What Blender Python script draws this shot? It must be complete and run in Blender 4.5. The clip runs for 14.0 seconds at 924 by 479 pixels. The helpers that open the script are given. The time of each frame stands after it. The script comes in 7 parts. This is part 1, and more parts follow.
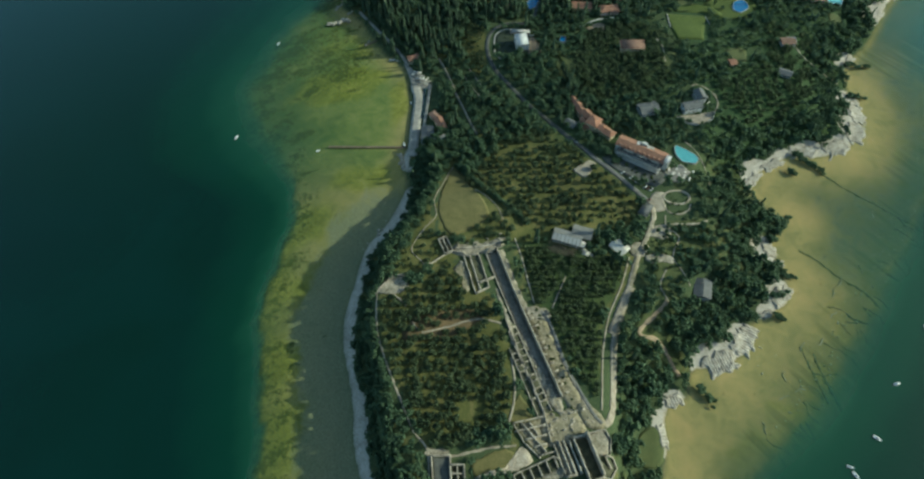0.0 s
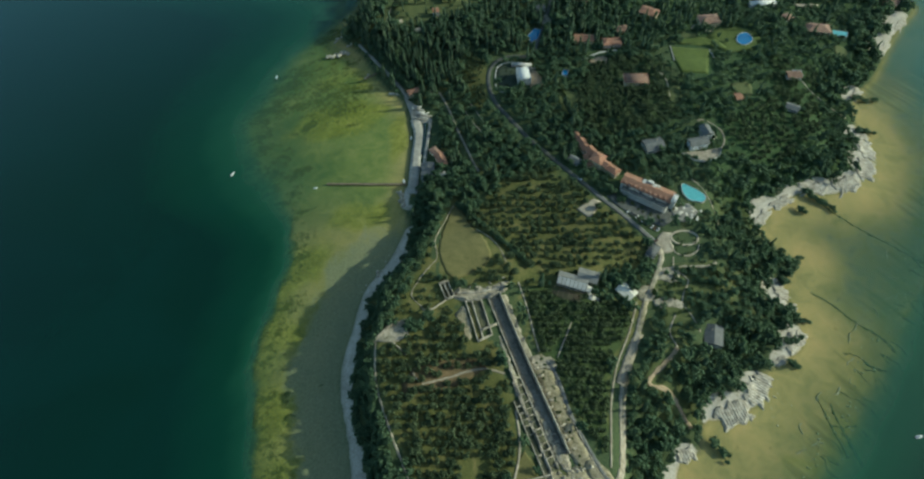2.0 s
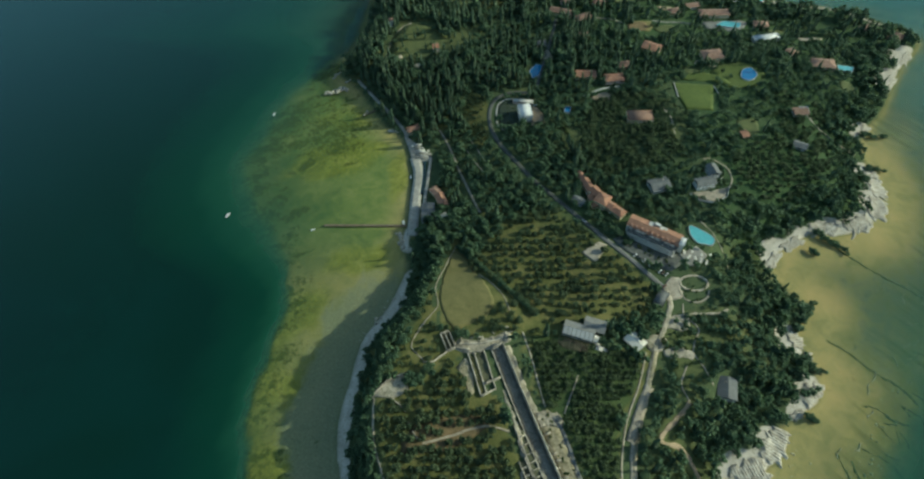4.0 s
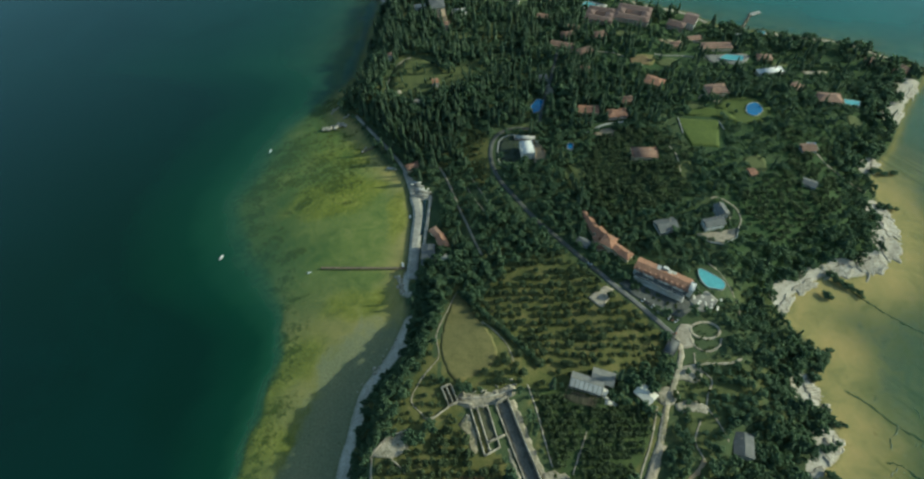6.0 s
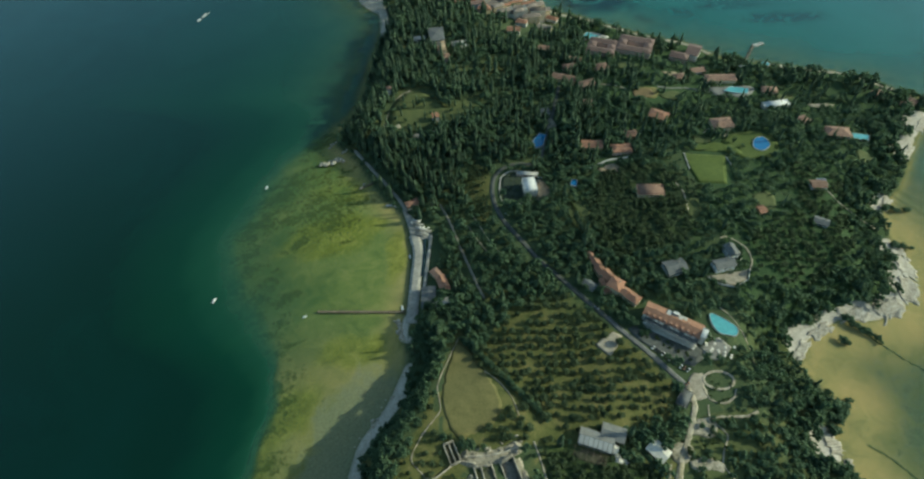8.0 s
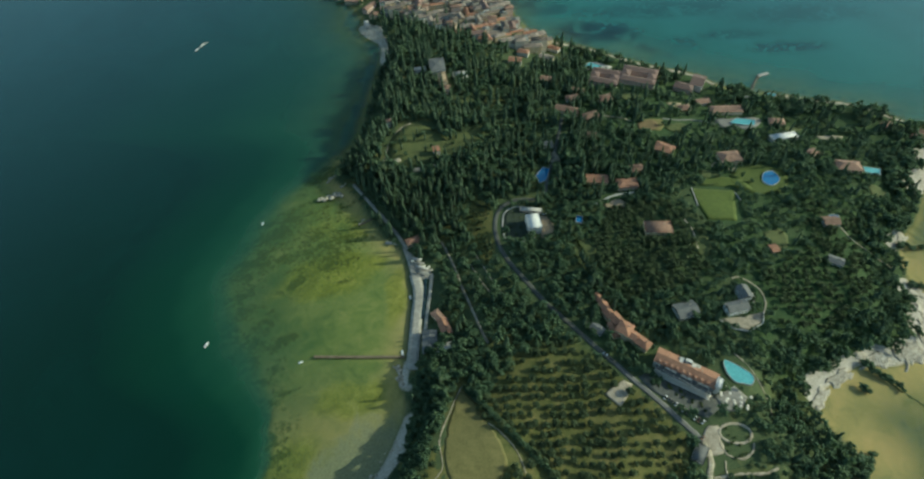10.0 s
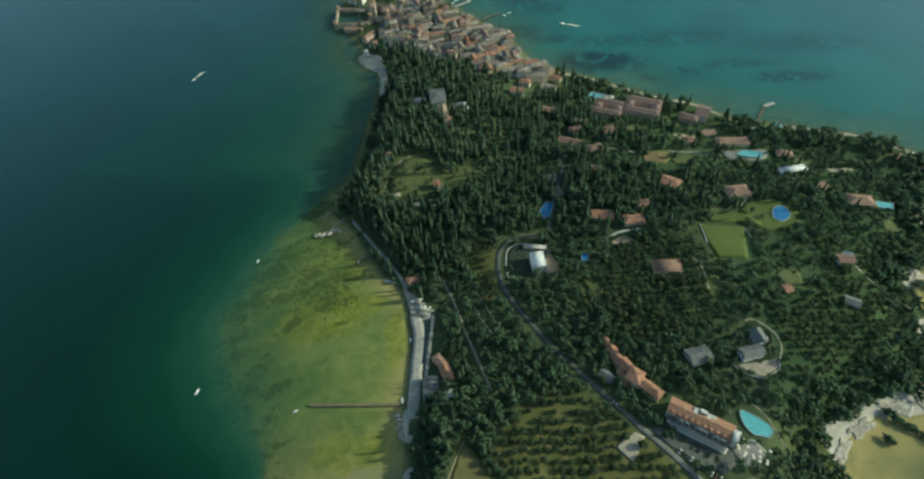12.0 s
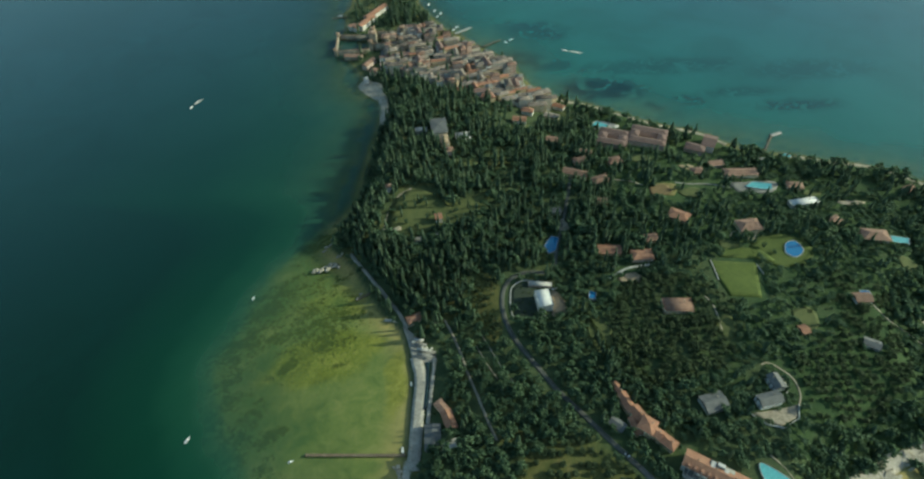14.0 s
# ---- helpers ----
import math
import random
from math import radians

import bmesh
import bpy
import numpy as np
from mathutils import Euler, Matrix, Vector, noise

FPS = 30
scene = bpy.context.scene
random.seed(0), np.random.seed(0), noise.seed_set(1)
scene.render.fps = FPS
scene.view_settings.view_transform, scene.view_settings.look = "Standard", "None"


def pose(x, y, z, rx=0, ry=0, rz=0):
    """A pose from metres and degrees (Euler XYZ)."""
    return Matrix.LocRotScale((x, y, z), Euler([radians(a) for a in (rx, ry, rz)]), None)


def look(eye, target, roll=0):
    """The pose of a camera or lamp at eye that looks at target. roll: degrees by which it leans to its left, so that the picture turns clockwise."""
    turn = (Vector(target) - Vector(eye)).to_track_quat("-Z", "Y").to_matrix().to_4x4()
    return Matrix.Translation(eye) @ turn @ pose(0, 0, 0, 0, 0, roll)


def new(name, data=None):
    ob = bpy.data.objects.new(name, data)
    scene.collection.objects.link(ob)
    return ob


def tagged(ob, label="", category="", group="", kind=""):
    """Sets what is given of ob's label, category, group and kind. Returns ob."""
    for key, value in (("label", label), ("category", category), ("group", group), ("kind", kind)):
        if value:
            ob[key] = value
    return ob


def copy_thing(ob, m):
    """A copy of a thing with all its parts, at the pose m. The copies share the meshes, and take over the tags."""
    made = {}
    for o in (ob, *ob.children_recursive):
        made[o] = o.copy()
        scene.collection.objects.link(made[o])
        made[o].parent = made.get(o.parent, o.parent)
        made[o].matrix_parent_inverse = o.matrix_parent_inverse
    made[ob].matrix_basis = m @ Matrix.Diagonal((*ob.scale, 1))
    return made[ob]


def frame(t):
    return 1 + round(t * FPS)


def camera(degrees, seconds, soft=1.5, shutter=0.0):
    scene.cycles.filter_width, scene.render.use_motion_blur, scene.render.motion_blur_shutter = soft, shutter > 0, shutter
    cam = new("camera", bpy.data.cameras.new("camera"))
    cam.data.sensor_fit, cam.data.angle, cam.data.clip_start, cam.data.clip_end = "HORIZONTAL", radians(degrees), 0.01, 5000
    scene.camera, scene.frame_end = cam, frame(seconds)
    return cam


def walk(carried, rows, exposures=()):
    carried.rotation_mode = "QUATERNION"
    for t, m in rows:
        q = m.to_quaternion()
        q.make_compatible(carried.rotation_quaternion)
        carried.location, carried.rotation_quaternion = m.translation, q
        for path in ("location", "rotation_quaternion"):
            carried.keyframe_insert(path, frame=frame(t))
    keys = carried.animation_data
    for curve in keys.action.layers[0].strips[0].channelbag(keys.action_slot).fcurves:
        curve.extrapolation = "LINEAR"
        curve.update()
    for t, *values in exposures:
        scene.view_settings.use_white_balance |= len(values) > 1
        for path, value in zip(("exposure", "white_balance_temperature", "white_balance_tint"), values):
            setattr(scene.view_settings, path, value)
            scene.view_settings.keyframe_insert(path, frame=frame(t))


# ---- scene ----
# ---- the camera and its flight: seconds, eye, turn to the left, tilt, lean ----
cam = camera(79.39, 14.0, soft=2.3)
FLIGHT = [
    (0, 2.63, -10.61, 464.16, 3.400, -58.621, -3.734),
    (0.5, 2.29, -3.34, 464.04, 3.362, -58.354, -3.735),
    (1, 1.93, 3.98, 463.93, 3.361, -57.945, -3.734),
    (1.5, 1.56, 11.33, 463.82, 3.257, -57.488, -3.731),
    (2, 1.16, 18.71, 463.71, 3.216, -57.000, -3.727),
    (2.5, 0.76, 26.12, 463.60, 3.145, -56.538, -3.722),
    (3, 0.33, 33.56, 463.50, 3.075, -56.030, -3.715),
    (5.5, -2.03, 70.99, 463.00, 2.661, -53.671, -3.657),
    (6, -2.55, 78.50, 462.90, 2.560, -53.187, -3.641),
    (6.5, -3.09, 86.00, 462.81, 2.463, -52.782, -3.623),
    (7, -3.64, 93.49, 462.72, 2.376, -52.256, -3.604),
    (7.5, -4.21, 100.96, 462.63, 2.306, -51.887, -3.584),
    (8, -4.80, 108.43, 462.54, 2.209, -51.358, -3.562),
    (10.5, -7.98, 145.34, 462.13, 1.830, -49.149, -3.429),
    (11, -8.66, 152.61, 462.06, 1.718, -48.674, -3.398),
    (11.5, -9.36, 159.84, 461.98, 1.666, -48.256, -3.365),
    (12, -10.08, 167.01, 461.91, 1.596, -47.779, -3.331),
    (12.5, -10.82, 174.14, 461.84, 1.523, -47.381, -3.296),
    (13, -11.57, 181.20, 461.77, 1.466, -46.905, -3.259),
    (13.5, -12.33, 188.20, 461.71, 1.409, -46.492, -3.220),
    (14, -13.11, 195.13, 461.64, 1.345, -46.037, -3.180),
]


def aimed(x, y, z, turn, tilt, lean):
    a, b = radians(turn), radians(tilt)
    return look((x, y, z), (x - 100 * math.sin(a) * math.cos(b), y + 100 * math.cos(a) * math.cos(b), z + 100 * math.sin(b)), lean)


walk(cam, [(t, aimed(*row)) for t, *row in FLIGHT], [(0, 0.18, 6000, -15), (14, 0.24, 6330, -16)])

# ---- daylight: a low afternoon sun and a clear sky ----
SUN_UP, SUN_FROM = 25.5, 5.0  # degrees above the lake; degrees from +x towards +y
world = bpy.data.worlds.new("sky")
scene.world = world
world.use_nodes = True
sky_nodes, sky_links = world.node_tree.nodes, world.node_tree.links
sky = sky_nodes.new("ShaderNodeTexSky")
sky.sky_type, sky.sun_disc = "NISHITA", False
sky.sun_elevation, sky.sun_rotation = radians(SUN_UP), radians(90 - SUN_FROM)
sky.air_density, sky.dust_density, sky.ozone_density = 1.0, 1.5, 1.0
sky_links.new(sky.outputs[0], sky_nodes["Background"].inputs[0])
sky_nodes["Background"].inputs[1].default_value = 0.138
sun = new("sun", bpy.data.lights.new("sun", "SUN"))
sun.data.energy, sun.data.angle, sun.data.color = 3.55, radians(0.55), (1.0, 0.9, 0.74)
sun.matrix_world = look((600 * math.cos(radians(SUN_FROM)), 600 * math.sin(radians(SUN_FROM)), 600 * math.tan(radians(SUN_UP))), (0, 0, 0))

# ---- materials ----
def shader(name):
    m = bpy.data.materials.new(name)
    m.use_nodes = True
    n, l = m.node_tree.nodes, m.node_tree.links
    return m, n, l, n["Principled BSDF"]


def grain(n, l, size, detail=4.0, rough=0.6, warp=0.0):
    """Noise at a real-world size in metres."""
    geo = n.new("ShaderNodeNewGeometry")
    t = n.new("ShaderNodeTexNoise")
    t.inputs["Scale"].default_value, t.inputs["Detail"].default_value = 1.0 / size, detail
    t.inputs["Roughness"].default_value, t.inputs["Distortion"].default_value = rough, warp
    l.new(geo.outputs["Position"], t.inputs["Vector"])
    return t.outputs["Fac"]


def ramp(n, l, fac, stops):
    r = n.new("ShaderNodeValToRGB")
    while len(r.color_ramp.elements) < len(stops):
        r.color_ramp.elements.new(0.5)
    for e, (at, colour) in zip(r.color_ramp.elements, stops):
        e.position, e.color = at, (*colour, 1)
    l.new(fac, r.inputs["Fac"])
    return r.outputs["Color"]


def blend(n, l, fac, a, b, how="MIX"):
    m = n.new("ShaderNodeMix")
    m.data_type, m.blend_type, m.clamp_factor = "RGBA", how, True
    for slot, value in ((m.inputs[0], fac), (m.inputs[6], a), (m.inputs[7], b)):
        if isinstance(value, (int, float)):
            slot.default_value = value
        elif isinstance(value, tuple):
            slot.default_value = (*value, 1)
        else:
            l.new(value, slot)
    return m.outputs[2]


def sums(n, l, how, a, b):
    m = n.new("ShaderNodeMath")
    m.operation, m.use_clamp = how, False
    for slot, value in zip(m.inputs, (a, b)):
        if isinstance(value, (int, float)):
            slot.default_value = value
        else:
            l.new(value, slot)
    return m.outputs[0]


def stretch(n, l, value, lo, hi, to_lo=0.0, to_hi=1.0):
    m = n.new("ShaderNodeMapRange")
    m.interpolation_type = "SMOOTHSTEP"
    l.new(value, m.inputs[0])
    for k, v in zip((1, 2, 3, 4), (lo, hi, to_lo, to_hi)):
        m.inputs[k].default_value = v
    return m.outputs[0]


def channel(n, name):
    a = n.new("ShaderNodeAttribute")
    a.attribute_name = name
    return a.outputs["Fac"]


def bumped(n, l, bsdf, value, strength, depth):
    b = n.new("ShaderNodeBump")
    b.inputs["Strength"].default_value, b.inputs["Distance"].default_value = strength, depth
    l.new(value, b.inputs["Height"])
    l.new(b.outputs["Normal"], bsdf.inputs["Normal"])


def plain(name, dark, light, size=1.2, rough=0.85, relief=0.04, metal=0.0, vary=0.12, patches=6.0):
    """A weathered surface between two colours: fine grain, broad stains, and a tone of its own for each piece."""
    m, n, l, bsdf = shader(name)
    fine, broad = grain(n, l, size, 6), grain(n, l, size * patches, 3, 0.55, 0.6)
    both = sums(n, l, "ADD", sums(n, l, "MULTIPLY", fine, 0.55), sums(n, l, "MULTIPLY", broad, 0.45))
    colour = ramp(n, l, both, [(0.36, dark), (0.64, light)])
    one = n.new("ShaderNodeObjectInfo").outputs["Random"]
    colour = blend(n, l, stretch(n, l, one, 0, 1, 0, vary * 2), colour, tuple(c * 0.55 for c in dark))
    l.new(colour, bsdf.inputs["Base Color"])
    bsdf.inputs["Roughness"].default_value, bsdf.inputs["Metallic"].default_value = rough, metal
    bumped(n, l, bsdf, fine, 0.6, relief)
    return m


def foliage(name, dark, light, own):
    """Leaves: each tree has a tone of its own, each clump another."""
    m, n, l, bsdf = shader(name)
    if own:
        tree = n.new("ShaderNodeObjectInfo").outputs["Random"]
    else:
        tree = channel(n, "tone")
    clump = n.new("ShaderNodeNewGeometry").outputs["Random Per Island"]
    both = sums(n, l, "ADD", sums(n, l, "MULTIPLY", tree, 0.6), sums(n, l, "MULTIPLY", clump, 0.4))
    colour = ramp(n, l, both, [(0.05, dark), (0.95, light)])
    l.new(colour, bsdf.inputs["Base Color"])
    bsdf.inputs["Roughness"].default_value = 0.7
    bsdf.inputs["Specular IOR Level"].default_value = 0.25
    thin, mix = n.new("ShaderNodeBsdfTranslucent"), n.new("ShaderNodeMixShader")
    l.new(blend(n, l, 0.35, colour, (0.10, 0.16, 0.04)), thin.inputs["Color"])
    mix.inputs[0].default_value = 0.42
    l.new(bsdf.outputs[0], mix.inputs[1])
    l.new(thin.outputs[0], mix.inputs[2])
    l.new(mix.outputs[0], n["Material Output"].inputs["Surface"])
    bumped(n, l, bsdf, grain(n, l, 0.5, 3), 0.8, 0.25)
    return m


LEAVES = {}
for kind, dark, light in (
    ("olive", (0.038, 0.062, 0.031), (0.102, 0.135, 0.066)),
    ("oak", (0.048, 0.092, 0.055), (0.135, 0.202, 0.108)),
    ("cypress", (0.060, 0.106, 0.070), (0.150, 0.205, 0.125)),
    ("bush", (0.030, 0.052, 0.016), (0.100, 0.130, 0.045)),
):
    LEAVES[kind] = (foliage(kind + "_leaves", dark, light, True), foliage(kind + "_leaves_mass", dark, light, False))
BARK = plain("bark", (0.06, 0.045, 0.03), (0.16, 0.13, 0.10), 0.4)
ROCK = plain("pale_limestone", (0.22, 0.19, 0.14), (0.62, 0.565, 0.46), 1.1, 0.9, 0.4, patches=3.5)
RUIN = plain("old_masonry", (0.15, 0.13, 0.095), (0.54, 0.485, 0.385), 1.3, 0.92, 0.15)
RUBBLE = plain("weedy_rubble", (0.13, 0.12, 0.07), (0.50, 0.44, 0.345), 1.3, 0.95, 0.2, patches=4.0)
HALL_FLOOR = plain("grey_hall_floor", (0.095, 0.09, 0.068), (0.25, 0.23, 0.19), 1.6, 0.95, 0.1, patches=4.0)
# weedy floor, darkened to carry the shade inside roofless rooms, halls and chambers
SHADED_FLOOR = plain("weedy_shaded_floor", (0.035, 0.042, 0.02), (0.125, 0.12, 0.07), 1.5, 0.95, 0.1, patches=3.0)
QUAY = plain("worn_paving", (0.20, 0.19, 0.165), (0.42, 0.395, 0.34), 1.4, 0.92, 0.03, patches=4.0)
RED_GRASS = plain("reddish_dry_grass", (0.10, 0.08, 0.034), (0.21, 0.145, 0.072), 1.8, 0.95, 0.08)
TERRACE_FLOOR = plain("grassy_rubble", (0.12, 0.11, 0.055), (0.44, 0.375, 0.255), 2.0, 0.95, 0.15, patches=3.0)
GRAVEL = plain("pale_gravel", (0.22, 0.185, 0.13), (0.51, 0.45, 0.35), 1.2, 0.95, 0.04, patches=4.0)
EARTH = plain("bare_earth", (0.25, 0.185, 0.115), (0.46, 0.36, 0.24), 1.0, 0.95, 0.06)
# near-black green: a house's shade as a floor colour
COURT_SHADE = plain("court_shade", (0.018, 0.03, 0.018), (0.045, 0.06, 0.032), 0.9, 0.85, 0.12, patches=3.0)
ASPHALT = plain("worn_asphalt", (0.06, 0.064, 0.056), (0.135, 0.137, 0.118), 0.8, 0.9, 0.02)
LAWN = plain("mown_grass", (0.052, 0.080, 0.010), (0.092, 0.124, 0.017), 0.9, 0.9, 0.05)
GARDEN = plain("garden_grass", (0.060, 0.080, 0.024), (0.115, 0.130, 0.042), 1.2, 0.95, 0.06)
MEADOW = plain("dry_meadow", (0.115, 0.11, 0.034), (0.20, 0.175, 0.066), 1.6, 0.95, 0.08)
HOTEL_TILES = plain("dull_red_tiles", (0.25, 0.12, 0.075), (0.42, 0.235, 0.15), 0.7, 0.9, 0.06)
TERRACOTTA = plain("terracotta_tiles", (0.24, 0.115, 0.07), (0.44, 0.235, 0.15), 0.6, 0.9, 0.06, vary=0.2)
BROWN_TILES = plain("brown_tiles", (0.18, 0.102, 0.072), (0.34, 0.215, 0.155), 0.6, 0.9, 0.06, vary=0.22)
RIBBED = plain("grey_ribbed_roofing", (0.15, 0.15, 0.135), (0.27, 0.265, 0.245), 0.8, 0.8, 0.04)
ROAD_GREY = plain("pale_worn_road", (0.10, 0.10, 0.092), (0.22, 0.215, 0.195), 0.8, 0.9, 0.02)
TOWN_TILES = plain("old_grey_brown_tiles", (0.15, 0.12, 0.098), (0.42, 0.35, 0.285), 0.8, 0.92, 0.08, vary=0.4)
ROSE_TILES = plain("rose_brown_tiles", (0.13, 0.085, 0.072), (0.25, 0.165, 0.14), 0.6, 0.9, 0.06, vary=0.2)
SUNKEN = plain("algae_grown_rock", (0.30, 0.29, 0.16), (0.66, 0.62, 0.46), 1.0, 0.95, 0.1)
GREY_SLATE = plain("grey_roofing", (0.088, 0.093, 0.092), (0.17, 0.175, 0.172), 0.8, 0.8, 0.04)
WHITE_ROOF = plain("white_membrane", (0.52, 0.52, 0.50), (0.70, 0.70, 0.68), 0.9, 0.92, 0.01)
STUCCO_WHITE = plain("white_stucco", (0.48, 0.46, 0.42), (0.68, 0.66, 0.60), 0.7, 0.9, 0.01)
STUCCO_OCHRE = plain("ochre_stucco", (0.52, 0.42, 0.26), (0.72, 0.60, 0.40), 0.7, 0.9, 0.01)
STUCCO_ROSE = plain("rose_stucco", (0.46, 0.33, 0.27), (0.62, 0.47, 0.39), 0.7, 0.9, 0.01)
WOOD = plain("weathered_wood", (0.10, 0.075, 0.05), (0.24, 0.19, 0.13), 0.4, 0.85, 0.02)
FRAME = plain("white_painted_wood", (0.66, 0.66, 0.63), (0.80, 0.80, 0.78), 0.3, 0.6, 0.0)
HULL = plain("white_fibreglass", (0.72, 0.72, 0.70), (0.84, 0.84, 0.82), 0.5, 0.35, 0.0)
BRICK_ROSE = plain("brick_merlons", (0.34, 0.22, 0.15), (0.52, 0.38, 0.28), 0.7, 0.92, 0.05)
FABRIC = plain("cream_canvas", (0.60, 0.56, 0.47), (0.78, 0.74, 0.64), 0.6, 0.9, 0.01)
CONCRETE = plain("pale_concrete", (0.30, 0.295, 0.275), (0.50, 0.49, 0.46), 0.9, 0.9, 0.02)


def glassy(name, colour, rough):
    m, n, l, bsdf = shader(name)
    l.new(ramp(n, l, grain(n, l, 1.5, 2), [(0.3, tuple(c * 0.7 for c in colour)), (0.7, colour)]), bsdf.inputs["Base Color"])
    bsdf.inputs["Roughness"].default_value = rough
    bsdf.inputs["Coat Weight"].default_value = 0.6
    return m


PANE = glassy("window_glass", (0.025, 0.03, 0.035), 0.08)
CANAL = glassy("dark_canal_water", (0.012, 0.03, 0.03), 0.1)
POOL_CYAN = glassy("pool_water_cyan", (0.15, 0.46, 0.48), 0.25)
POOL_BLUE = glassy("pool_water_blue", (0.025, 0.17, 0.38), 0.12)


def ground_material():
    """Woodland litter, dry grass where the groves are, pale stone along the shore; sand, waterweed and painted shade on
    the lake's bed.
    """
    m, n, l, bsdf = shader("peninsula_ground")
    fine, broad, patch = grain(n, l, 1.3, 6), grain(n, l, 14, 4, 0.55, 0.8), grain(n, l, 45, 3, 0.5, 0.5)
    litter = ramp(n, l, fine, [(0.3, (0.038, 0.062, 0.029)), (0.7, (0.088, 0.112, 0.050))])
    grass = ramp(n, l, sums(n, l, "ADD", sums(n, l, "MULTIPLY", fine, 0.45), sums(n, l, "MULTIPLY", broad, 0.55)),
                 [(0.34, (0.064, 0.078, 0.024)), (0.5, (0.110, 0.114, 0.038)), (0.66, (0.175, 0.155, 0.062))])
    stone = ramp(n, l, sums(n, l, "ADD", sums(n, l, "MULTIPLY", fine, 0.6), sums(n, l, "MULTIPLY", broad, 0.4)),
                 [(0.3, (0.24, 0.22, 0.17)), (0.52, (0.46, 0.42, 0.35)), (0.7, (0.62, 0.58, 0.50))])
    drifts = sums(n, l, "ADD", sums(n, l, "MULTIPLY", fine, 0.2), sums(n, l, "ADD", sums(n, l, "MULTIPLY", broad, 0.4), sums(n, l, "MULTIPLY", patch, 0.4)))
    sand = ramp(n, l, drifts, [(0.36, (0.27, 0.24, 0.115)), (0.5, (0.41, 0.32, 0.152)), (0.64, (0.52, 0.365, 0.18))])
    algal = ramp(n, l, drifts, [(0.36, (0.10, 0.15, 0.050)), (0.5, (0.19, 0.22, 0.075)), (0.64, (0.29, 0.285, 0.115))])
    sand = blend(n, l, channel(n, "algal"), sand, algal)
    mossy = ramp(n, l, sums(n, l, "ADD", sums(n, l, "MULTIPLY", broad, 0.6), sums(n, l, "MULTIPLY", fine, 0.4)), [(0.36, (0.12, 0.125, 0.02)), (0.5, (0.215, 0.22, 0.036)), (0.64, (0.36, 0.335, 0.09))])
    gilt = sums(n, l, "ADD", channel(n, "gold"), sums(n, l, "MULTIPLY", sums(n, l, "SUBTRACT", patch, 0.5), 1.2))
    sand = blend(n, l, stretch(n, l, gilt, 0.25, 0.85, 0, 0.82), sand, mossy)
    # grey of cobbles, also laid on the eastern bed as the cliff's shade
    cobble_shade = ramp(n, l, fine, [(0.3, (0.14, 0.15, 0.11)), (0.7, (0.31, 0.305, 0.225))])
    stony = sums(n, l, "ADD", channel(n, "cobbles_and_shade"), sums(n, l, "MULTIPLY", sums(n, l, "SUBTRACT", broad, 0.5), 1.0))
    sand = blend(n, l, stretch(n, l, stony, 0.25, 0.75, 0, 0.85), sand, cobble_shade)
    weed_and_shade = ramp(n, l, fine, [(0.3, (0.022, 0.036, 0.010)), (0.7, (0.10, 0.115, 0.020))])
    turned = n.new("ShaderNodeMapping")
    turned.vector_type = "TEXTURE"
    turned.inputs["Rotation"].default_value = (0, 0, radians(-51))
    turned.inputs["Scale"].default_value = (150, 6.5, 10)
    l.new(n.new("ShaderNodeNewGeometry").outputs["Position"], turned.inputs["Vector"])
    strata = n.new("ShaderNodeTexNoise")
    strata.inputs["Scale"].default_value, strata.inputs["Detail"].default_value = 1.0, 5
    l.new(turned.outputs[0], strata.inputs["Vector"])
    lines = strata.outputs["Fac"]
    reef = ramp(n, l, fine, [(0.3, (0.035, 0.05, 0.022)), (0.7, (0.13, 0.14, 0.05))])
    lush = ramp(n, l, sums(n, l, "ADD", sums(n, l, "MULTIPLY", fine, 0.5), sums(n, l, "MULTIPLY", broad, 0.5)), [(0.36, (0.026, 0.054, 0.022)), (0.64, (0.064, 0.102, 0.036))])
    grass = blend(n, l, channel(n, "lush"), grass, lush)
    edge = sums(n, l, "ADD", channel(n, "grass"), sums(n, l, "MULTIPLY", sums(n, l, "SUBTRACT", broad, 0.5), 0.8))
    colour = blend(n, l, stretch(n, l, edge, 0.35, 0.65), litter, grass)
    rocky = sums(n, l, "ADD", channel(n, "stone"), sums(n, l, "MULTIPLY", sums(n, l, "SUBTRACT", fine, 0.5), 0.7))
    colour = blend(n, l, stretch(n, l, rocky, 0.35, 0.6), colour, stone)
    bed = sand
    swept = n.new("ShaderNodeMapping")
    swept.vector_type = "TEXTURE"
    swept.inputs["Rotation"].default_value = (0, 0, radians(22))
    swept.inputs["Scale"].default_value = (70, 16, 20)
    l.new(n.new("ShaderNodeNewGeometry").outputs["Position"], swept.inputs["Vector"])
    streaks = n.new("ShaderNodeTexNoise")
    streaks.inputs["Scale"].default_value, streaks.inputs["Detail"].default_value, streaks.inputs["Distortion"].default_value = 1.0, 6, 0.5
    l.new(swept.outputs[0], streaks.inputs["Vector"])
    weedy = sums(n, l, "ADD", channel(n, "weed_and_shade"), sums(n, l, "MULTIPLY", sums(n, l, "SUBTRACT", streaks.outputs["Fac"], 0.5), 1.2))
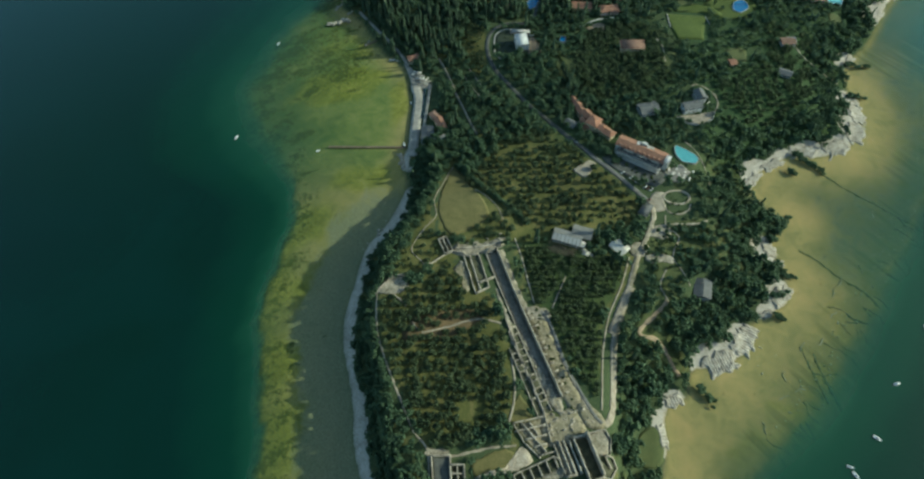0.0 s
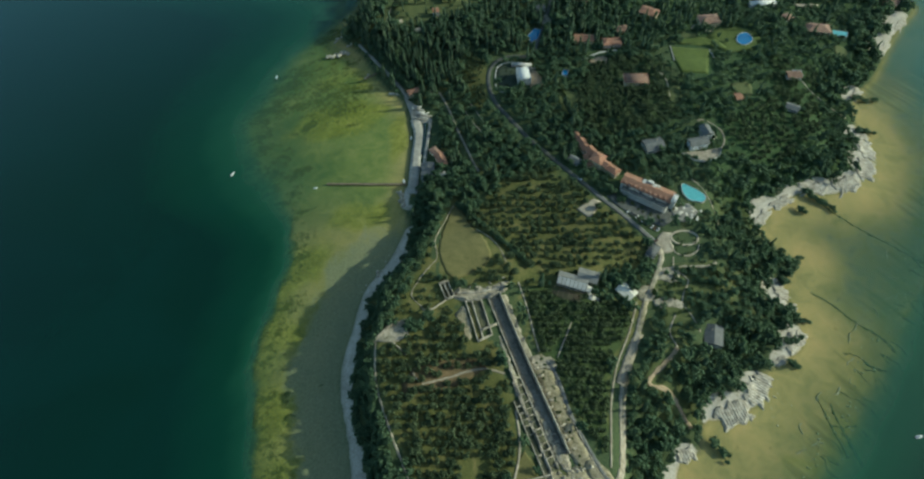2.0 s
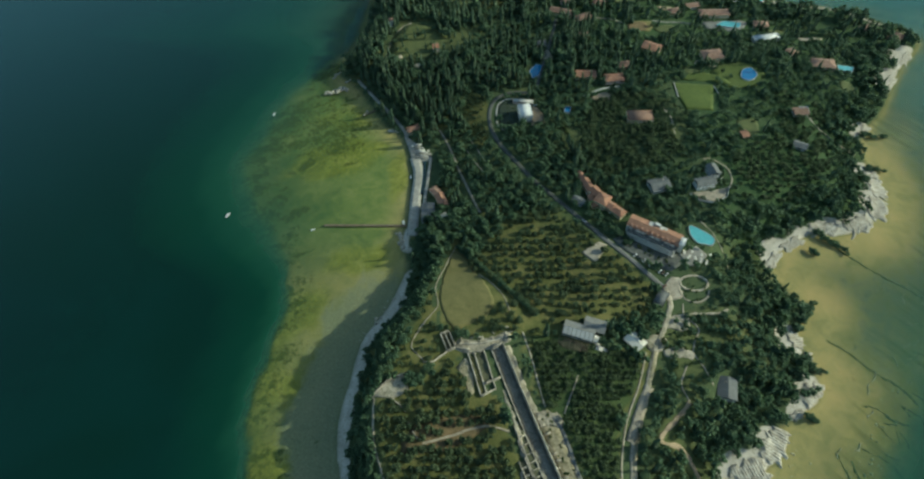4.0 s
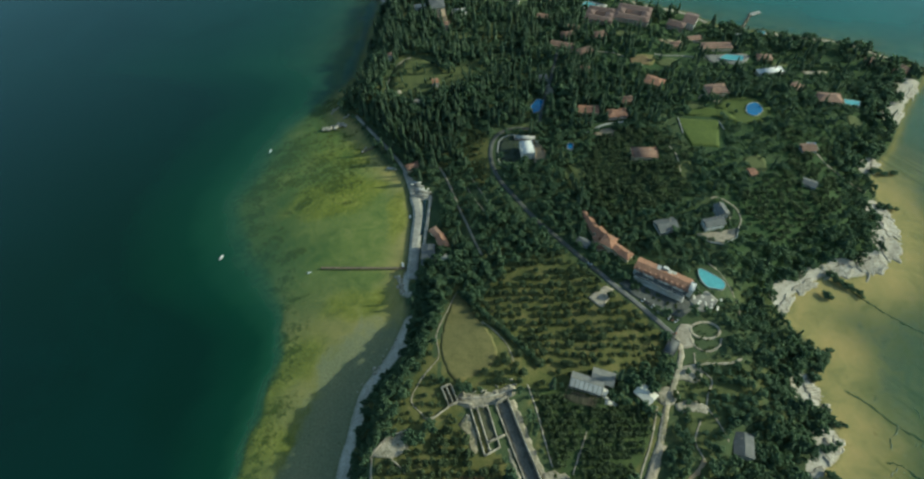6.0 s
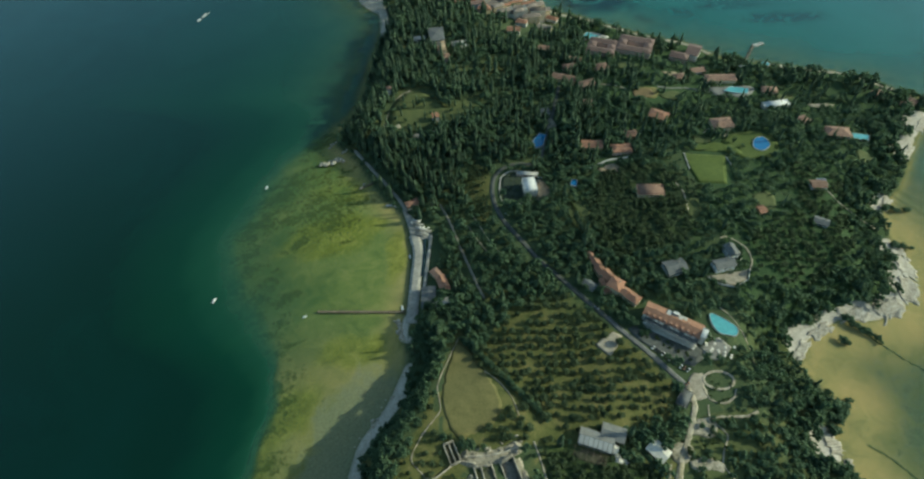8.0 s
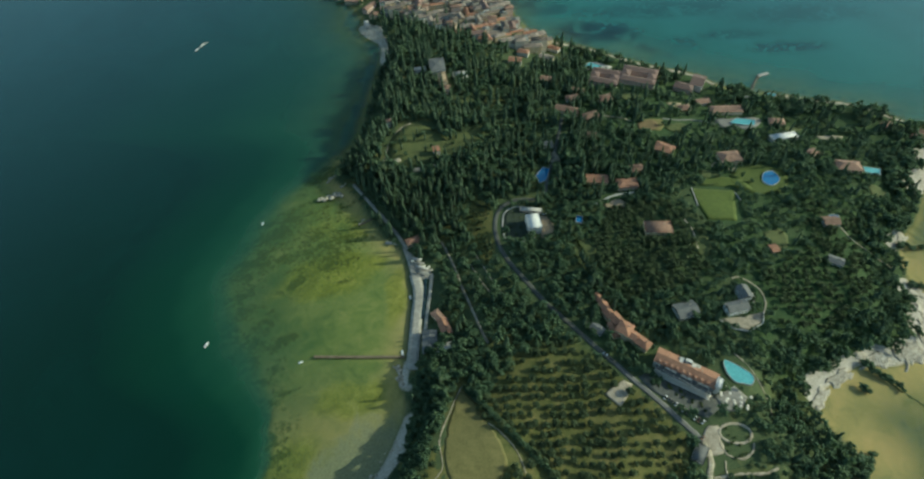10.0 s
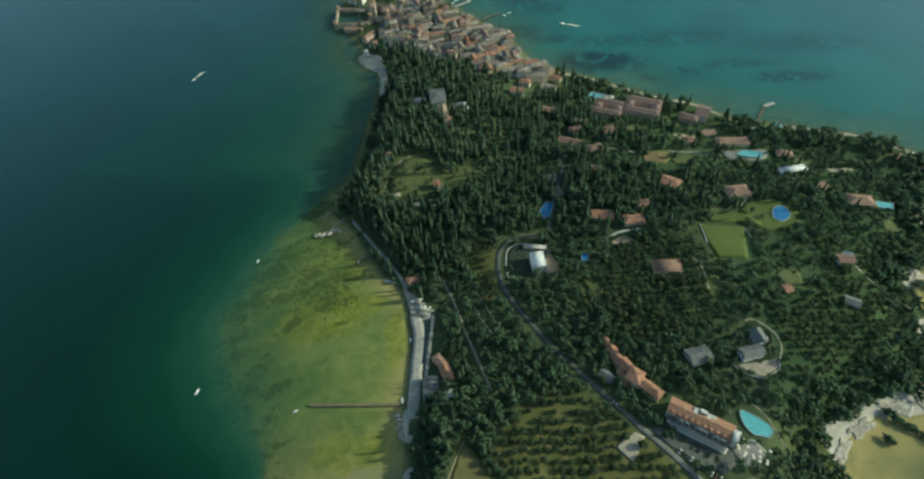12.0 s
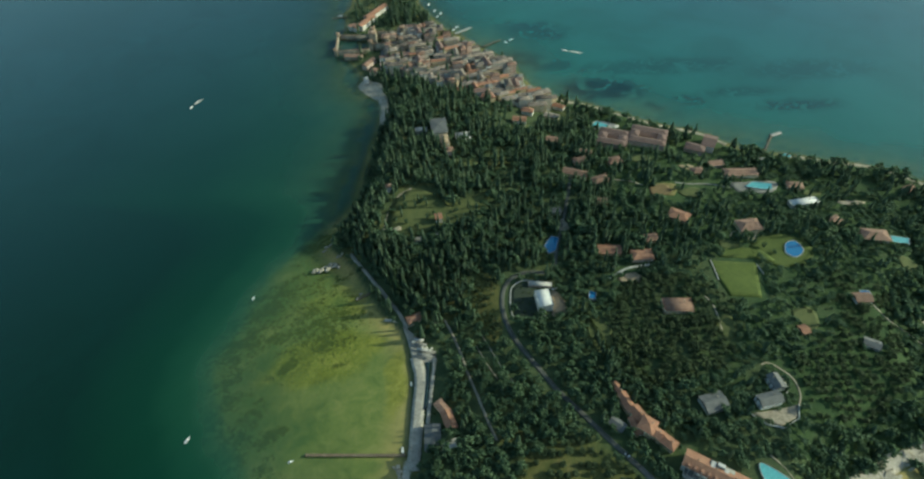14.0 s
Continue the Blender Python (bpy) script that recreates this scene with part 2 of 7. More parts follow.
    weedy = sums(n, l, "ADD", weedy, sums(n, l, "ADD", sums(n, l, "MULTIPLY", sums(n, l, "SUBTRACT", broad, 0.5), 1.3), sums(n, l, "MULTIPLY", sums(n, l, "SUBTRACT", grain(n, l, 4.5, 5, 0.65, 0.5), 0.5), 1.6)))
    bed = blend(n, l, stretch(n, l, weedy, 0.32, 0.80, 0, 0.92), bed, weed_and_shade)
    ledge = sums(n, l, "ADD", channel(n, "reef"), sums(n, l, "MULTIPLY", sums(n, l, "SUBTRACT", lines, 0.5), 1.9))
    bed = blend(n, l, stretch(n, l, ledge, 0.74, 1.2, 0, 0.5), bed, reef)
    colour = blend(n, l, channel(n, "under"), colour, bed)
    l.new(colour, bsdf.inputs["Base Color"])
    bsdf.inputs["Roughness"].default_value = 0.95
    bsdf.inputs["Specular IOR Level"].default_value = 0.2
    bumped(n, l, bsdf, fine, 0.7, 0.25)
    return m


def water_material():
    """Clear over the shallows, closing to dark green as it deepens; far haze painted in blue; small ripples."""
    m, n, l, bsdf = shader("lake_water")
    depth = channel(n, "depth")
    clear = n.new("ShaderNodeBsdfTransparent")
    clear.inputs["Color"].default_value = (0.93, 0.96, 0.88, 1)
    body = ramp(n, l, sums(n, l, "DIVIDE", depth, 420.0), [
        (0.0, (0.085, 0.15, 0.065)), (0.008, (0.036, 0.108, 0.062)), (0.02, (0.013, 0.062, 0.031)), (0.045, (0.0048, 0.036, 0.0175)),
        (0.12, (0.0021, 0.0195, 0.0112)), (1.0, (0.0014, 0.0145, 0.0135))])
    # blue haze and sky sheen of the far lake, put into the body colour
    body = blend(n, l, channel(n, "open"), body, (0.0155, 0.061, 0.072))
    teal = ramp(n, l, sums(n, l, "DIVIDE", depth, 20.0), [(0.0, (0.075, 0.185, 0.14)), (0.25, (0.030, 0.145, 0.132)), (1.0, (0.020, 0.100, 0.116))])
    body = blend(n, l, channel(n, "bay"), body, teal)
    body = blend(n, l, sums(n, l, "MULTIPLY", channel(n, "meadow"), stretch(n, l, grain(n, l, 22, 6, 0.65, 1.0), 0.36, 0.52)), body, (0.006, 0.040, 0.050))
    drift = grain(n, l, 130, 3, 0.5, 0.6)
    body = blend(n, l, stretch(n, l, drift, 0.35, 0.7, 0, 0.22), body, (0.004, 0.030, 0.027))
    l.new(body, bsdf.inputs["Base Color"])
    bsdf.inputs["Roughness"].default_value = 0.16
    bsdf.inputs["IOR"].default_value = 1.38
    ripple = sums(n, l, "ADD", grain(n, l, 2.2, 3), sums(n, l, "MULTIPLY", grain(n, l, 9, 2), 0.8))
    bumped(n, l, bsdf, ripple, 0.35, 0.25)
    out = n["Material Output"]
    mix = n.new("ShaderNodeMixShader")
    haze = n.new("ShaderNodeMath")
    haze.operation = "POWER"
    haze.inputs[0].default_value = 0.70
    l.new(depth, haze.inputs[1])
    closed = sums(n, l, "SUBTRACT", 1.0, haze.outputs[0])
    l.new(closed, mix.inputs[0])
    l.new(clear.outputs[0], mix.inputs[1])
    l.new(bsdf.outputs[0], mix.inputs[2])
    l.new(mix.outputs[0], out.inputs["Surface"])
    return m


GROUND_MAT, WATER_MAT = ground_material(), water_material()

# ---- the lie of the land: shores, heights, depths ----
EAST_SHORE = [
    (-70, 5), (-92, 55), (-100, 80), (-104, 110), (-111, 138), (-118, 162), (-120, 180), (-119, 202), (-114, 226), (-111, 248),
    (-105, 268), (-95, 282), (-85, 299), (-77, 320), (-72, 342), (-80, 366), (-76, 391), (-75, 425), (-75, 452), (-78, 481),
    (-86, 514), (-101, 528), (-124, 563), (-140, 592), (-158, 616), (-174, 632), (-172, 660), (-156, 705), (-150, 761),
    (-144, 824), (-138, 873), (-139, 930), (-165, 957), (-181, 985), (-176, 1010), (-194, 1050), (-205, 1075)]
SOUTH_SHORE = [
    (-186, 1098), (-176, 1106), (-176, 1138), (-196, 1152), (-226, 1170), (-222, 1201), (-236, 1252), (-225, 1300), (-240, 1420), (-260, 1600), (-60, 1600),
    (-85, 1420), (-105, 1306), (-85, 1249), (-56, 1184), (-30, 1147), (15, 1091), (44, 1061), (65, 1021), (88, 963), (128, 923),
    (169, 904), (214, 874), (257, 847), (308, 823), (331, 798), (367, 776), (405, 768), (443, 753), (476, 745), (502, 735),
    (521, 719), (544, 697), (570, 674)]
WEST_SHORE = [
    (563, 655), (536, 626), (508, 592), (488, 562), (466, 534), (444, 514), (431, 500), (425, 480), (419, 452), (417, 421),
    (394, 380), (364, 367), (335, 370), (318, 362), (293, 348), (274, 328), (286, 306), (296, 286), (278, 266), (279, 250),
    (281, 236), (283, 218), (276, 200), (258, 190), (246, 182), (232, 176), (230, 159), (216, 146), (200, 140), (184, 141),
    (176, 130), (172, 116), (159, 113), (150, 100), (148, 78), (142, 56), (125, 5), (60, -28), (-10, -28)]
EAST_SHELF = [
    (-150, -60), (-172, 55), (-184, 106), (-192, 157), (-198, 195), (-193, 235), (-186, 293), (-191, 340), (-214, 385), (-245, 430),
    (-262, 470), (-258, 510), (-243, 554), (-227, 603), (-200, 645), (-178, 697), (-166, 780), (-156, 870), (-160, 935), (-200, 985),
    (-215, 1060), (-245, 1120), (-250, 1250), (-280, 1650)]
WEST_SHELF = [
    (-20, 1650), (-84, 1350), (-68, 1250), (-36, 1190), (28, 1100), (76, 1028), (98, 972), (178, 916), (262, 860), (340, 815), (450, 770),
    (530, 735), (620, 690), (690, 600), (600, 470), (520, 390), (440, 317), (404, 270), (371, 226), (333, 178), (301, 143), (268, 109), (241, 86), (196, 50),
    (150, -30), (40, -90)]
# ground levels that the slopes run through: x, y, z
LEVELS = [
    (8, 250, 35), (-27, 243, 35), (-61, 216, 36), (-70, 150, 34), (-50, 90, 32), (0, 170, 31), (10, 110, 29), (67, 112, 27), (50, 176, 27),
    (83, 256, 30), (128, 244, 25), (145, 245, 22), (130, 150, 21), (182, 311, 21), (165, 336, 20), (210, 357, 23), (215, 405, 22),
    (252, 525, 24), (281, 571, 19), (327, 591, 17), (366, 525, 16), (-18, 351, 15), (60, 330, 19)]
LEVELS += [
    (-50, 487, 2.5), (-55, 440, 2.5), (-62, 530, 4), (50, 530, 13), (76, 622, 13), (120, 640, 18), (-48, 841, 26), (-87, 729, 28), (-40, 660, 20),
    (341, 703, 7), (317, 790, 2), (430, 714, 3), (168, 873, 3), (28, 1029, 5), (-165, 1097, 3), (-60, 1000, 6), (200, 720, 16),
    (110, 450, 17), (30, 440, 14)]


def rounded(points, step=6.0):
    """A closed line through the points, bent softly from one to the next."""
    p = np.array(points, float)
    out = []
    for a, b, c, e in zip(np.roll(p, 1, 0), p, np.roll(p, -1, 0), np.roll(p, -2, 0)):
        n = max(1, int(np.hypot(*(c - b)) / step))
        s = (np.arange(n) / n)[:, None]
        out.append(0.5 * (2 * b + (c - a) * s + (2 * a - 5 * b + 4 * c - e) * s**2 + (3 * b - a - 3 * c + e) * s**3))
    return np.concatenate(out)


def inside(poly, x, y):
    px, py = np.asarray(poly, float).T
    qx, qy = np.roll(px, -1), np.roll(py, -1)
    hit = np.zeros(np.shape(x), bool)
    for a, b, c, e in zip(px, py, qx, qy):
        if b != e:
            hit ^= ((b > y) != (e > y)) & (x < (c - a) * (y - b) / (e - b) + a)
    return hit


def gap(line, x, y, closed=True):
    """Distance from every place to a line of points."""
    a = np.asarray(line, float)
    b = np.roll(a, -1, 0)
    if not closed:
        a, b = a[:-1], b[:-1]
    best = np.full(np.shape(x), 1e9)
    for (ax, ay), (bx, by) in zip(a, b):
        dx, dy = bx - ax, by - ay
        s = np.clip(((x - ax) * dx + (y - ay) * dy) / max(dx * dx + dy * dy, 1e-9), 0, 1)
        best = np.minimum(best, (x - ax - s * dx) ** 2 + (y - ay - s * dy) ** 2)
    return np.sqrt(best)


def wobble(x, y, size, seed=0.0):
    """A smooth field between -1 and 1."""
    u, v = x / size + seed * 1.7, y / size - seed * 2.3
    return (np.sin(u + 1.3 * np.sin(0.7 * v + seed)) * np.cos(1.1 * v + 0.9 * np.sin(0.8 * u + 2 * seed)) + 0.5 * np.sin(2.3 * u - 1.7 * v + seed)) / 1.5


def smooth(a, b, v):
    s = np.clip((v - a) / (b - a), 0, 1)
    return s * s * (3 - 2 * s)


COAST = rounded(EAST_SHORE + SOUTH_SHORE + WEST_SHORE)
SHELF = rounded(EAST_SHELF + WEST_SHELF, 20)
GX, GY = np.arange(-460, 780.1, 4.0), np.arange(-140, 1660.1, 4.0)


def raw_ground(x, y):
    """Height of the ground, and of the lake's bed where it is under water (the lake is at 0)."""
    land, shore = inside(COAST, x, y), gap(COAST, x, y)
    top, weight = np.zeros(np.shape(x)), np.zeros(np.shape(x))
    for a, b, c in LEVELS:
        w = ((x - a) ** 2 + (y - b) ** 2 + 500) ** -1.7
        top, weight = top + c * w, weight + w
    top = top / weight + 0.7 * wobble(x, y, 24, 2)
    east = 1 - smooth(60, 130, x)
    foot, head = 13, 35 + 31 * (1 - east)
    up = 0.15 + 1.6 * smooth(0, 10, shore) + np.maximum(top - 1.7, 0.3) * smooth(foot, head, shore)
    sway = 4.5 * wobble(x, y, 15, 4) + 3.0 * wobble(x, y, 6.5, 9)
    shelf, on = gap(SHELF, x + sway, y), inside(SHELF, x + sway, y)
    part = shore / (shore + shelf + 1e-6)
    flat = 0.25 + 1.7 * part**2 + 0.4 * wobble(x, y, 19, 1) * part
    lagoon = smooth(330, 400, y) * smooth(660, 600, y) * smooth(0, -100, x)
    flat = flat + 1.3 * smooth(12, 70, shore) * smooth(120, 220, x) * smooth(150, 270, y) * smooth(700, 560, y)
    flat = flat + 0.7 * lagoon * part**4
    flat = flat - 0.9 * part**2 * smooth(360, 300, y) * smooth(60, -60, x)
    flat = flat + smooth(0, 12, shore) * (2.0 * smooth(600, 760, y + 0.35 * x) * smooth(-140, 60, x) + 2.4 * smooth(640, 720, y) * smooth(0, -100, x))
    calm = smooth(560, 760, y + 0.35 * x) * smooth(-140, 60, x)  # the shallow western bay
    far = smooth(640, 740, y) * smooth(0, -100, x)  # the soft eastern slope towards the town
    slope = 1 - 0.8 * far - 0.1 * smooth(330, 400, y) * smooth(640, 560, y) * smooth(0, -100, x) * np.exp(-((shelf / 70) ** 2))
    steep = 0.22 + 0.33 * smooth(380, 300, y) * smooth(60, -60, x)
    deep = 1.95 + 0.7 * lagoon + 3.5 * smooth(0, 20, shelf) * smooth(380, 300, y) * smooth(60, -60, x) + (steep * slope * shelf + 0.0012 * (1 - 0.8 * far) * shelf**2) * (1 - calm) + calm * (0.5 + 0.04 * shelf + 1.2 * np.maximum(wobble(x, y, 48, 5), 0))
    brink = np.clip(shore / 5.0, 0, 1)  # the ground runs through the waterline without a step
    return np.where(land, up, -np.where(on, flat, np.minimum(deep, 420))) * brink


MX, MY = np.meshgrid(GX, GY)
GROUND = raw_ground(MX, MY)


def ground(x, y):
    """Height of the ground mesh at a place."""
    u, v = np.clip((np.asarray(x, float) - GX[0]) / 4.0, 0, len(GX) - 1.001), np.clip((np.asarray(y, float) - GY[0]) / 4.0, 0, len(GY) - 1.001)
    i, j = u.astype(int), v.astype(int)
    s, t = u - i, v - j
    return (GROUND[j, i] * (1 - s) + GROUND[j, i + 1] * s) * (1 - t) + (GROUND[j + 1, i] * (1 - s) + GROUND[j + 1, i + 1] * s) * t


# ---- ground and lake ----
def mesh_of(name, verts, faces, material, channels=None):
    """A mesh from arrays of places and of faces with equally many corners."""
    me = bpy.data.meshes.new(name)
    verts, faces = np.asarray(verts, np.float32), np.asarray(faces, np.int32)
    me.vertices.add(len(verts))
    me.vertices.foreach_set("co", verts.ravel())
    me.loops.add(faces.size)
    me.loops.foreach_set("vertex_index", faces.ravel())
    me.polygons.add(len(faces))
    me.polygons.foreach_set("loop_start", np.arange(len(faces), dtype=np.int32) * faces.shape[1])
    for key, values in (channels or {}).items():
        me.attributes.new(key, "FLOAT", "POINT").data.foreach_set("value", np.asarray(values, np.float32))
    me.update(calc_edges=True)
    me.validate()
    me.materials.append(material)
    return me


def sheet(x, y):
    """Corners of the cells of a grid."""
    k = np.arange(len(x) * len(y)).reshape(len(y), len(x))
    return np.stack([k[:-1, :-1], k[:-1, 1:], k[1:, 1:], k[1:, :-1]], -1).reshape(-1, 4)


FAR_X = np.r_[-4500, -2500, -1400, -900, -620, GX, 900, 1200, 1800, 2700, 4500]
FAR_Y = np.r_[-4500, -2400, -1200, -600, -300, GY, 1760, 2000, 2600, 3500, 4500]
FX, FY = np.meshgrid(FAR_X, FAR_Y)
FZ = raw_ground(FX, FY)
shore = gap(COAST, FX, FY)
under = smooth(0.12, -0.12, FZ)
GROVE_POLYS = [
    [(-84, 195), (-55, 206), (-20, 228), (14, 190), (26, 145), (24, 98), (-14, 74), (-40, 74), (-74, 144)],
    [(-24, 350), (-4, 338), (27, 381), (77, 395), (115, 352), (157, 300), (147, 272), (65, 254), (11, 246), (-34, 256), (-38, 290)],
    [(40, 249), (65, 250), (130, 233), (130, 215), (106, 182), (93, 110), (85, 118), (66, 160), (48, 198)],
    [(130, 430), (160, 440), (215, 450), (235, 520), (200, 560), (140, 560), (110, 500)],
    [(262, 400), (310, 395), (370, 440), (395, 530), (345, 562), (330, 490), (268, 455)],
    [(4, 490), (16, 500), (14, 560), (-8, 590), (-16, 540)],
    [(-74, 214), (-56, 262), (-44, 300), (-36, 256), (-18, 232), (-26, 226), (-56, 218)]]
LAWN_POLYS = {"villa garden": [(-106, 675), (-84, 700), (-53, 693), (-32, 674), (-14, 690), (14, 700), (-12, 653), (-50, 640), (-80, 630), (-106, 637)],
              "hill meadow": [(100, 470), (112, 472), (116, 500), (104, 515), (94, 505)]}
# pale rock along the shore: x, y, reach
ROCKY = [(200, 143, 26), (228, 165, 20), (160, 113, 13), (272, 208, 20), (258, 190, 14), (272, 256, 18), (290, 345, 24), (320, 362, 20),
         (350, 370, 22), (385, 375, 26), (412, 410, 26), (418, 445, 20), (436, 506, 20), (505, 590, 30), (540, 630, 34), (146, 80, 14), (148, 98, 12)]


def rockiness(x, y):
    east = smooth(13, 7, gap(COAST, x, y) + 3.5 * wobble(x, y, 7, 3) + 2.5 * wobble(x, y, 19, 8)) * (x < 60) * (smooth(345, 325, y) + 0.6 * smooth(352, 358, y) * smooth(392, 386, y) + 0.8 * smooth(940, 950, y) * smooth(1000, 990, y))
    west = np.zeros(np.shape(x))
    for a, b, c in ROCKY:
        west = np.maximum(west, smooth(c, c * 0.6, np.hypot(x - a, y - b)))
    return np.maximum(east, west * smooth(30, 18, gap(COAST, x, y)))


green = 0.34 + 0.22 * wobble(FX, FY, 30, 4)
for poly in GROVE_POLYS[:3] + list(LAWN_POLYS.values()):
    green = np.maximum(green, inside(poly, FX, FY))
green = np.maximum(green, 0.6 * np.maximum(smooth(540, 620, FY) * smooth(60, 160, FX), smooth(200, 250, FX) * smooth(290, 340, FY)))
for poly in GROVE_POLYS[3:]:
    green = np.maximum(green, (0.45 if poly is GROVE_POLYS[3] else 0.75) * inside(poly, FX, FY))
lush = np.maximum(smooth(360, 420, FY + 0.2 * FX) * smooth(20, 120, FX), 0.8 * inside(GROVE_POLYS[2], FX, FY))
pale = rockiness(FX, FY) * (1 - under)
weed_and_shade = np.clip(0.5 * smooth(-60, -150, FX) * smooth(45, 10, gap(SHELF, FX, FY)) * smooth(640, 520, FY) + 0.64 * smooth(105, 10, np.hypot(FX + 172, (FY - 535) * 0.9)) - 0.25 * smooth(60, 140, FX), 0, 1)
reef = smooth(75, 12, gap(SHELF, FX, FY)) * smooth(120, 220, FX) * smooth(560, 440, FY) * (0.62 + 0.35 * wobble(FX, FY, 30, 3)) + 0.14 * smooth(150, 260, FX) * smooth(600, 480, FY)
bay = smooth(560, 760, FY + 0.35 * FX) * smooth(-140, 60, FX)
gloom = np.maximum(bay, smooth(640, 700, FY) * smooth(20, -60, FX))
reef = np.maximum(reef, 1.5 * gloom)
meadow = np.zeros(FX.shape)
for a, b, c, e, f in ((196, 948, 64, 32, 1.0), (160, 958, 26, 18, 0.8), (82, 1052, 42, 22, 0.7), (122, 1026, 40, 18, 0.6), (315, 908, 24, 15, 0.6), (268, 890, 10, 7, 0.8), (290, 873, 9, 6, 0.8),
                      (256, 903, 9, 6, 0.8), (463, 885, 66, 16, 0.6), (395, 925, 60, 14, 0.5), (300, 1010, 130, 26, 0.5), (520, 980, 110, 30, 0.4), (110, 1150, 60, 40, 0.6)):
    meadow = np.maximum(meadow, f * smooth(1.35, 0.55, np.hypot((FX - a + 0.3 * (FY - b)) / c, (FY - b) / e) + 0.18 * wobble(FX, FY, 12, a)))
algal = np.clip(smooth(20, -60, FX) * np.maximum(smooth(290, 390, FY) * smooth(-5, 30, shore), 0.3) + 0.38 * smooth(20, 90, shore) * smooth(60, 140, FX) * (0.5 + 0.5 * wobble(FX, FY, 55, 7)), 0, 1)
# bed darkened along the east shore, painting in the cliff's shade
cobbles_and_shade = 0.85 * smooth(62, 30, shore + 9 * wobble(FX, FY, 21, 5)) * smooth(20, -60, FX) * smooth(380, 290, FY)
# in the west only a grey bed tone
cobbles_and_shade = np.maximum(cobbles_and_shade, 0.55 * smooth(165, 260, FY + 0.2 * (FX - 300)) * smooth(60, 140, FX) * smooth(14, 60, shore) * smooth(640, 520, FY))
rim = gap(SHELF, FX, FY)
gold = 0.5 * smooth(40, 10, rim + 14 * wobble(FX, FY, 17, 6)) * smooth(120, 190, FX) * smooth(420, 330, FY)
gold = np.maximum(gold, (0.75 + 0.3 * wobble(FX, FY, 20, 3)) * smooth(70, 30, rim) * smooth(0, -60, FX) * smooth(345, 300, FY))
for a, b, c, e, f in ((-165, 487, 66, 34, 0.95), (-88, 458, 15, 48, 0.75), (-118, 350, 50, 24, 0.7), (-150, 556, 46, 26, 0.55), (-155, 300, 40, 40, 0.5)):
    gold = np.maximum(gold, f * smooth(1.3, 0.4, np.hypot((FX - a) / c, (FY - b - 0.15 * (FX - a)) / e) + 0.2 * wobble(FX, FY, 14, a)))
# weed patches; (-196, 632) and (-185, 652) darken the bed for tree shade
for a, b, c in ((-231, 534, 15), (-207, 519, 16), (-189, 486, 13), (-224, 429, 10), (-212, 436, 12), (-194, 409, 13), (-253, 432, 13), (-223, 413, 9), (-196, 632, 24), (-185, 652, 20), (-165, 505, 18), (-240, 470, 14)):
    weed_and_shade = np.maximum(weed_and_shade, 0.72 * smooth(1.5, 0.2, np.hypot(FX - a - 0.5 * (FY - b), (FY - b) * 0.8) / c + 0.25 * wobble(FX, FY, 6, c)))
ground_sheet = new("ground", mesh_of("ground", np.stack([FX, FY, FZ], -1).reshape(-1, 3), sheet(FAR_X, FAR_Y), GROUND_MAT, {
    "grass": green.ravel(), "stone": pale.ravel(), "weed_and_shade": weed_and_shade.ravel(), "reef": reef.ravel(), "under": under.ravel(), "algal": algal.ravel(), "gold": gold.ravel(), "cobbles_and_shade": cobbles_and_shade.ravel(), "lush": lush.ravel()}))
ground_sheet.data.shade_smooth()
tagged(ground_sheet, "wooded peninsula ground running down to the sandy lake bed", "ground", kind="structure")
cells = np.ix_(np.unique(np.r_[0:6, 5:len(FAR_Y) - 5:2, len(FAR_Y) - 5:len(FAR_Y)]), np.unique(np.r_[0:6, 5:len(FAR_X) - 5:2, len(FAR_X) - 5:len(FAR_X)]))
# painted haze grows with y and towards -x, none beyond x = 100
far_haze = np.clip(smooth(560, 1700, FY - 0.55 * FX) * (FX < 100), 0, 1)
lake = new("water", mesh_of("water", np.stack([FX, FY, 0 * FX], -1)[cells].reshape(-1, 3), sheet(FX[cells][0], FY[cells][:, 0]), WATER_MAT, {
    "depth": np.maximum(-FZ, 0)[cells].ravel(), "bay": bay[cells].ravel(), "open": far_haze[cells].ravel(), "meadow": meadow[cells].ravel()}))
tagged(lake, "clear green lake water, dark where deep, bluish haze painted far out", "water", kind="structure")



# ---- trees ----
def part(name, mesh, parent, label=""):
    ob = new(name, mesh)
    ob.parent = parent
    return tagged(ob, label)


def thing(name, m, label, category, group=""):
    ob = new(name)
    ob.empty_display_size = 0.5
    ob.matrix_world = m
    return tagged(ob, label, category, group)


ICO = np.array([(0, 0, 1), *((0.894 * math.cos(a), 0.894 * math.sin(a), 0.447) for a in np.radians(range(0, 360, 72))),
                *((0.894 * math.cos(a), 0.894 * math.sin(a), -0.447) for a in np.radians(range(36, 396, 72))), (0, 0, -1)])
ICO_F = np.array([(0, i, i % 5 + 1) for i in range(1, 6)] + [(i, i + 5, i % 5 + 1) for i in range(1, 6)]
                 + [(i % 5 + 1, i + 5, i % 5 + 6) for i in range(1, 6)] + [(11, i % 5 + 6, i + 5) for i in range(1, 6)])


OCTA = np.array([(1, 0, 0), (0, 1, 0), (-1, 0, 0), (0, -1, 0), (0, 0, 1), (0, 0, -1)], float)
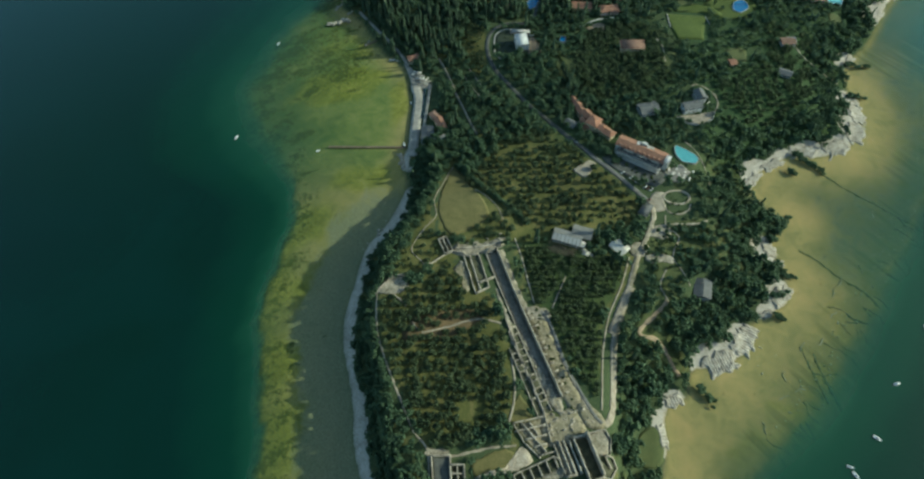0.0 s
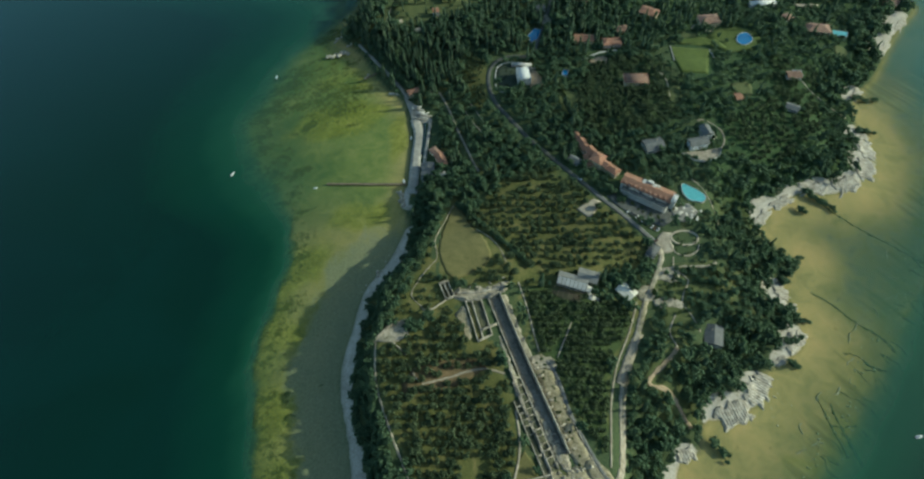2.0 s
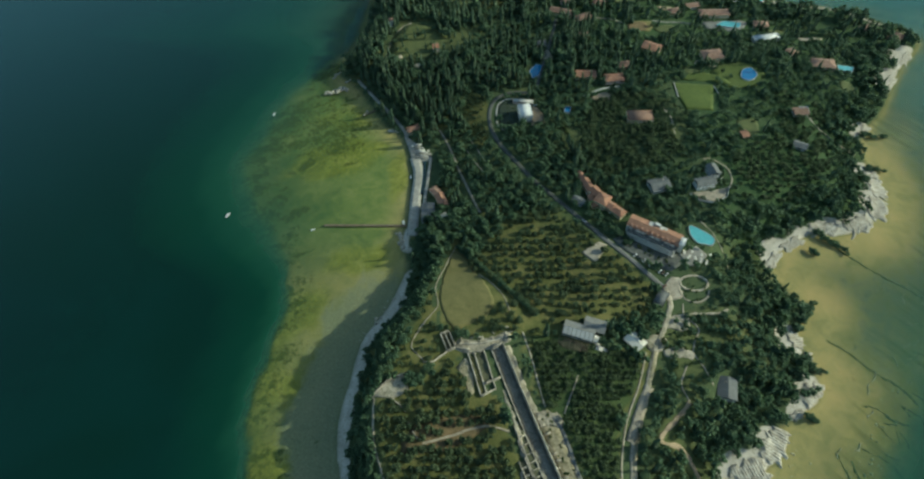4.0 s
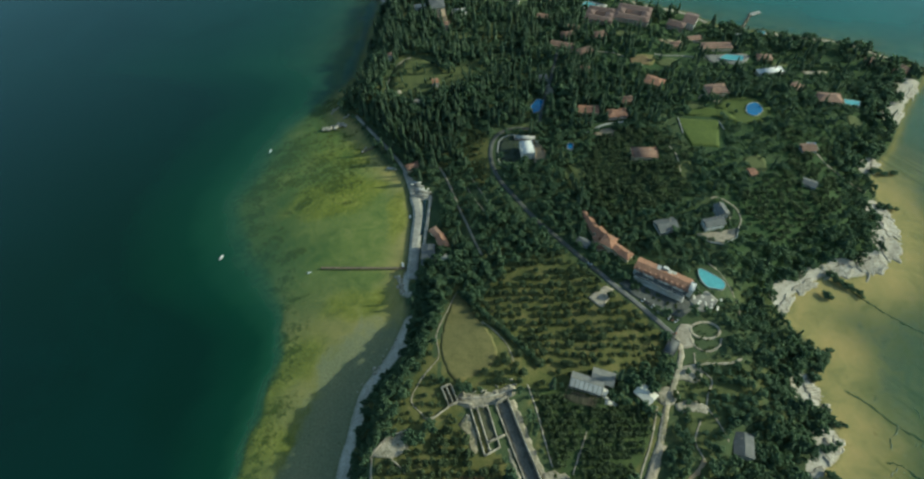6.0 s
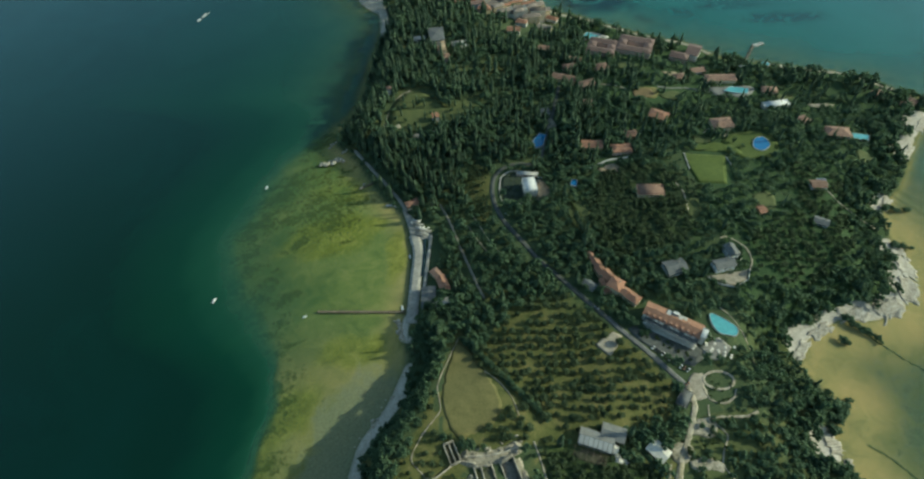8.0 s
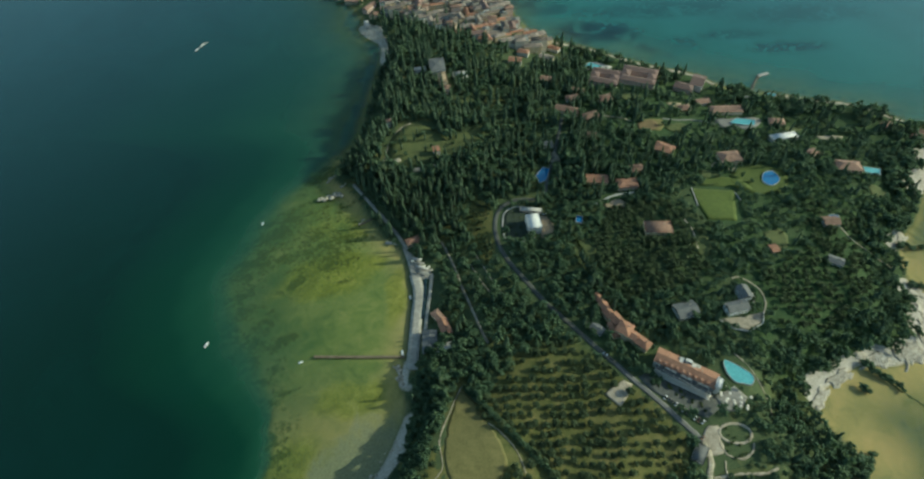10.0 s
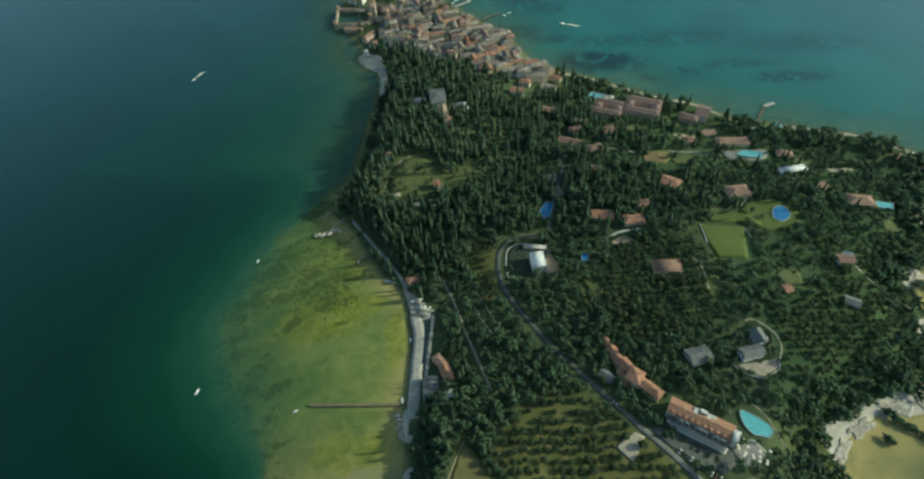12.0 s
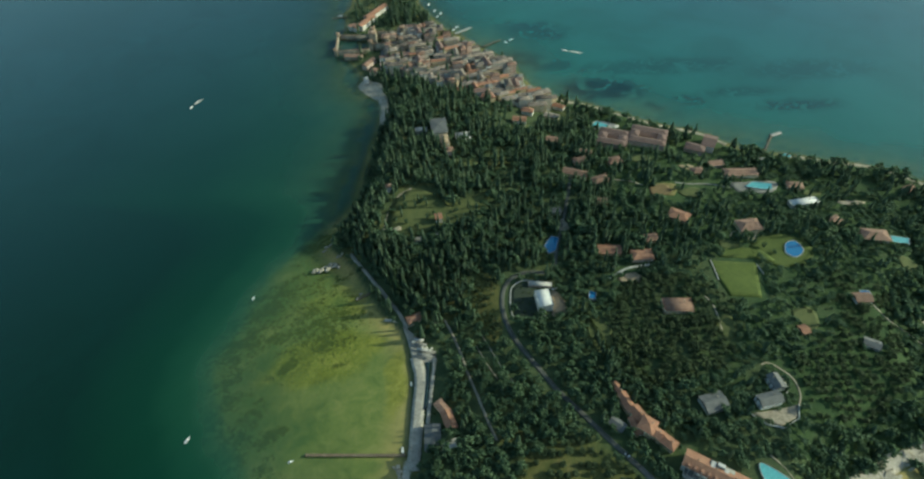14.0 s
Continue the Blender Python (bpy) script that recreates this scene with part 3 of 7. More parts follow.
OCTA_F = np.array([(0, 1, 4), (1, 2, 4), (2, 3, 4), (3, 0, 4), (1, 0, 5), (2, 1, 5), (3, 2, 5), (0, 3, 5)])


def crown_shape(kind, seed, clumps, sprays):
    """A crown about 1 m wide and tall units: uneven clumps with leaf sprays standing out of them."""
    r = np.random.RandomState(seed)
    verts, faces, k = [], [], 0
    for i in range(clumps):
        if kind == "cypress":
            h = (i + 0.5) / clumps
            wide = 0.5 * (1 - h) ** 0.45 * (0.6 + 0.45 * min(1, h * 6))
            a = r.uniform(0, 6.3)
            c = np.array([0.35 * wide * math.cos(a), 0.35 * wide * math.sin(a), h])
            size = np.array([wide * 0.85, wide * 0.85, 1.5 / clumps + 0.03])
        else:
            a, h, q = r.uniform(0, 6.3), r.uniform(0, 1), r.uniform(0.1, 1) ** 0.5
            flat = {"olive": 0.8, "oak": 1.0, "bush": 0.8}[kind]
            rim = math.sqrt(max(0.05, 1 - (2 * h - 0.9) ** 2 * 0.8))
            c = np.array([0.36 * q * rim * math.cos(a), 0.36 * q * rim * math.sin(a), 0.5 + (h - 0.5) * 0.62 * flat])
            size = (r.uniform(0.085, 0.14) + 0.06 * r.uniform() ** 2) * np.array([1, 1, 0.85])
            if kind == "oak":  # several lobes of uneven height
                lobe = i % 4
                g, far, high = lobe * 1.3 + 0.4 * seed, 0.27 if lobe else 0.05, (0.62, 0.42, 0.55, 0.36, 0.5)[(lobe + seed) % 5]
                c = np.array([far * math.cos(g), far * math.sin(g), high]) + c * (0.55, 0.55, 0.6) - (0, 0, 0.30)
        turn = r.uniform(0, 6.3)
        knob = ICO if kind == "cypress" else OCTA
        v = knob * r.uniform(0.55, 1.35, (len(knob), 1)) * size
        v = np.stack([v[:, 0] * math.cos(turn) - v[:, 1] * math.sin(turn), v[:, 0] * math.sin(turn) + v[:, 1] * math.cos(turn), v[:, 2]], -1) + c
        verts.append(v), faces.append((ICO_F if kind == "cypress" else OCTA_F) + k)
        k += len(knob)
        for _ in range(sprays):
            way = r.normal(size=3)
            way /= np.linalg.norm(way)
            side = np.cross(way, r.normal(size=3))
            root, leaf = c + way * size * 0.8, 0.12 if kind != "cypress" else 0.09
            verts.append(np.array([root - side * leaf * 0.35, root + side * leaf * 0.35, root + way * leaf * r.uniform(0.7, 1.6)]))
            faces.append(np.array([(k, k + 1, k + 2)]))
            k += 3
    return np.concatenate(verts), np.concatenate(faces)


def trunk_shape(seed, limbs=4):
    """A tapered trunk to half height with limbs into the crown, 1 m tall in all."""
    r = np.random.RandomState(seed)
    verts, faces = [], []

    def rod(a, b, ra, rb):
        a, b = np.array(a, float), np.array(b, float)
        way = (b - a) / np.linalg.norm(b - a)
        u = np.cross(way, (0.3, 1, 0.2))
        u /= np.linalg.norm(u)
        w, k = np.cross(way, u), len(verts)
        for end, rad in ((a, ra), (b, rb)):
            verts.extend(end + rad * (math.cos(q) * u + math.sin(q) * w) for q in np.radians((0, 72, 144, 216, 288)))
        for i in range(5):
            j = (i + 1) % 5
            faces.extend([(k + i, k + j, k + 5 + j), (k + i, k + 5 + j, k + 5 + i)])

    knee = (r.uniform(-0.04, 0.04), r.uniform(-0.04, 0.04), 0.42)
    rod((0, 0, -0.06), knee, 0.05, 0.034)
    for i in range(limbs):
        a = 6.28 * i / limbs + r.uniform(-0.4, 0.4)
        rod(knee, (0.26 * math.cos(a), 0.26 * math.sin(a), r.uniform(0.58, 0.75)), 0.026, 0.008)
    return np.array(verts), np.array(faces)


FORMS = {kind: [crown_shape(kind, 10 * s + 3, *n) for s in range(5)] for kind, n in
         (("olive", (34, 6)), ("oak", (30, 6)), ("cypress", (14, 8)), ("bush", (18, 4)))}
LIGHT_FORMS = {kind: [crown_shape(kind, 10 * s + 7, *n) for s in range(5)] for kind, n in
               (("olive", (22, 4)), ("oak", (20, 3)), ("cypress", (8, 4)), ("bush", (12, 3)))}
TRUNKS = [trunk_shape(s) for s in range(3)]
CROWN_MESH = {kind: [mesh_of("crown", *f, LEAVES[kind][0]) for f in forms] for kind, forms in FORMS.items()}
TRUNK_MESH = [mesh_of("trunk", *f, BARK) for f in TRUNKS]
TREE_WORDS = {
    "olive": ("olive_tree", "grey-green olive tree in a dry grassy grove", "olive tree", "olives of the groves"),
    "oak": ("broadleaf_tree", "dark green broadleaf tree of the dense wood", "tree", "trees of the wood"),
    "cypress": ("cypress_tree", "tall slender dark green cypress", "cypress", "cypresses of the hill"),
    "bush": ("shrub", "low olive-green shrub on stony ground", "shrub", "shrubs of the shore"),
}


def plant(kind, x, y, wide, tall, seed):
    """One tree as a thing with its trunk and crown."""
    name, label, category, group = TREE_WORDS[kind]
    r = random.Random(seed)
    t = thing(name, pose(x, y, max(float(ground(x, y)), 0.1), 0, 0, r.uniform(0, 360)), label, category, group)
    trunk = part("trunk", TRUNK_MESH[seed % 3], t)
    trunk.scale = (tall * 0.55, tall * 0.55, tall * 0.8)
    crown = part("crown", CROWN_MESH[kind][seed % 5], t)
    if kind == "cypress":
        crown.scale, crown.location = (wide, wide, tall * 0.94), (0, 0, tall * 0.05)
    else:
        crown.scale, crown.location = (wide, wide, tall * 0.95), (0, 0, tall * 0.1)
    return t


def plant_mass(name, kind, rows, label, category):
    """All the farther trees of a kind as one object."""
    r = np.random.RandomState(5)
    verts, faces, tone, k = [], [], [], 0
    for x, y, wide, tall in rows:
        v, f = LIGHT_FORMS[kind][r.randint(5)]
        a, lift = r.uniform(0, 6.3), 0.02 if kind == "cypress" else 0.06
        c, s = math.cos(a), math.sin(a)
        u = r.uniform(0.8, 1.25) if kind == "oak" else 1.0
        w = np.stack([(v[:, 0] * c - v[:, 1] * s) * wide * u, (v[:, 0] * s + v[:, 1] * c) * wide / u, (v[:, 2] + lift) * tall], -1)
        verts.append(w + (x, y, float(ground(x, y)))), faces.append(f + k)
        tone.append(np.full(len(v), r.uniform()))
        k += len(v)
    if verts:
        ob = new(name, mesh_of(name, np.concatenate(verts), np.concatenate(faces), LEAVES[kind][1], {"tone": np.concatenate(tone)}))
        tagged(ob, label, category, kind="stuff")


def scatter(poly, step, seed, jitter=0.5, rows=None):
    """Places over a polygon: on a jittered grid, or in rows (rows: distance between them)."""
    r = np.random.RandomState(seed)
    p = np.asarray(poly, float)
    (x0, y0), (x1, y1) = p.min(0), p.max(0)
    gx, gy = np.meshgrid(np.arange(x0, x1, step), np.arange(y0, y1, rows or step))
    gx = gx + r.uniform(-jitter, jitter, gx.shape) * step + (np.arange(gx.shape[0]) % 2)[:, None] * step * 0.5
    gy = gy + r.uniform(-jitter, jitter, gy.shape) * (rows or step) * (0.45 if rows else 1)
    keep = inside(poly, gx, gy)
    return gx[keep], gy[keep], r


HOMES = []      # hill houses: x, y, width, depth
CLEAR = []      # outlines where nothing grows: x, y polygons
LANES = []      # lines kept open: points, half width

# ---- builders ----
BOX_F = np.array([(0, 3, 2, 1), (4, 5, 6, 7), (0, 1, 5, 4), (1, 2, 6, 5), (2, 3, 7, 6), (3, 0, 4, 7)])


def box(x0, y0, z0, x1, y1, z1):
    return np.array([(x0, y0, z0), (x1, y0, z0), (x1, y1, z0), (x0, y1, z0), (x0, y0, z1), (x1, y0, z1), (x1, y1, z1), (x0, y1, z1)], float)


def boxes(name, rows, material):
    """Several boxes of one material in one mesh."""
    return mesh_of(name, np.concatenate([box(*r) for r in rows]), np.concatenate([BOX_F + 8 * i for i in range(len(rows))]), material)


def solid(name, verts, faces, material, bevel=0.0):
    bm = bmesh.new()
    vs = [bm.verts.new(v) for v in verts]
    for f in faces:
        bm.faces.new([vs[i] for i in f])
    if bevel:
        bmesh.ops.bevel(bm, geom=bm.edges[:], offset=bevel, segments=1, affect="EDGES")
    bmesh.ops.recalc_face_normals(bm, faces=bm.faces[:])
    me = bpy.data.meshes.new(name)
    bm.to_mesh(me)
    bm.free()
    me.materials.append(material)
    return me


def roof_mesh(kind, w, d, material, rise=None, over=0.7, thick=0.28):
    """Roof over a w x d body whose wall head is at z = 0; the ridge runs along x."""
    a, b = w / 2 + over, d / 2 + over
    up = rise if rise is not None else d * 0.2
    if kind == "flat":
        rim = 0.35
        rows = [(-a + over - 0.1, -b + over - 0.1, 0.0, a - over + 0.1, b - over + 0.1, 0.25)]
        rows += [(-w / 2 - 0.15, -d / 2 - 0.15, 0.004, w / 2 + 0.15, -d / 2 + 0.2, 0.25 + rim), (-w / 2 - 0.15, d / 2 - 0.2, 0.004, w / 2 + 0.15, d / 2 + 0.15, 0.25 + rim),
                 (-w / 2 - 0.152, -d / 2 + 0.2, 0.006, -w / 2 + 0.2, d / 2 - 0.2, 0.25 + rim), (w / 2 - 0.2, -d / 2 + 0.2, 0.006, w / 2 + 0.152, d / 2 - 0.2, 0.25 + rim)]
        return boxes("roof", rows, material)
    r = 0.0 if kind == "gable" else min(b * 0.95, a * 0.95)
    z = -over * up / (d / 2)
    verts = [(-a, -b, z), (a, -b, z), (a, b, z), (-a, b, z), (-a + r, 0, up), (a - r, 0, up)]
    verts += [(p, q, s - thick) for p, q, s in verts[:4]]
    faces = [(0, 1, 5, 4), (2, 3, 4, 5), (1, 2, 5), (3, 0, 4), (6, 7, 1, 0), (7, 8, 2, 1), (8, 9, 3, 2), (9, 6, 0, 3), (9, 8, 7, 6)]
    return solid("roof", verts, faces, material)


def window_mesh(w, h):
    """Frame, dark pane and a sill; looks towards -y, lower edge at z = 0."""
    f, v = 0.11, []
    for y in (-0.12, 0.02):
        v += [(-w / 2, y, 0), (w / 2, y, 0), (w / 2, y, h), (-w / 2, y, h), (-w / 2 + f, y, f), (w / 2 - f, y, f), (w / 2 - f, y, h - f), (-w / 2 + f, y, h - f)]
    faces = []
    for i in range(4):
        j = (i + 1) % 4
        faces += [(i, j, 4 + j, 4 + i), (8 + j, 8 + i, 12 + i, 12 + j), (j, i, 8 + i, 8 + j), (4 + i, 4 + j, 12 + j, 12 + i)]
    return mesh_of("window", v, faces, FRAME)


def pane_mesh(w, h):
    return boxes("pane", [(-w / 2 + 0.09, -0.05, 0.09, w / 2 - 0.09, 0.012, h - 0.09)], PANE)


WINDOW, WINDOW_PANE = window_mesh(1.3, 1.7), pane_mesh(1.3, 1.7)
TALL, TALL_PANE = window_mesh(1.9, 2.3), pane_mesh(1.9, 2.3)
DOOR = solid("door", [tuple(v) for v in box(-0.6, -0.08, 0, 0.6, 0.05, 2.15)], [tuple(f) for f in BOX_F], WOOD, 0.04)


def openings(t, w, d, h, storey=3.1, pitch=3.4, sides="nswe", tall=False, sub=True):
    """Windows on the faces of a w x d body of height h: parts of the thing t."""
    face = {"n": (0, -d / 2, 0, w), "s": (0, d / 2, 180, w), "w": (w / 2, 0, 90, d), "e": (-w / 2, 0, -90, d)}
    for side in sides:
        x, y, turn, long = face[side]
        n = max(1, int((long - 1.2) / pitch))
        for level in range(max(1, int(h / storey))):
            for i in range(n):
                off = (i - (n - 1) / 2) * (long / n)
                m = pose(x, y, 0, 0, 0, turn) @ pose(off, 0, level * storey + 0.95)
                win = part("window", TALL if tall else WINDOW, t)
                win.matrix_basis = m
                if sub:
                    part("pane", TALL_PANE if tall else WINDOW_PANE, win)


def body_mesh(w, d, h, material, below=3.0, gable=0.0):
    """Walls from below the ground up to the head, with gable triangles where the roof has them."""
    verts = list(map(tuple, box(-w / 2, -d / 2, -below, w / 2, d / 2, h)))
    faces = [tuple(f) for f in BOX_F if tuple(f) != (4, 5, 6, 7)]
    if gable:
        verts += [(-w / 2, 0, h + gable), (w / 2, 0, h + gable)]
        faces = [f for f in faces if f not in ((1, 2, 6, 5), (3, 0, 4, 7))]
        faces += [(1, 2, 6, 9, 5), (3, 0, 4, 8, 7), (4, 5, 9, 8), (6, 7, 8, 9)]
    else:
        faces += [(4, 5, 6, 7)]
    return solid("wall", verts, faces, material)


CHIMNEY = solid("chimney", [tuple(v) for v in box(-0.4, -0.35, -1.2, 0.4, 0.35, 1.3)], [tuple(f) for f in BOX_F], RUIN, 0.06)


def house(name, x, y, w, d, h, turn, roof, wall, tiles, label, category="house", group="", sides="nswe", rise=None,
          tall=False, chimney=True, z=None, clear=1.8, storey=3.1, pitch=3.4, sub=True):
    z = float(ground(x, y)) if z is None else z
    t = thing(name, pose(x, y, z, 0, 0, turn), label, category, group)
    up = rise if rise is not None else d * 0.2
    part("wall", body_mesh(w, d, h, wall, 4.0, up - 0.06 if roof == "gable" else 0.0), t)
    r = part("roof", roof_mesh(roof, w, d, tiles, up), t)
    r.location = (0, 0, h + (0.05 if roof != "flat" else 0.0))
    if sides:
        openings(t, w, d, h, storey, pitch, sides, tall, sub)
        door = part("door", DOOR, t)
        door.matrix_basis = pose(w * 0.12, -d / 2 - 0.1, 0.02)
    if chimney:
        c = part("chimney", CHIMNEY, r)
        c.location = (w * 0.22, d * 0.16, up * 0.72)
    cs, sn = math.cos(radians(turn)), math.sin(radians(turn))
    a, b = w / 2 + clear, d / 2 + clear
    CLEAR.append([(x + p * cs - q * sn, y + p * sn + q * cs) for p, q in ((-a, -b), (a, -b), (a, b), (-a, b))])
    return t


def bent(points, step=4.0):
    """An open line through the points, bent softly."""
    p = np.array(points, float)
    q = np.concatenate([[2 * p[0] - p[1]], p, [2 * p[-1] - p[-2]]])
    out = []
    for a, b, c, e in zip(q, q[1:], q[2:], q[3:]):
        n = max(1, int(np.hypot(*(c - b)) / step))
        s = (np.arange(n) / n)[:, None]
        out.append(0.5 * (2 * b + (c - a) * s + (2 * a - 5 * b + 4 * c - e) * s**2 + (3 * b - a - 3 * c + e) * s**3))
    return np.concatenate(out + [p[-1:]])


def lane(name, points, wide, material, label, category="path", lift=0.35, keep=2.4, sharp=False, flat=None, step=2.5, ragged=0.12):
    """A road or path laid over the ground, with its own thickness and edges."""
    line = bent(points, step) if not sharp else np.array(points, float)
    way = np.gradient(line, axis=0)
    side = np.stack([-way[:, 1], way[:, 0]], -1) / np.maximum(np.hypot(*way.T), 1e-6)[:, None]
    cols = []
    r = np.random.RandomState(len(line))
    for f in (-0.5, -0.5, -0.17, 0.17, 0.5, 0.5):
        p = line + side * wide * (f + (ragged * r.uniform(-1, 1, (len(line), 1)) if abs(f) == 0.5 else 0))
        z = (ground(p[:, 0], p[:, 1]) if flat is None else np.full(len(p), flat)) + lift
        cols.append(np.c_[p, z])
    centre = cols[2][:, 2] * 0.5 + cols[3][:, 2] * 0.5
    for c in cols:
        c[:, 2] = np.maximum(c[:, 2], centre - 0.5)
    cols[0][:, 2] -= 1.5
    cols[-1][:, 2] -= 1.5
    v = np.stack(cols, 1)
    n, k = len(line), np.arange(len(line) * 6).reshape(len(line), 6)
    f = np.stack([k[:-1, :-1], k[:-1, 1:], k[1:, 1:], k[1:, :-1]], -1).reshape(-1, 4)
    ob = new(name, mesh_of(name, v.reshape(-1, 3), f, material))
    tagged(ob, label, category, kind="structure")
    LANES.append((line[:: max(1, int(6 / step))] if len(line) > 8 else line, wide / 2 + keep))
    return ob


def patch(name, outline, material, label, category, lift=0.3, rings=5, soft=True, keep=True, flat=None, deep=1.2):
    """A laid surface inside an outline: court, lawn, terrace."""
    p = rounded(outline, 3.0) if soft else np.concatenate([np.linspace(a, b, max(2, int(math.dist(a, b) / 3)), endpoint=False) for a, b in zip(outline, outline[1:] + outline[:1])])
    fray = np.random.RandomState(len(p)).uniform(-1, 1, p.shape) * ((0.9 if soft else 0.25) if flat is None else 0.0)
    p = p + fray
    c, n = p.mean(0), len(p)
    scale = np.linspace(0, 1, rings + 1)[1:]
    xy = np.concatenate([[c], *(c + (p - c) * s for s in scale), p])
    z = (ground(xy[:, 0], xy[:, 1]) if flat is None else np.full(len(xy), flat)) + lift
    z[-n:] -= deep
    faces = [(0, 1 + i, 1 + (i + 1) % n) for i in range(n)]
    for r in range(rings):
        a, b = 1 + r * n, 1 + (r + 1) * n
        for i in range(n):
            j = (i + 1) % n
            faces += [(a + i, b + i, b + j), (a + i, b + j, a + j)]
    ob = new(name, mesh_of(name, np.c_[xy, z], faces, material))
    tagged(ob, label, category, kind="structure")
    if keep:
        CLEAR.append([tuple(q) for q in p[::2]])
    return ob


def masonry(name, points, thick, tall, seed, parent, material=RUIN, ragged=0.35, closed=False, step=2.2, base=None):
    """An old wall along a line: solid, with a worn uneven head. One mesh, a part of parent."""
    r = np.random.RandomState(seed)
    pts = [np.array(q, float) for q in points] + ([np.array(points[0], float)] if closed else [])
    line = np.concatenate([np.linspace(a, b, max(2, int(np.hypot(*(b - a)) / step)), endpoint=False) for a, b in zip(pts, pts[1:])] + [pts[-1:]])
    way = np.gradient(line, axis=0)
    side = np.stack([-way[:, 1], way[:, 0]], -1) / np.maximum(np.hypot(*way.T), 1e-6)[:, None]
    low = (ground(line[:, 0], line[:, 1]) if base is None else np.full(len(line), base))
    top = low + tall * (1 - ragged * r.uniform(0, 1, len(line)) ** 1.5)
    if ragged > 0.55:
        worn = np.convolve(r.uniform(0, 1, len(line) + 2), (0.3, 0.4, 0.3), 'valid')
        top = np.where(worn < 0.40, low + 0.12 * tall, top)
    half = thick / 2 * r.uniform(0.8, 1.2, (len(line), 1))
    a, b = line - side * half, line + side * half
    v = np.stack([np.c_[a, low - 1.5], np.c_[a, top], np.c_[b, top + r.uniform(-0.15, 0.1, len(line))], np.c_[b, low - 1.5]], 1)
    k = np.arange(len(line) * 4).reshape(-1, 4)
    f = [(k[i, j], k[i, j + 1], k[i + 1, j + 1], k[i + 1, j]) for i in range(len(line) - 1) for j in range(3)]
    f += [(k[0, 3], k[0, 2], k[0, 1], k[0, 0]), (k[-1, 0], k[-1, 1], k[-1, 2], k[-1, 3])]
    me = mesh_of("wall", v.reshape(-1, 3), f, material)
    ob = new(name, me)
    if parent is not None:
        ob.parent = parent
    return ob


# ---- roads, paths, courts ----
lane("road", [(118, 745), (106, 700), (99, 672), (88, 634), (80, 608), (74, 580)], 4.0, ASPHALT, "worn grey asphalt lane between cypresses", "road", keep=3)
lane("road", [(62, 574), (42, 575), (26, 567), (17, 550), (16, 525), (23, 499), (37, 472), (58, 437), (80, 408), (102, 378), (118, 358)], 4.6, ASPHALT,
     "dark asphalt road bending round the white-roofed house", "road", keep=4.2, ragged=0.05)
lane("road", [(112, 366), (118, 358), (141, 330), (166, 298)], 4.8, ROAD_GREY, "worn grey asphalt road along the hotel", "road", keep=3.5, ragged=0.05, lift=0.42)
lane("road", [(166, 296), (167, 281), (158, 261), (148, 243)], 4.6, RUBBLE, "pale gravel drive up from the ring", "road")
lane("road", [(146, 240), (136, 215), (123, 183), (113, 157), (108, 124), (103, 98), (96, 88)], 5.0, GRAVEL, "pale gravel verges of the drive beside the ruins", "road", keep=3.5, ragged=0.1)
lane("road", [(145, 237), (137, 215), (124.5, 183), (114.5, 157), (109.5, 124), (104, 101)], 3.0, TERRACE_FLOOR, "worn gravel drive beside the ruins", "road", lift=0.42, ragged=0.1)
lane("road", [(134, 207), (127, 195), (119, 179), (112, 164)], 7.0, GRAVEL, "broad pale stretch of the drive", "road", lift=0.5, ragged=0.12)
lane("footpath", [(137, 236), (126, 208), (112, 180), (103, 150), (98, 120), (95, 100)], 1.4, GRAVEL, "narrow pale footpath beside the olive trees")
lane("footpath", [(164, 195), (155, 185), (136, 167), (150, 163), (158, 157), (164, 143), (168, 134)], 3.2, EARTH, "bare pale track to the shore", ragged=0.25, keep=4.5)
patch("garden", [(150, 206), (170, 202), (176, 186), (162, 176), (168, 160), (176, 142), (166, 132), (154, 148), (146, 158), (132, 168), (140, 182)], GARDEN, "open grassy slope round the track", "garden", lift=0.12, keep=False)
lane("footpath", [(-86, 197), (-83, 165), (-74, 139), (-61, 109), (-49, 84), (-38, 70), (-36, 45)], 1.4, GRAVEL, "thin pale path along the cliff top", ragged=0.3)
lane("footpath", [(-46, 162), (-24, 168), (-10, 173), (5, 175), (20, 171)], 1.9, GRAVEL, "pale path curving through the olive grove")
lane("footpath", [(27, 142), (29, 124), (28, 108), (23, 90)], 1.6, GRAVEL, "pale path beside the ruins")
lane("footpath", [(-40, 68), (-21, 66), (-6, 69), (8, 72), (28, 74)], 1.8, GRAVEL, "pale path in front of the ruins", ragged=0.25)
lane("footpath", [(-43, 525), (-34, 505), (-27, 485), (-21, 463), (-12, 436), (-4, 410), (2, 394)], 2.3, GRAVEL, "thin pale path down the slope", keep=3.2)
lane("footpath", [(-1, 317), (10, 306), (20, 291), (25, 273)], 1.3, TERRACE_FLOOR, "trodden track in the meadow", ragged=0.3)
lane("footpath", [(-6, 503), (2, 484), (10, 465), (22, 443)], 0.9, GRAVEL, "broken line of pale terrace stones", ragged=0.6)
lane("footpath", [(-12, 492), (-4, 472), (6, 452)], 0.7, GRAVEL, "low line of pale terrace stones", ragged=0.6)
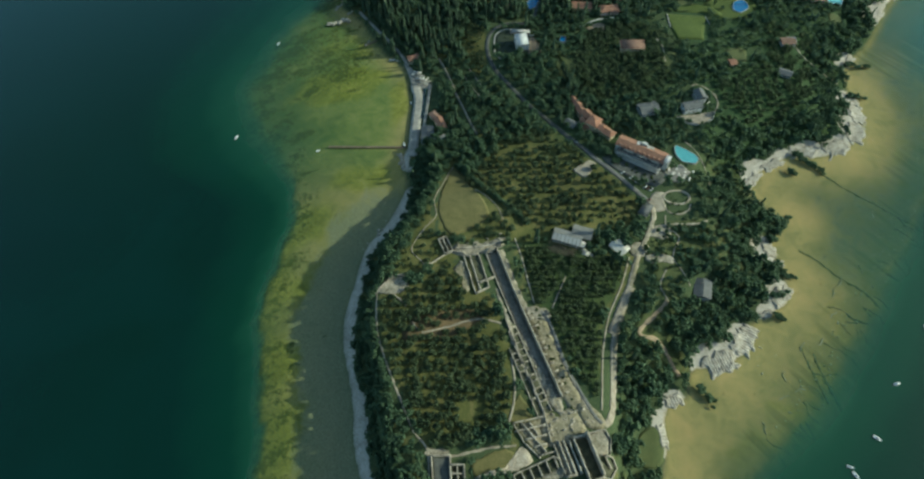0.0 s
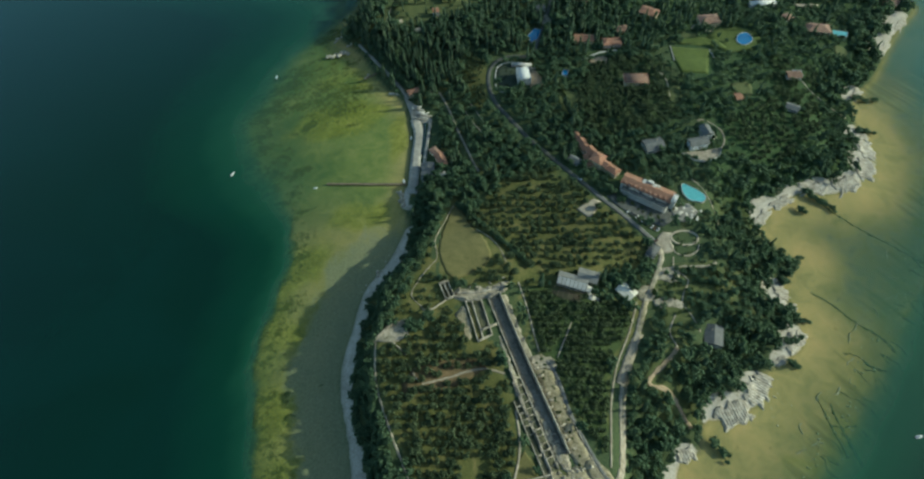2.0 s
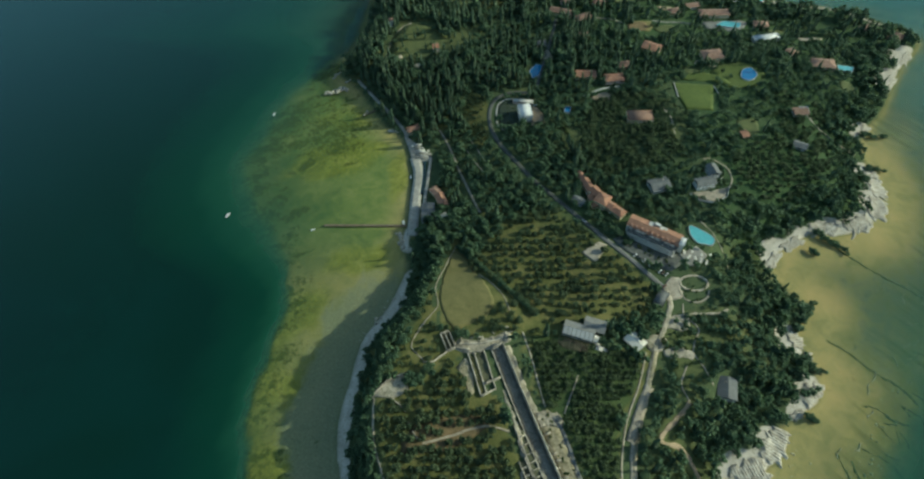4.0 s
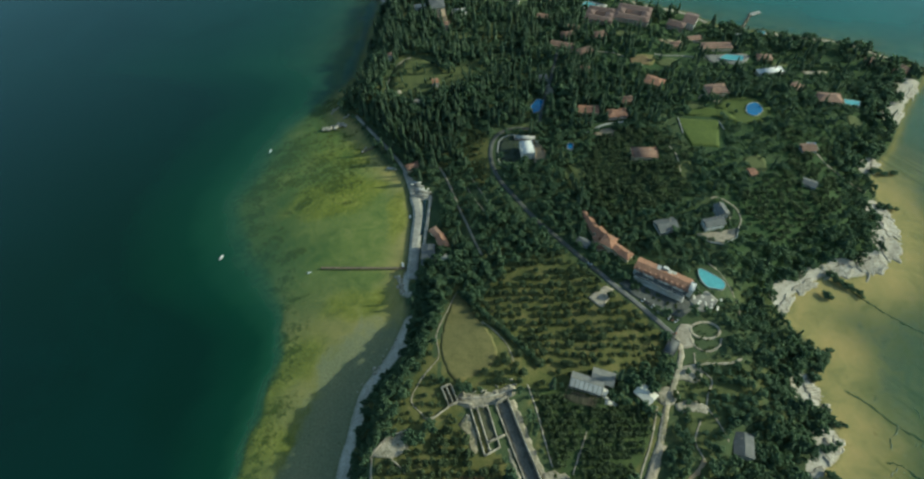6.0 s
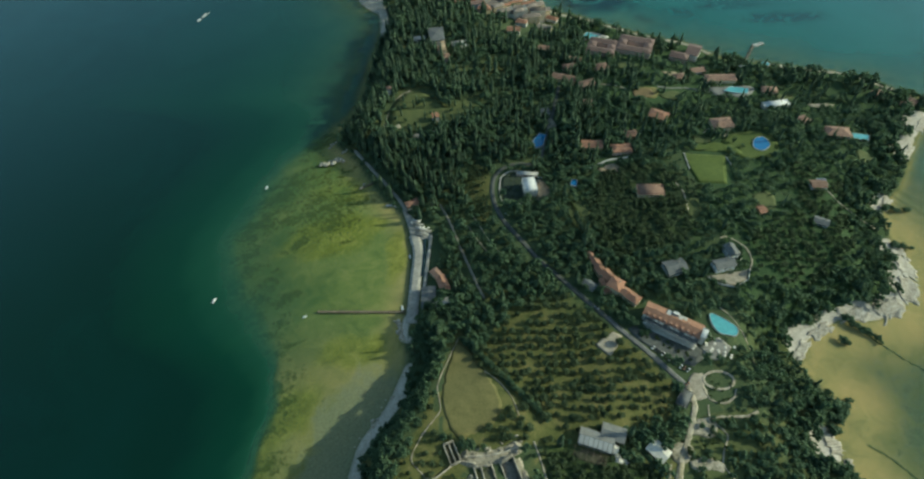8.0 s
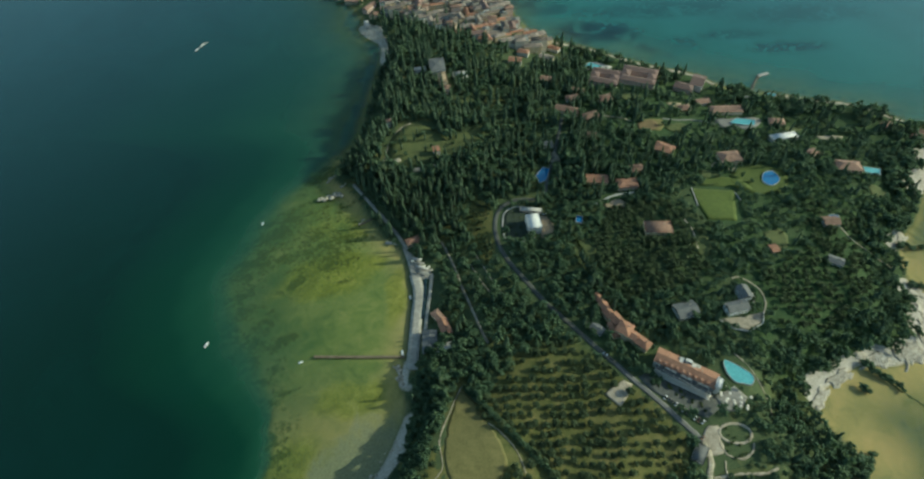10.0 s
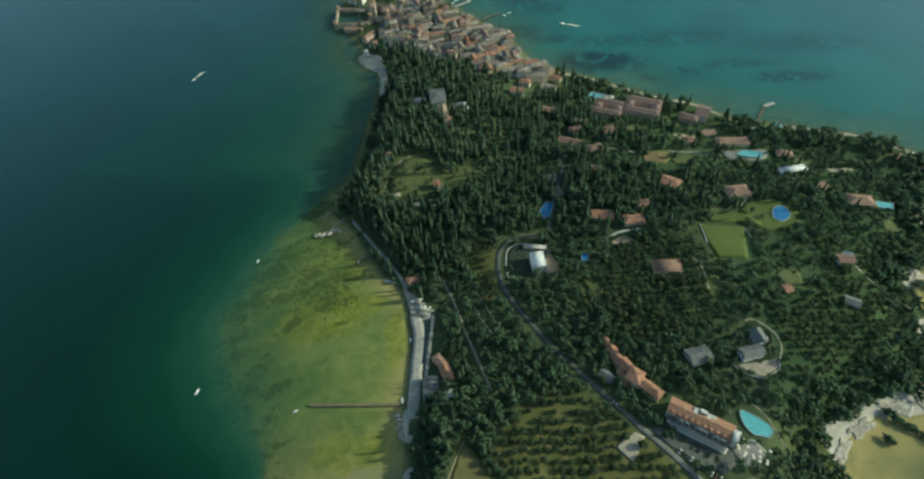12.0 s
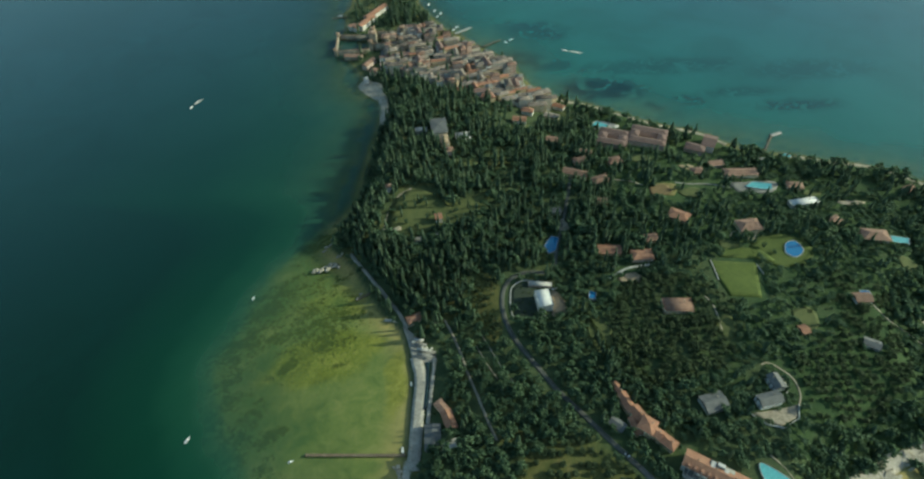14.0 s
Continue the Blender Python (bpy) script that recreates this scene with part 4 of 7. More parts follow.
lane("footpath", [(-22, 353), (-31, 333), (-40, 304), (-37, 280), (-44, 268), (-52, 256), (-58, 240), (-48, 228)], 0.9, GRAVEL, "thin pale path round the meadow", ragged=0.45)
lane("footpath", [(35, 253), (41, 230), (45, 209), (49, 190)], 1.2, GRAVEL, "row of pale stones along a path", ragged=0.3)
lane("footpath", [(78, 216), (70, 199), (63, 184)], 1.2, GRAVEL, "row of pale stones between olive trees", ragged=0.3)
lane("footpath", [(166, 269), (176, 271), (190, 272), (206, 272), (216, 276)], 1.7, GRAVEL, "pale garden path below the ring", ragged=0.45)
lane("footpath", [(178, 296), (181, 287), (190, 283), (200, 287), (205, 295)], 1.5, GRAVEL, "pale curved path under the ring", ragged=0.4)
patch("court", [(165, 297), (172, 308), (181, 309), (180, 297), (179, 288), (166, 287)], GRAVEL, "pale gravel forecourt of the ring", "court", lift=0.3)
patch("court", [(156, 261), (166, 269), (180, 268), (177, 257), (164, 257)], RUBBLE, "pale garden terrace below the ring", "court", lift=0.3)
patch("court", [(138, 246), (148, 253), (157, 246), (150, 238), (142, 236)], RUBBLE, "pale rubble at the meeting of the drives", "court", lift=0.32, rings=3)
patch("court", [(151, 238), (162, 240), (175, 238), (176, 230), (164, 231), (154, 231)], RUBBLE, "pale broken terrace among shrubs", "court", lift=0.3)
lane("footpath", [(178, 282), (177, 270), (186, 258), (180, 246), (176, 236)], 1.2, GRAVEL, "thin winding garden path", ragged=0.25)
lane("footpath", [(128, 562), (140, 569), (151, 574), (172, 576)], 2.6, CONCRETE, "pale drive of the tiled house", ragged=0.08)
lane("footpath", [(176, 234), (181, 224), (186, 208)], 1.1, GRAVEL, "pale garden path among shrubs", ragged=0.2)
lane("footpath", [(168, 224), (160, 208), (164, 195)], 1.2, GRAVEL, "pale garden path to the track", ragged=0.2)
lane("footpath", [(214, 372), (226, 352), (232, 330), (228, 312)], 0.9, GRAVEL, "pale path behind the pool", ragged=0.5)
lane("footpath", [(-112, 640), (-106, 672), (-96, 692), (-82, 703)], 1.8, GRAVEL, "pale garden path at the cliff")
lane("footpath", [(-70, 634), (-58, 640), (-44, 648), (-28, 660)], 2.0, EARTH, "ochre garden path on the lawn")
lane("footpath", [(236, 708), (252, 706), (276, 708), (304, 702)], 2.0, RIBBED, "grey drive through the hotel garden", ragged=0.3)
lane("footpath", [(150, 724), (164, 716), (182, 712), (196, 704)], 1.8, GRAVEL, "pale garden path on the hill", ragged=0.3)
lane("footpath", [(268, 612), (276, 620), (288, 606), (300, 618)], 1.4, GRAVEL, "pale garden path above the lawn", ragged=0.3)
lane("footpath", [(412, 470), (398, 486), (380, 500), (372, 516)], 1.6, GRAVEL, "pale track on the western slope", ragged=0.3)
lane("footpath", [(213, 529), (217, 516), (217, 498), (216, 488)], 1.2, GRAVEL, "pale track below the brown-roofed house", ragged=0.3)
patch("court", [(204, 700), (222, 704), (228, 692), (214, 684), (202, 688)], RED_GRASS, "reddish dry grass in a garden", "court", lift=0.36)
lane("promenade", [(-150, 622), (-134, 600), (-118, 578), (-100, 552), (-88, 534), (-80, 518)], 3.6, QUAY, "grey paved shore promenade under cypresses", "promenade", lift=0.6)
lane("quay", [(-70, 484), (-65, 460), (-66, 430), (-67, 404), (-68, 376)], 11.0, QUAY, "pale paved quay at the water", "quay", lift=0.0, flat=2.7, ragged=0.03)
lane("quay", [(-52, 482), (-54, 455), (-56, 430), (-58, 402)], 3.4, QUAY, "pale paved walk above the quay", "quay", lift=0.0, flat=3.4)
lane("canal", [(-58.5, 478), (-58.5, 455), (-60, 430)], 3.6, CANAL, "dark narrow boat canal behind the quay", "canal", lift=0.0, flat=2.9, sharp=True)
patch("court", [(-85, 521), (-75, 512), (-65, 502), (-63, 493), (-51, 490), (-51, 479), (-72, 476), (-79, 503)], QUAY, "pale paved square at the landing place", "court", soft=False, flat=2.6, lift=0, deep=3.5)
patch("court", [(97, 339), (106, 346), (115, 351), (122, 347), (116, 337), (108, 327)], GRAVEL, "pale gravel yard at the edge of the grove", "court", soft=False, lift=0.75)
patch("court", [(66, 550), (74, 546), (80, 528), (76, 520), (64, 518), (64, 530)], EARTH, "pinkish terrace behind the white-roofed house", "court", lift=0.5, rings=2)
# shade of the white-roofed house, put into the court's floor
patch("court", [(36, 561), (54, 556), (50, 515), (30, 514), (26, 530), (27, 552)], COURT_SHADE, "planted court with painted shade beside the white-roofed house", "court", lift=0.3)
lane("footpath", [(68, 560), (52, 563), (38, 564), (27, 556), (24, 540), (24, 526), (29, 515), (42, 514), (57, 519)], 1.3, CONCRETE, "pale rim wall round the dark court", keep=1.0, lift=0.7)
patch("terrace", [(214, 407), (222, 399), (233, 395), (248, 402), (253, 413), (244, 411), (232, 409)], GRAVEL, "pale terrace in front of the white villa", "terrace", lift=0.6, soft=False)
lane("footpath", [(254, 412), (260, 424), (259, 440), (246, 453), (238, 452)], 1.4, GRAVEL, "pale path curving round the white villa", ragged=0.1)
patch("court", [(-88, 198), (-74, 211), (-62, 214), (-58, 202), (-70, 196)], RUBBLE, "pale lookout terrace on the cliff", "court", lift=0.95, soft=False)
patch("court", [(-60, 155), (-20, 160), (6, 178), (-14, 184), (-52, 176)], RED_GRASS, "reddish dry grass among olive trees", "court", keep=False)
patch("court", [(141, 359), (179, 330), (186, 336), (190, 326), (176, 316), (164, 320), (135, 342), (128, 354)], ASPHALT, "grey paved yard in front of the hotel", "court", lift=0.3, soft=False)
patch("court", [(186, 334), (204, 342), (212, 332), (202, 320), (190, 322)], QUAY, "pale hotel terrace with tables", "court", lift=0.5, soft=False)
patch("meadow", [(-25, 349), (-14, 341), (-2, 317), (7, 301), (12, 284), (6, 268), (-12, 258), (-24, 256), (-34, 276), (-36, 300), (-30, 332)], MEADOW, "dry yellowish meadow without trees", "meadow", keep=True, lift=0.16, rings=9)
patch("lawn", [(233, 577), (233, 550), (236, 527), (266, 524), (281, 572)], LAWN, "bright mown garden lawn", "lawn", soft=False, lift=0.5)
patch("lawn", [(282, 590), (300, 610), (330, 612), (345, 596), (338, 574), (300, 566)], LAWN, "green lawn round the blue pool", "lawn", lift=0.4)
patch("lawn", LAWN_POLYS["villa garden"], GARDEN, "yellowish garden lawn on the hill", "lawn", lift=0.4)
patch("lawn", [(33, 112), (40, 94), (25, 89), (26, 102)], MEADOW, "small dry lawn beside the ruins", "lawn", lift=0.3)
patch("lawn", [(-7, 60), (8, 68), (20, 71), (28, 67), (22, 60), (10, 56), (-4, 52)], MEADOW, "dry lawn before the ruins", "lawn", lift=0.3)
patch("lawn", [(126, 62), (142, 66), (146, 88), (134, 92), (122, 78)], GARDEN, "small dry lawn above the shore", "lawn", lift=0.5)
patch("lawn", LAWN_POLYS["hill meadow"], GARDEN, "yellow-green strip of meadow", "lawn", lift=0.4)
patch("court", [(212, 706), (236, 704), (228, 684), (212, 690)], MEADOW, "dry grass terrace in a garden", "court")
patch("beach", [(-183, 985), (-174, 1002), (-158, 992), (-140, 970), (-131, 935), (-129, 895), (-132, 872), (-138, 873), (-139, 930), (-152, 946), (-166, 958)], ROCK, "pale pebble beach below the town", "beach", lift=0.5, deep=2.5)
for k, (x, y, a, b, material, label) in enumerate((
    (332, 702, 28, 14, RIBBED, "pale sun deck round the hotel pool"), (432, 671, 15, 5, GRAVEL, "pale drive near the western shore"), (178, 848, 18, 12, CONCRETE, "pale deck of the thermal pool"),
    (206, 756, 14, 8, GARDEN, "small lawn below the hill"), (252, 690, 16, 9, GARDEN, "yellow-green garden terrace"), (262, 742, 10, 5, EARTH, "bare forecourt among trees"),
    (396, 690, 12, 7, GARDEN, "small lawn near the beach"), (120, 792, 14, 8, GARDEN, "small lawn above the hotels"), (60, 838, 15, 8, GARDEN, "clearing in the park"),
    (92, 640, 6, 10, GRAVEL, "pale yard beside the lane"), (150, 560, 13, 6, EARTH, "bare earth yard in the grove"), (222, 492, 10, 12, GARDEN, "grassy clearing below the brown-roofed house"),
    (300, 500, 12, 16, GARDEN, "grassy clearing on the western slope"),
    (-14, 748, 14, 9, GARDEN, "clearing in the villa park"), (-66, 742, 13, 8, GARDEN, "sunlit lawn in the villa park"), (28, 772, 13, 8, GARDEN, "grassy opening between park trees"), (-100, 772, 8, 9, GARDEN, "grassy terrace above the eastern shore"), (84, 800, 11, 7, GARDEN, "grassy garden opening on the hill"), (20, 866, 10, 7, GARDEN, "lawn below the town"), (40, 700, 10, 7, GARDEN, "sunlit clearing between cypresses"), (262, 600, 12, 8, GARDEN, "grass beside the tiled villa"), (440, 570, 12, 9, GARDEN, "grass near the western shore"))):
    edge = [(x + a * (1 + 0.22 * math.sin(3 * q + k)) * math.cos(q), y + b * (1 + 0.22 * math.cos(2 * q + k)) * math.sin(q)) for q in np.linspace(0, 6.283, 11)[:-1]]
    patch("clearing", edge, material, label, "clearing", lift=0.35, rings=4)
patch("garden", [(152, 262), (176, 274), (214, 280), (224, 266), (200, 238), (180, 212), (158, 206), (150, 236)], GARDEN, "open garden slope with shrubs and winding paths", "garden", lift=0.1)
patch("lawn", [(246, 582), (256, 594), (292, 590), (300, 572), (284, 578)], LAWN, "grass strip above the mown lawn", "lawn", lift=0.4)
ring = bent([(193 + 12.5 * math.cos(a), 303 + 8 * math.sin(a)) for a in np.linspace(0, 2 * math.pi, 17)], 3.0)
lane("road", [tuple(q) for q in ring], 2.0, GRAVEL, "pale gravel turning ring round a planted island", "road", sharp=True)
for x, y in [(235, 578), (280, 571)]:
    lane("footpath", [(x, y), (x - 2 + (4 if x > 250 else 0), y - (30 if x < 250 else 15))], 0.9, CONCRETE, "narrow pale path at the lawn's edge", lift=0.75, sharp=True, ragged=0)

for x, y, a, b, label in ((-96, 642, 5, 3, "pale terrace in the villa park"), (-70, 626, 6, 3, "pale steps in the villa park"), (-52, 630, 5, 2.5, "pale terrace below the garden chapel"), (-30, 664, 4, 2, "pale garden terrace on the hill")):
    patch("court", [(x - a, y - b), (x + a, y - b * 0.6), (x + a * 0.8, y + b), (x - a * 0.9, y + b * 0.7)], GRAVEL, label, "court", lift=0.4, rings=2)


def awning(x, y, w, d, turn, material, label):
    """A flat canvas roof on thin posts over tables."""
    t = thing("awning", pose(x, y, 2.6, 0, 0, turn), label, "awning", "awnings of the landing place")
    part("canopy", boxes("canopy", [(-w / 2, -d / 2, 2.6, w / 2, d / 2, 2.75)], material), t)
    for a in (-1, 1):
        for b in (-1, 1):
            part("post", boxes("post", [(-0.07, -0.07, 0, 0.07, 0.07, 2.6)], FRAME), t).location = (a * (w / 2 - 0.2), b * (d / 2 - 0.2), 0)


for i, (x, y, w) in enumerate(((-68, 502, 10), (-66, 496.5, 12), (-64, 491, 11), (-62, 484, 15))):
    awning(x, y, w, 3.2, -8 - 3 * i, (CONCRETE, RIBBED)[i % 2], ("cream canvas awning over tables", "grey canvas awning over tables")[i % 2])

# ---- hotel and villas ----
def hotel():
    turn = -32.0
    z = float(ground(166, 355)) - 0.5
    t = thing("hotel", pose(166, 353, z, 0, 0, turn), "long white hotel with brown-red tiled roof and balconies", "hotel")
    part("wall", body_mesh(50, 14, 10.0, STUCCO_WHITE, 4, 2.6), t).location = (-1, 3.2, 0)
    roof = part("roof", roof_mesh("gable", 50, 14, HOTEL_TILES, 2.7), t)
    roof.location = (-1, 3.2, 10.05)
    front = part("wall", body_mesh(47, 7, 6.6, STUCCO_WHITE, 4), t)
    front.location = (0, -5.5, 0)
    top = part("terrace_roof", roof_mesh("flat", 47, 7, GREY_SLATE), t, "flat grey terrace over the front rooms")
    top.location = (0, -5.5, 6.6)
    for level in range(3):
        slab = part("balcony", boxes("balcony", [(-23.5, -1.5, 0, 23.5, 0.1, 0.2), (-23.5, -1.5, 0.2, 23.5, -1.4, 1.1)], STUCCO_WHITE), t)
        slab.location = (0, -9.2, 0.1 + 2.75 * level)
        for i in range(13):
            win = part("window", TALL, t)
            win.location = (-21.6 + 3.6 * i, -9.12, 0.35 + 2.75 * level)
            part("pane", TALL_PANE, win)
    for i in range(10):
        screen = part("terrace_divider", boxes("terrace_divider", [(-0.1, -1.9, 0, 0.1, 1.9, 2.0)], STUCCO_WHITE), top)
        screen.location = (-21 + 4.6 * i, 0, 0.25)
        part("awning", boxes("awning", [(-1.6, -1.0, 2.0, 1.6, 1.2, 2.08)], FABRIC if i % 3 else GREY_SLATE), top).location = (-18.7 + 4.6 * i, 0.6, 0.25)
    for i in range(12):
        win = part("window", WINDOW, t)
        win.matrix_basis = pose(-20 + 3.6 * i, 10.02, 6.2, 0, 0, 180)
        part("pane", WINDOW_PANE, win)
    for x, y, w, d, h in ((-6.5, 6.5, 3.4, 5.0, 1.8), (-1.0, 8.2, 5.2, 2.6, 3.2), (3.5, 5.6, 3.0, 4.4, 1.5)):
        d = part("dormer", body_mesh(w, d, h, STUCCO_WHITE, 1.0), t)
        d.location = (x, y, 10.6)
    part("roof_terrace", boxes("roof_terrace", [(-9, 3.4, 11.2, 9, 9.8, 11.5)], RIBBED), t, "pale roof terrace between white stair heads")
    for i in range(9):
        part("dormer", body_mesh(2.2, 2.4, 1.3, HOTEL_TILES, 0.8), t).location = (-22 + 5.0 * i, -2.2, 10.3)
        win = part("window", WINDOW, t)
        win.matrix_basis = pose(-22 + 5.0 * i, -3.42, 9.9) @ Matrix.Diagonal((1.0, 1.0, 0.85, 1))
        part("pane", WINDOW_PANE, win)
    for i in range(12):
        part("column", boxes("column", [(-0.25, -0.25, -2, 0.25, 0.25, 2.7)], STUCCO_WHITE), t).location = (-22 + 4.0 * i, -11.6, 0)
    part("loggia_roof", boxes("loggia_roof", [(-23.5, -12.2, 2.7, 23.5, -10.7, 2.95)], STUCCO_WHITE), t)
    tower = part("gable_tower", body_mesh(4.5, 9, 12.4, STUCCO_WHITE, 4), t, "white end block with a flat top")
    tower.location = (25.8, 1.5, 0)
    cap = part("roof", roof_mesh("flat", 4.5, 9, WHITE_ROOF), t)
    cap.location = (25.8, 1.5, 12.4)
    for i in range(3):
        part("chimney", CHIMNEY, roof).location = (-16 + 14 * i, 1.4, 1.9)
    CLEAR.append([(132, 372), (158, 384), (204, 350), (176, 324), (150, 338)])


hotel()
for x, y, w, d, h, turn, kind in ((109, 434, 13, 5, 4.5, -66, "gable"), (113, 420, 17, 8, 6.0, -70, "gable"), (119, 409, 11, 9, 8.0, -62, "gable"), (116, 399, 15, 7, 5.0, -78, "gable"), (124, 397, 12, 13, 9.5, -38, "hip"), (137, 384, 14, 9, 6.0, -46, "hip"), (130, 391, 8, 8, 7.0, -40, "gable")):
    house("annex", x, y, w, d, h, turn, kind, STUCCO_OCHRE, TERRACOTTA, "ochre house with orange tiled roof by the road", "house", rise=d * 0.24)
house("villa", 229, 416, 19, 10, 7.4, 12, "gable", FRAME, GREY_SLATE, "white modern villa with grey pitched roof", "villa", tall=True, rise=2.4)
house("villa", 241, 432, 13, 10, 7.0, 100, "gable", FRAME, GREY_SLATE, "white villa wing with grey roof", "villa", tall=True, rise=2.4)
villa_terrace = thing("terrace", pose(0, 0, 0), "white retaining wall of the villa terrace", "terrace")
masonry("wall", [(212, 406), (221, 397), (234, 393), (249, 401), (254, 413)], 0.5, 1.7, 300, villa_terrace, STUCCO_WHITE, 0.1)
masonry("wall", [(244, 418), (252, 428), (250, 440)], 0.5, 2.0, 301, villa_terrace, STUCCO_WHITE, 0.1)
house("house", 184, 416, 19, 15, 5.0, 14, "gable", STUCCO_WHITE, GREY_SLATE, "low house with grey roof among trees", "house", rise=2.6)
house("house", 56.5, 534, 14.5, 20, 10.0, 6, "flat", STUCCO_WHITE, WHITE_ROOF, "square house with bright white flat roof", "house", chimney=False)
house("house", 56, 557, 24, 5, 3.2, -8, "flat", STUCCO_ROSE, CONCRETE, "low flat-roofed wing behind the white roof", "house", chimney=False)
house("shed", 290, 486, 7, 9, 3.0, 12, "gable", STUCCO_OCHRE, TERRACOTTA, "small tiled garden shed in the grove", "shed", rise=1.2, chimney=False)
museum = house("museum", 82, 252, 25, 12, 5.0, -20, "gable", RUIN, RIBBED, "museum building with grey ribbed roof", "museum", rise=2.2, chimney=False)
house("museum_wing", 96, 257, 17, 11, 5.6, -20, "gable", RUIN, RIBBED, "staggered museum wing with grey ribbed roof", "museum", rise=2.0, chimney=False)
house("museum_entrance", 95, 246, 5, 5, 3.4, -35, "gable", STUCCO_WHITE, FABRIC, "small white-roofed entrance at the museum", "museum", chimney=False, rise=1.2)
for i in range(7):
    strip = solid("roof_panel", [(-1.5, -6.3, 0.12), (1.5, -6.3, 0.12), (1.5, -0.4, 2.26), (-1.5, -0.4, 2.26), (-1.5, -6.3, 0.02), (1.5, -6.3, 0.02), (1.5, -0.4, 2.16), (-1.5, -0.4, 2.16)], [tuple(f) for f in BOX_F], CONCRETE)
    part("roof_panel", strip, museum, "pale roof panel").location = (-12.5 + (i + 0.5) * 25 / 7, 0, 5.02)


def pergola(x, y, w, d, turn, label):
    """Posts and beams over a shaded court."""
    t = thing("pergola", pose(x, y, float(ground(x, y)), 0, 0, turn), label, "pergola")
    for i in range(6):
        for j in (-1, 1):
            part("post", boxes("post", [(-0.14, -0.14, -1, 0.14, 0.14, 3.0)], WOOD), t).location = ((i - 2.5) * w / 5, j * d / 2, 0)
        part("beam", boxes("beam", [(-0.12, -d / 2 - 0.4, 3.0, 0.12, d / 2 + 0.4, 3.25)], WOOD), t).location = ((i - 2.5) * w / 5, 0, 0)
    for i in range(5):
        part("rafter", boxes("rafter", [(-w / 2 - 0.4, -0.1, 3.25, w / 2 + 0.4, 0.1, 3.45)], WOOD), t).location = (0, (i - 2) * d / 4, 0)
    c, q = math.cos(radians(turn)), math.sin(radians(turn))
    CLEAR.append([(x + a * c - b * q, y + a * q + b * c) for a, b in ((-w / 2, -d / 2), (w / 2, -d / 2), (w / 2, d / 2), (-w / 2, d / 2))])


pergola(76, 241.5, 24, 8, -20, "dark timber pergola over the museum court")
# dark floor colour stands in for the shade under the pergola
patch("court", [(64, 245), (74, 247), (88, 240), (86, 233), (66, 240)], SHADED_FLOOR, "dark shaded court under the pergola", "court", lift=0.2, soft=False)
patch("court", [(92, 243), (98, 243), (106, 237), (103, 235), (94, 238)], FABRIC, "pale entrance paving of the museum", "court", lift=0.5, soft=False, rings=3)
house("shed", 129, 245, 14.5, 11, 3.6, -48, "gable", CONCRETE, FABRIC, "storage hall with pale pitched roof", "shed", rise=1.5, chimney=False)
house("ticket_house", 160, 287, 15, 9, 3.2, 55, "flat", RUIN, GREY_SLATE, "low flat-roofed ticket house at the ring", "house", chimney=False)
house("house", 197, 206, 17, 14, 4.2, 75, "gable", CONCRETE, GREY_SLATE, "grey-roofed house among shore trees", "house", rise=2.2)
house("kiosk", -73, 527, 15, 9, 4.5, 25, "hip", STUCCO_OCHRE, TERRACOTTA, "small tiled restaurant at the landing place", "restaurant")
house("boathouse", -38, 416, 17, 9, 5.0, -70, "gable", STUCCO_OCHRE, TERRACOTTA, "tiled house above the quay", "house", rise=2.2)
house("boathouse", -44, 429, 15, 8, 4.0, -52, "hip", STUCCO_OCHRE, BROWN_TILES, "low tiled wing above the quay", "house", rise=1.6, chimney=False)
patch("terrace", [(-44, 396), (-32, 400), (-30, 390), (-46, 388)], CONCRETE, "pale terrace of the house above the quay", "terrace", soft=False, lift=0.6)
house("shed", -52, 402, 22, 13, 3.8, -88, "gable", CONCRETE, GREY_SLATE, "shed with grey roof above the quay", "shed", rise=1.4, chimney=False)
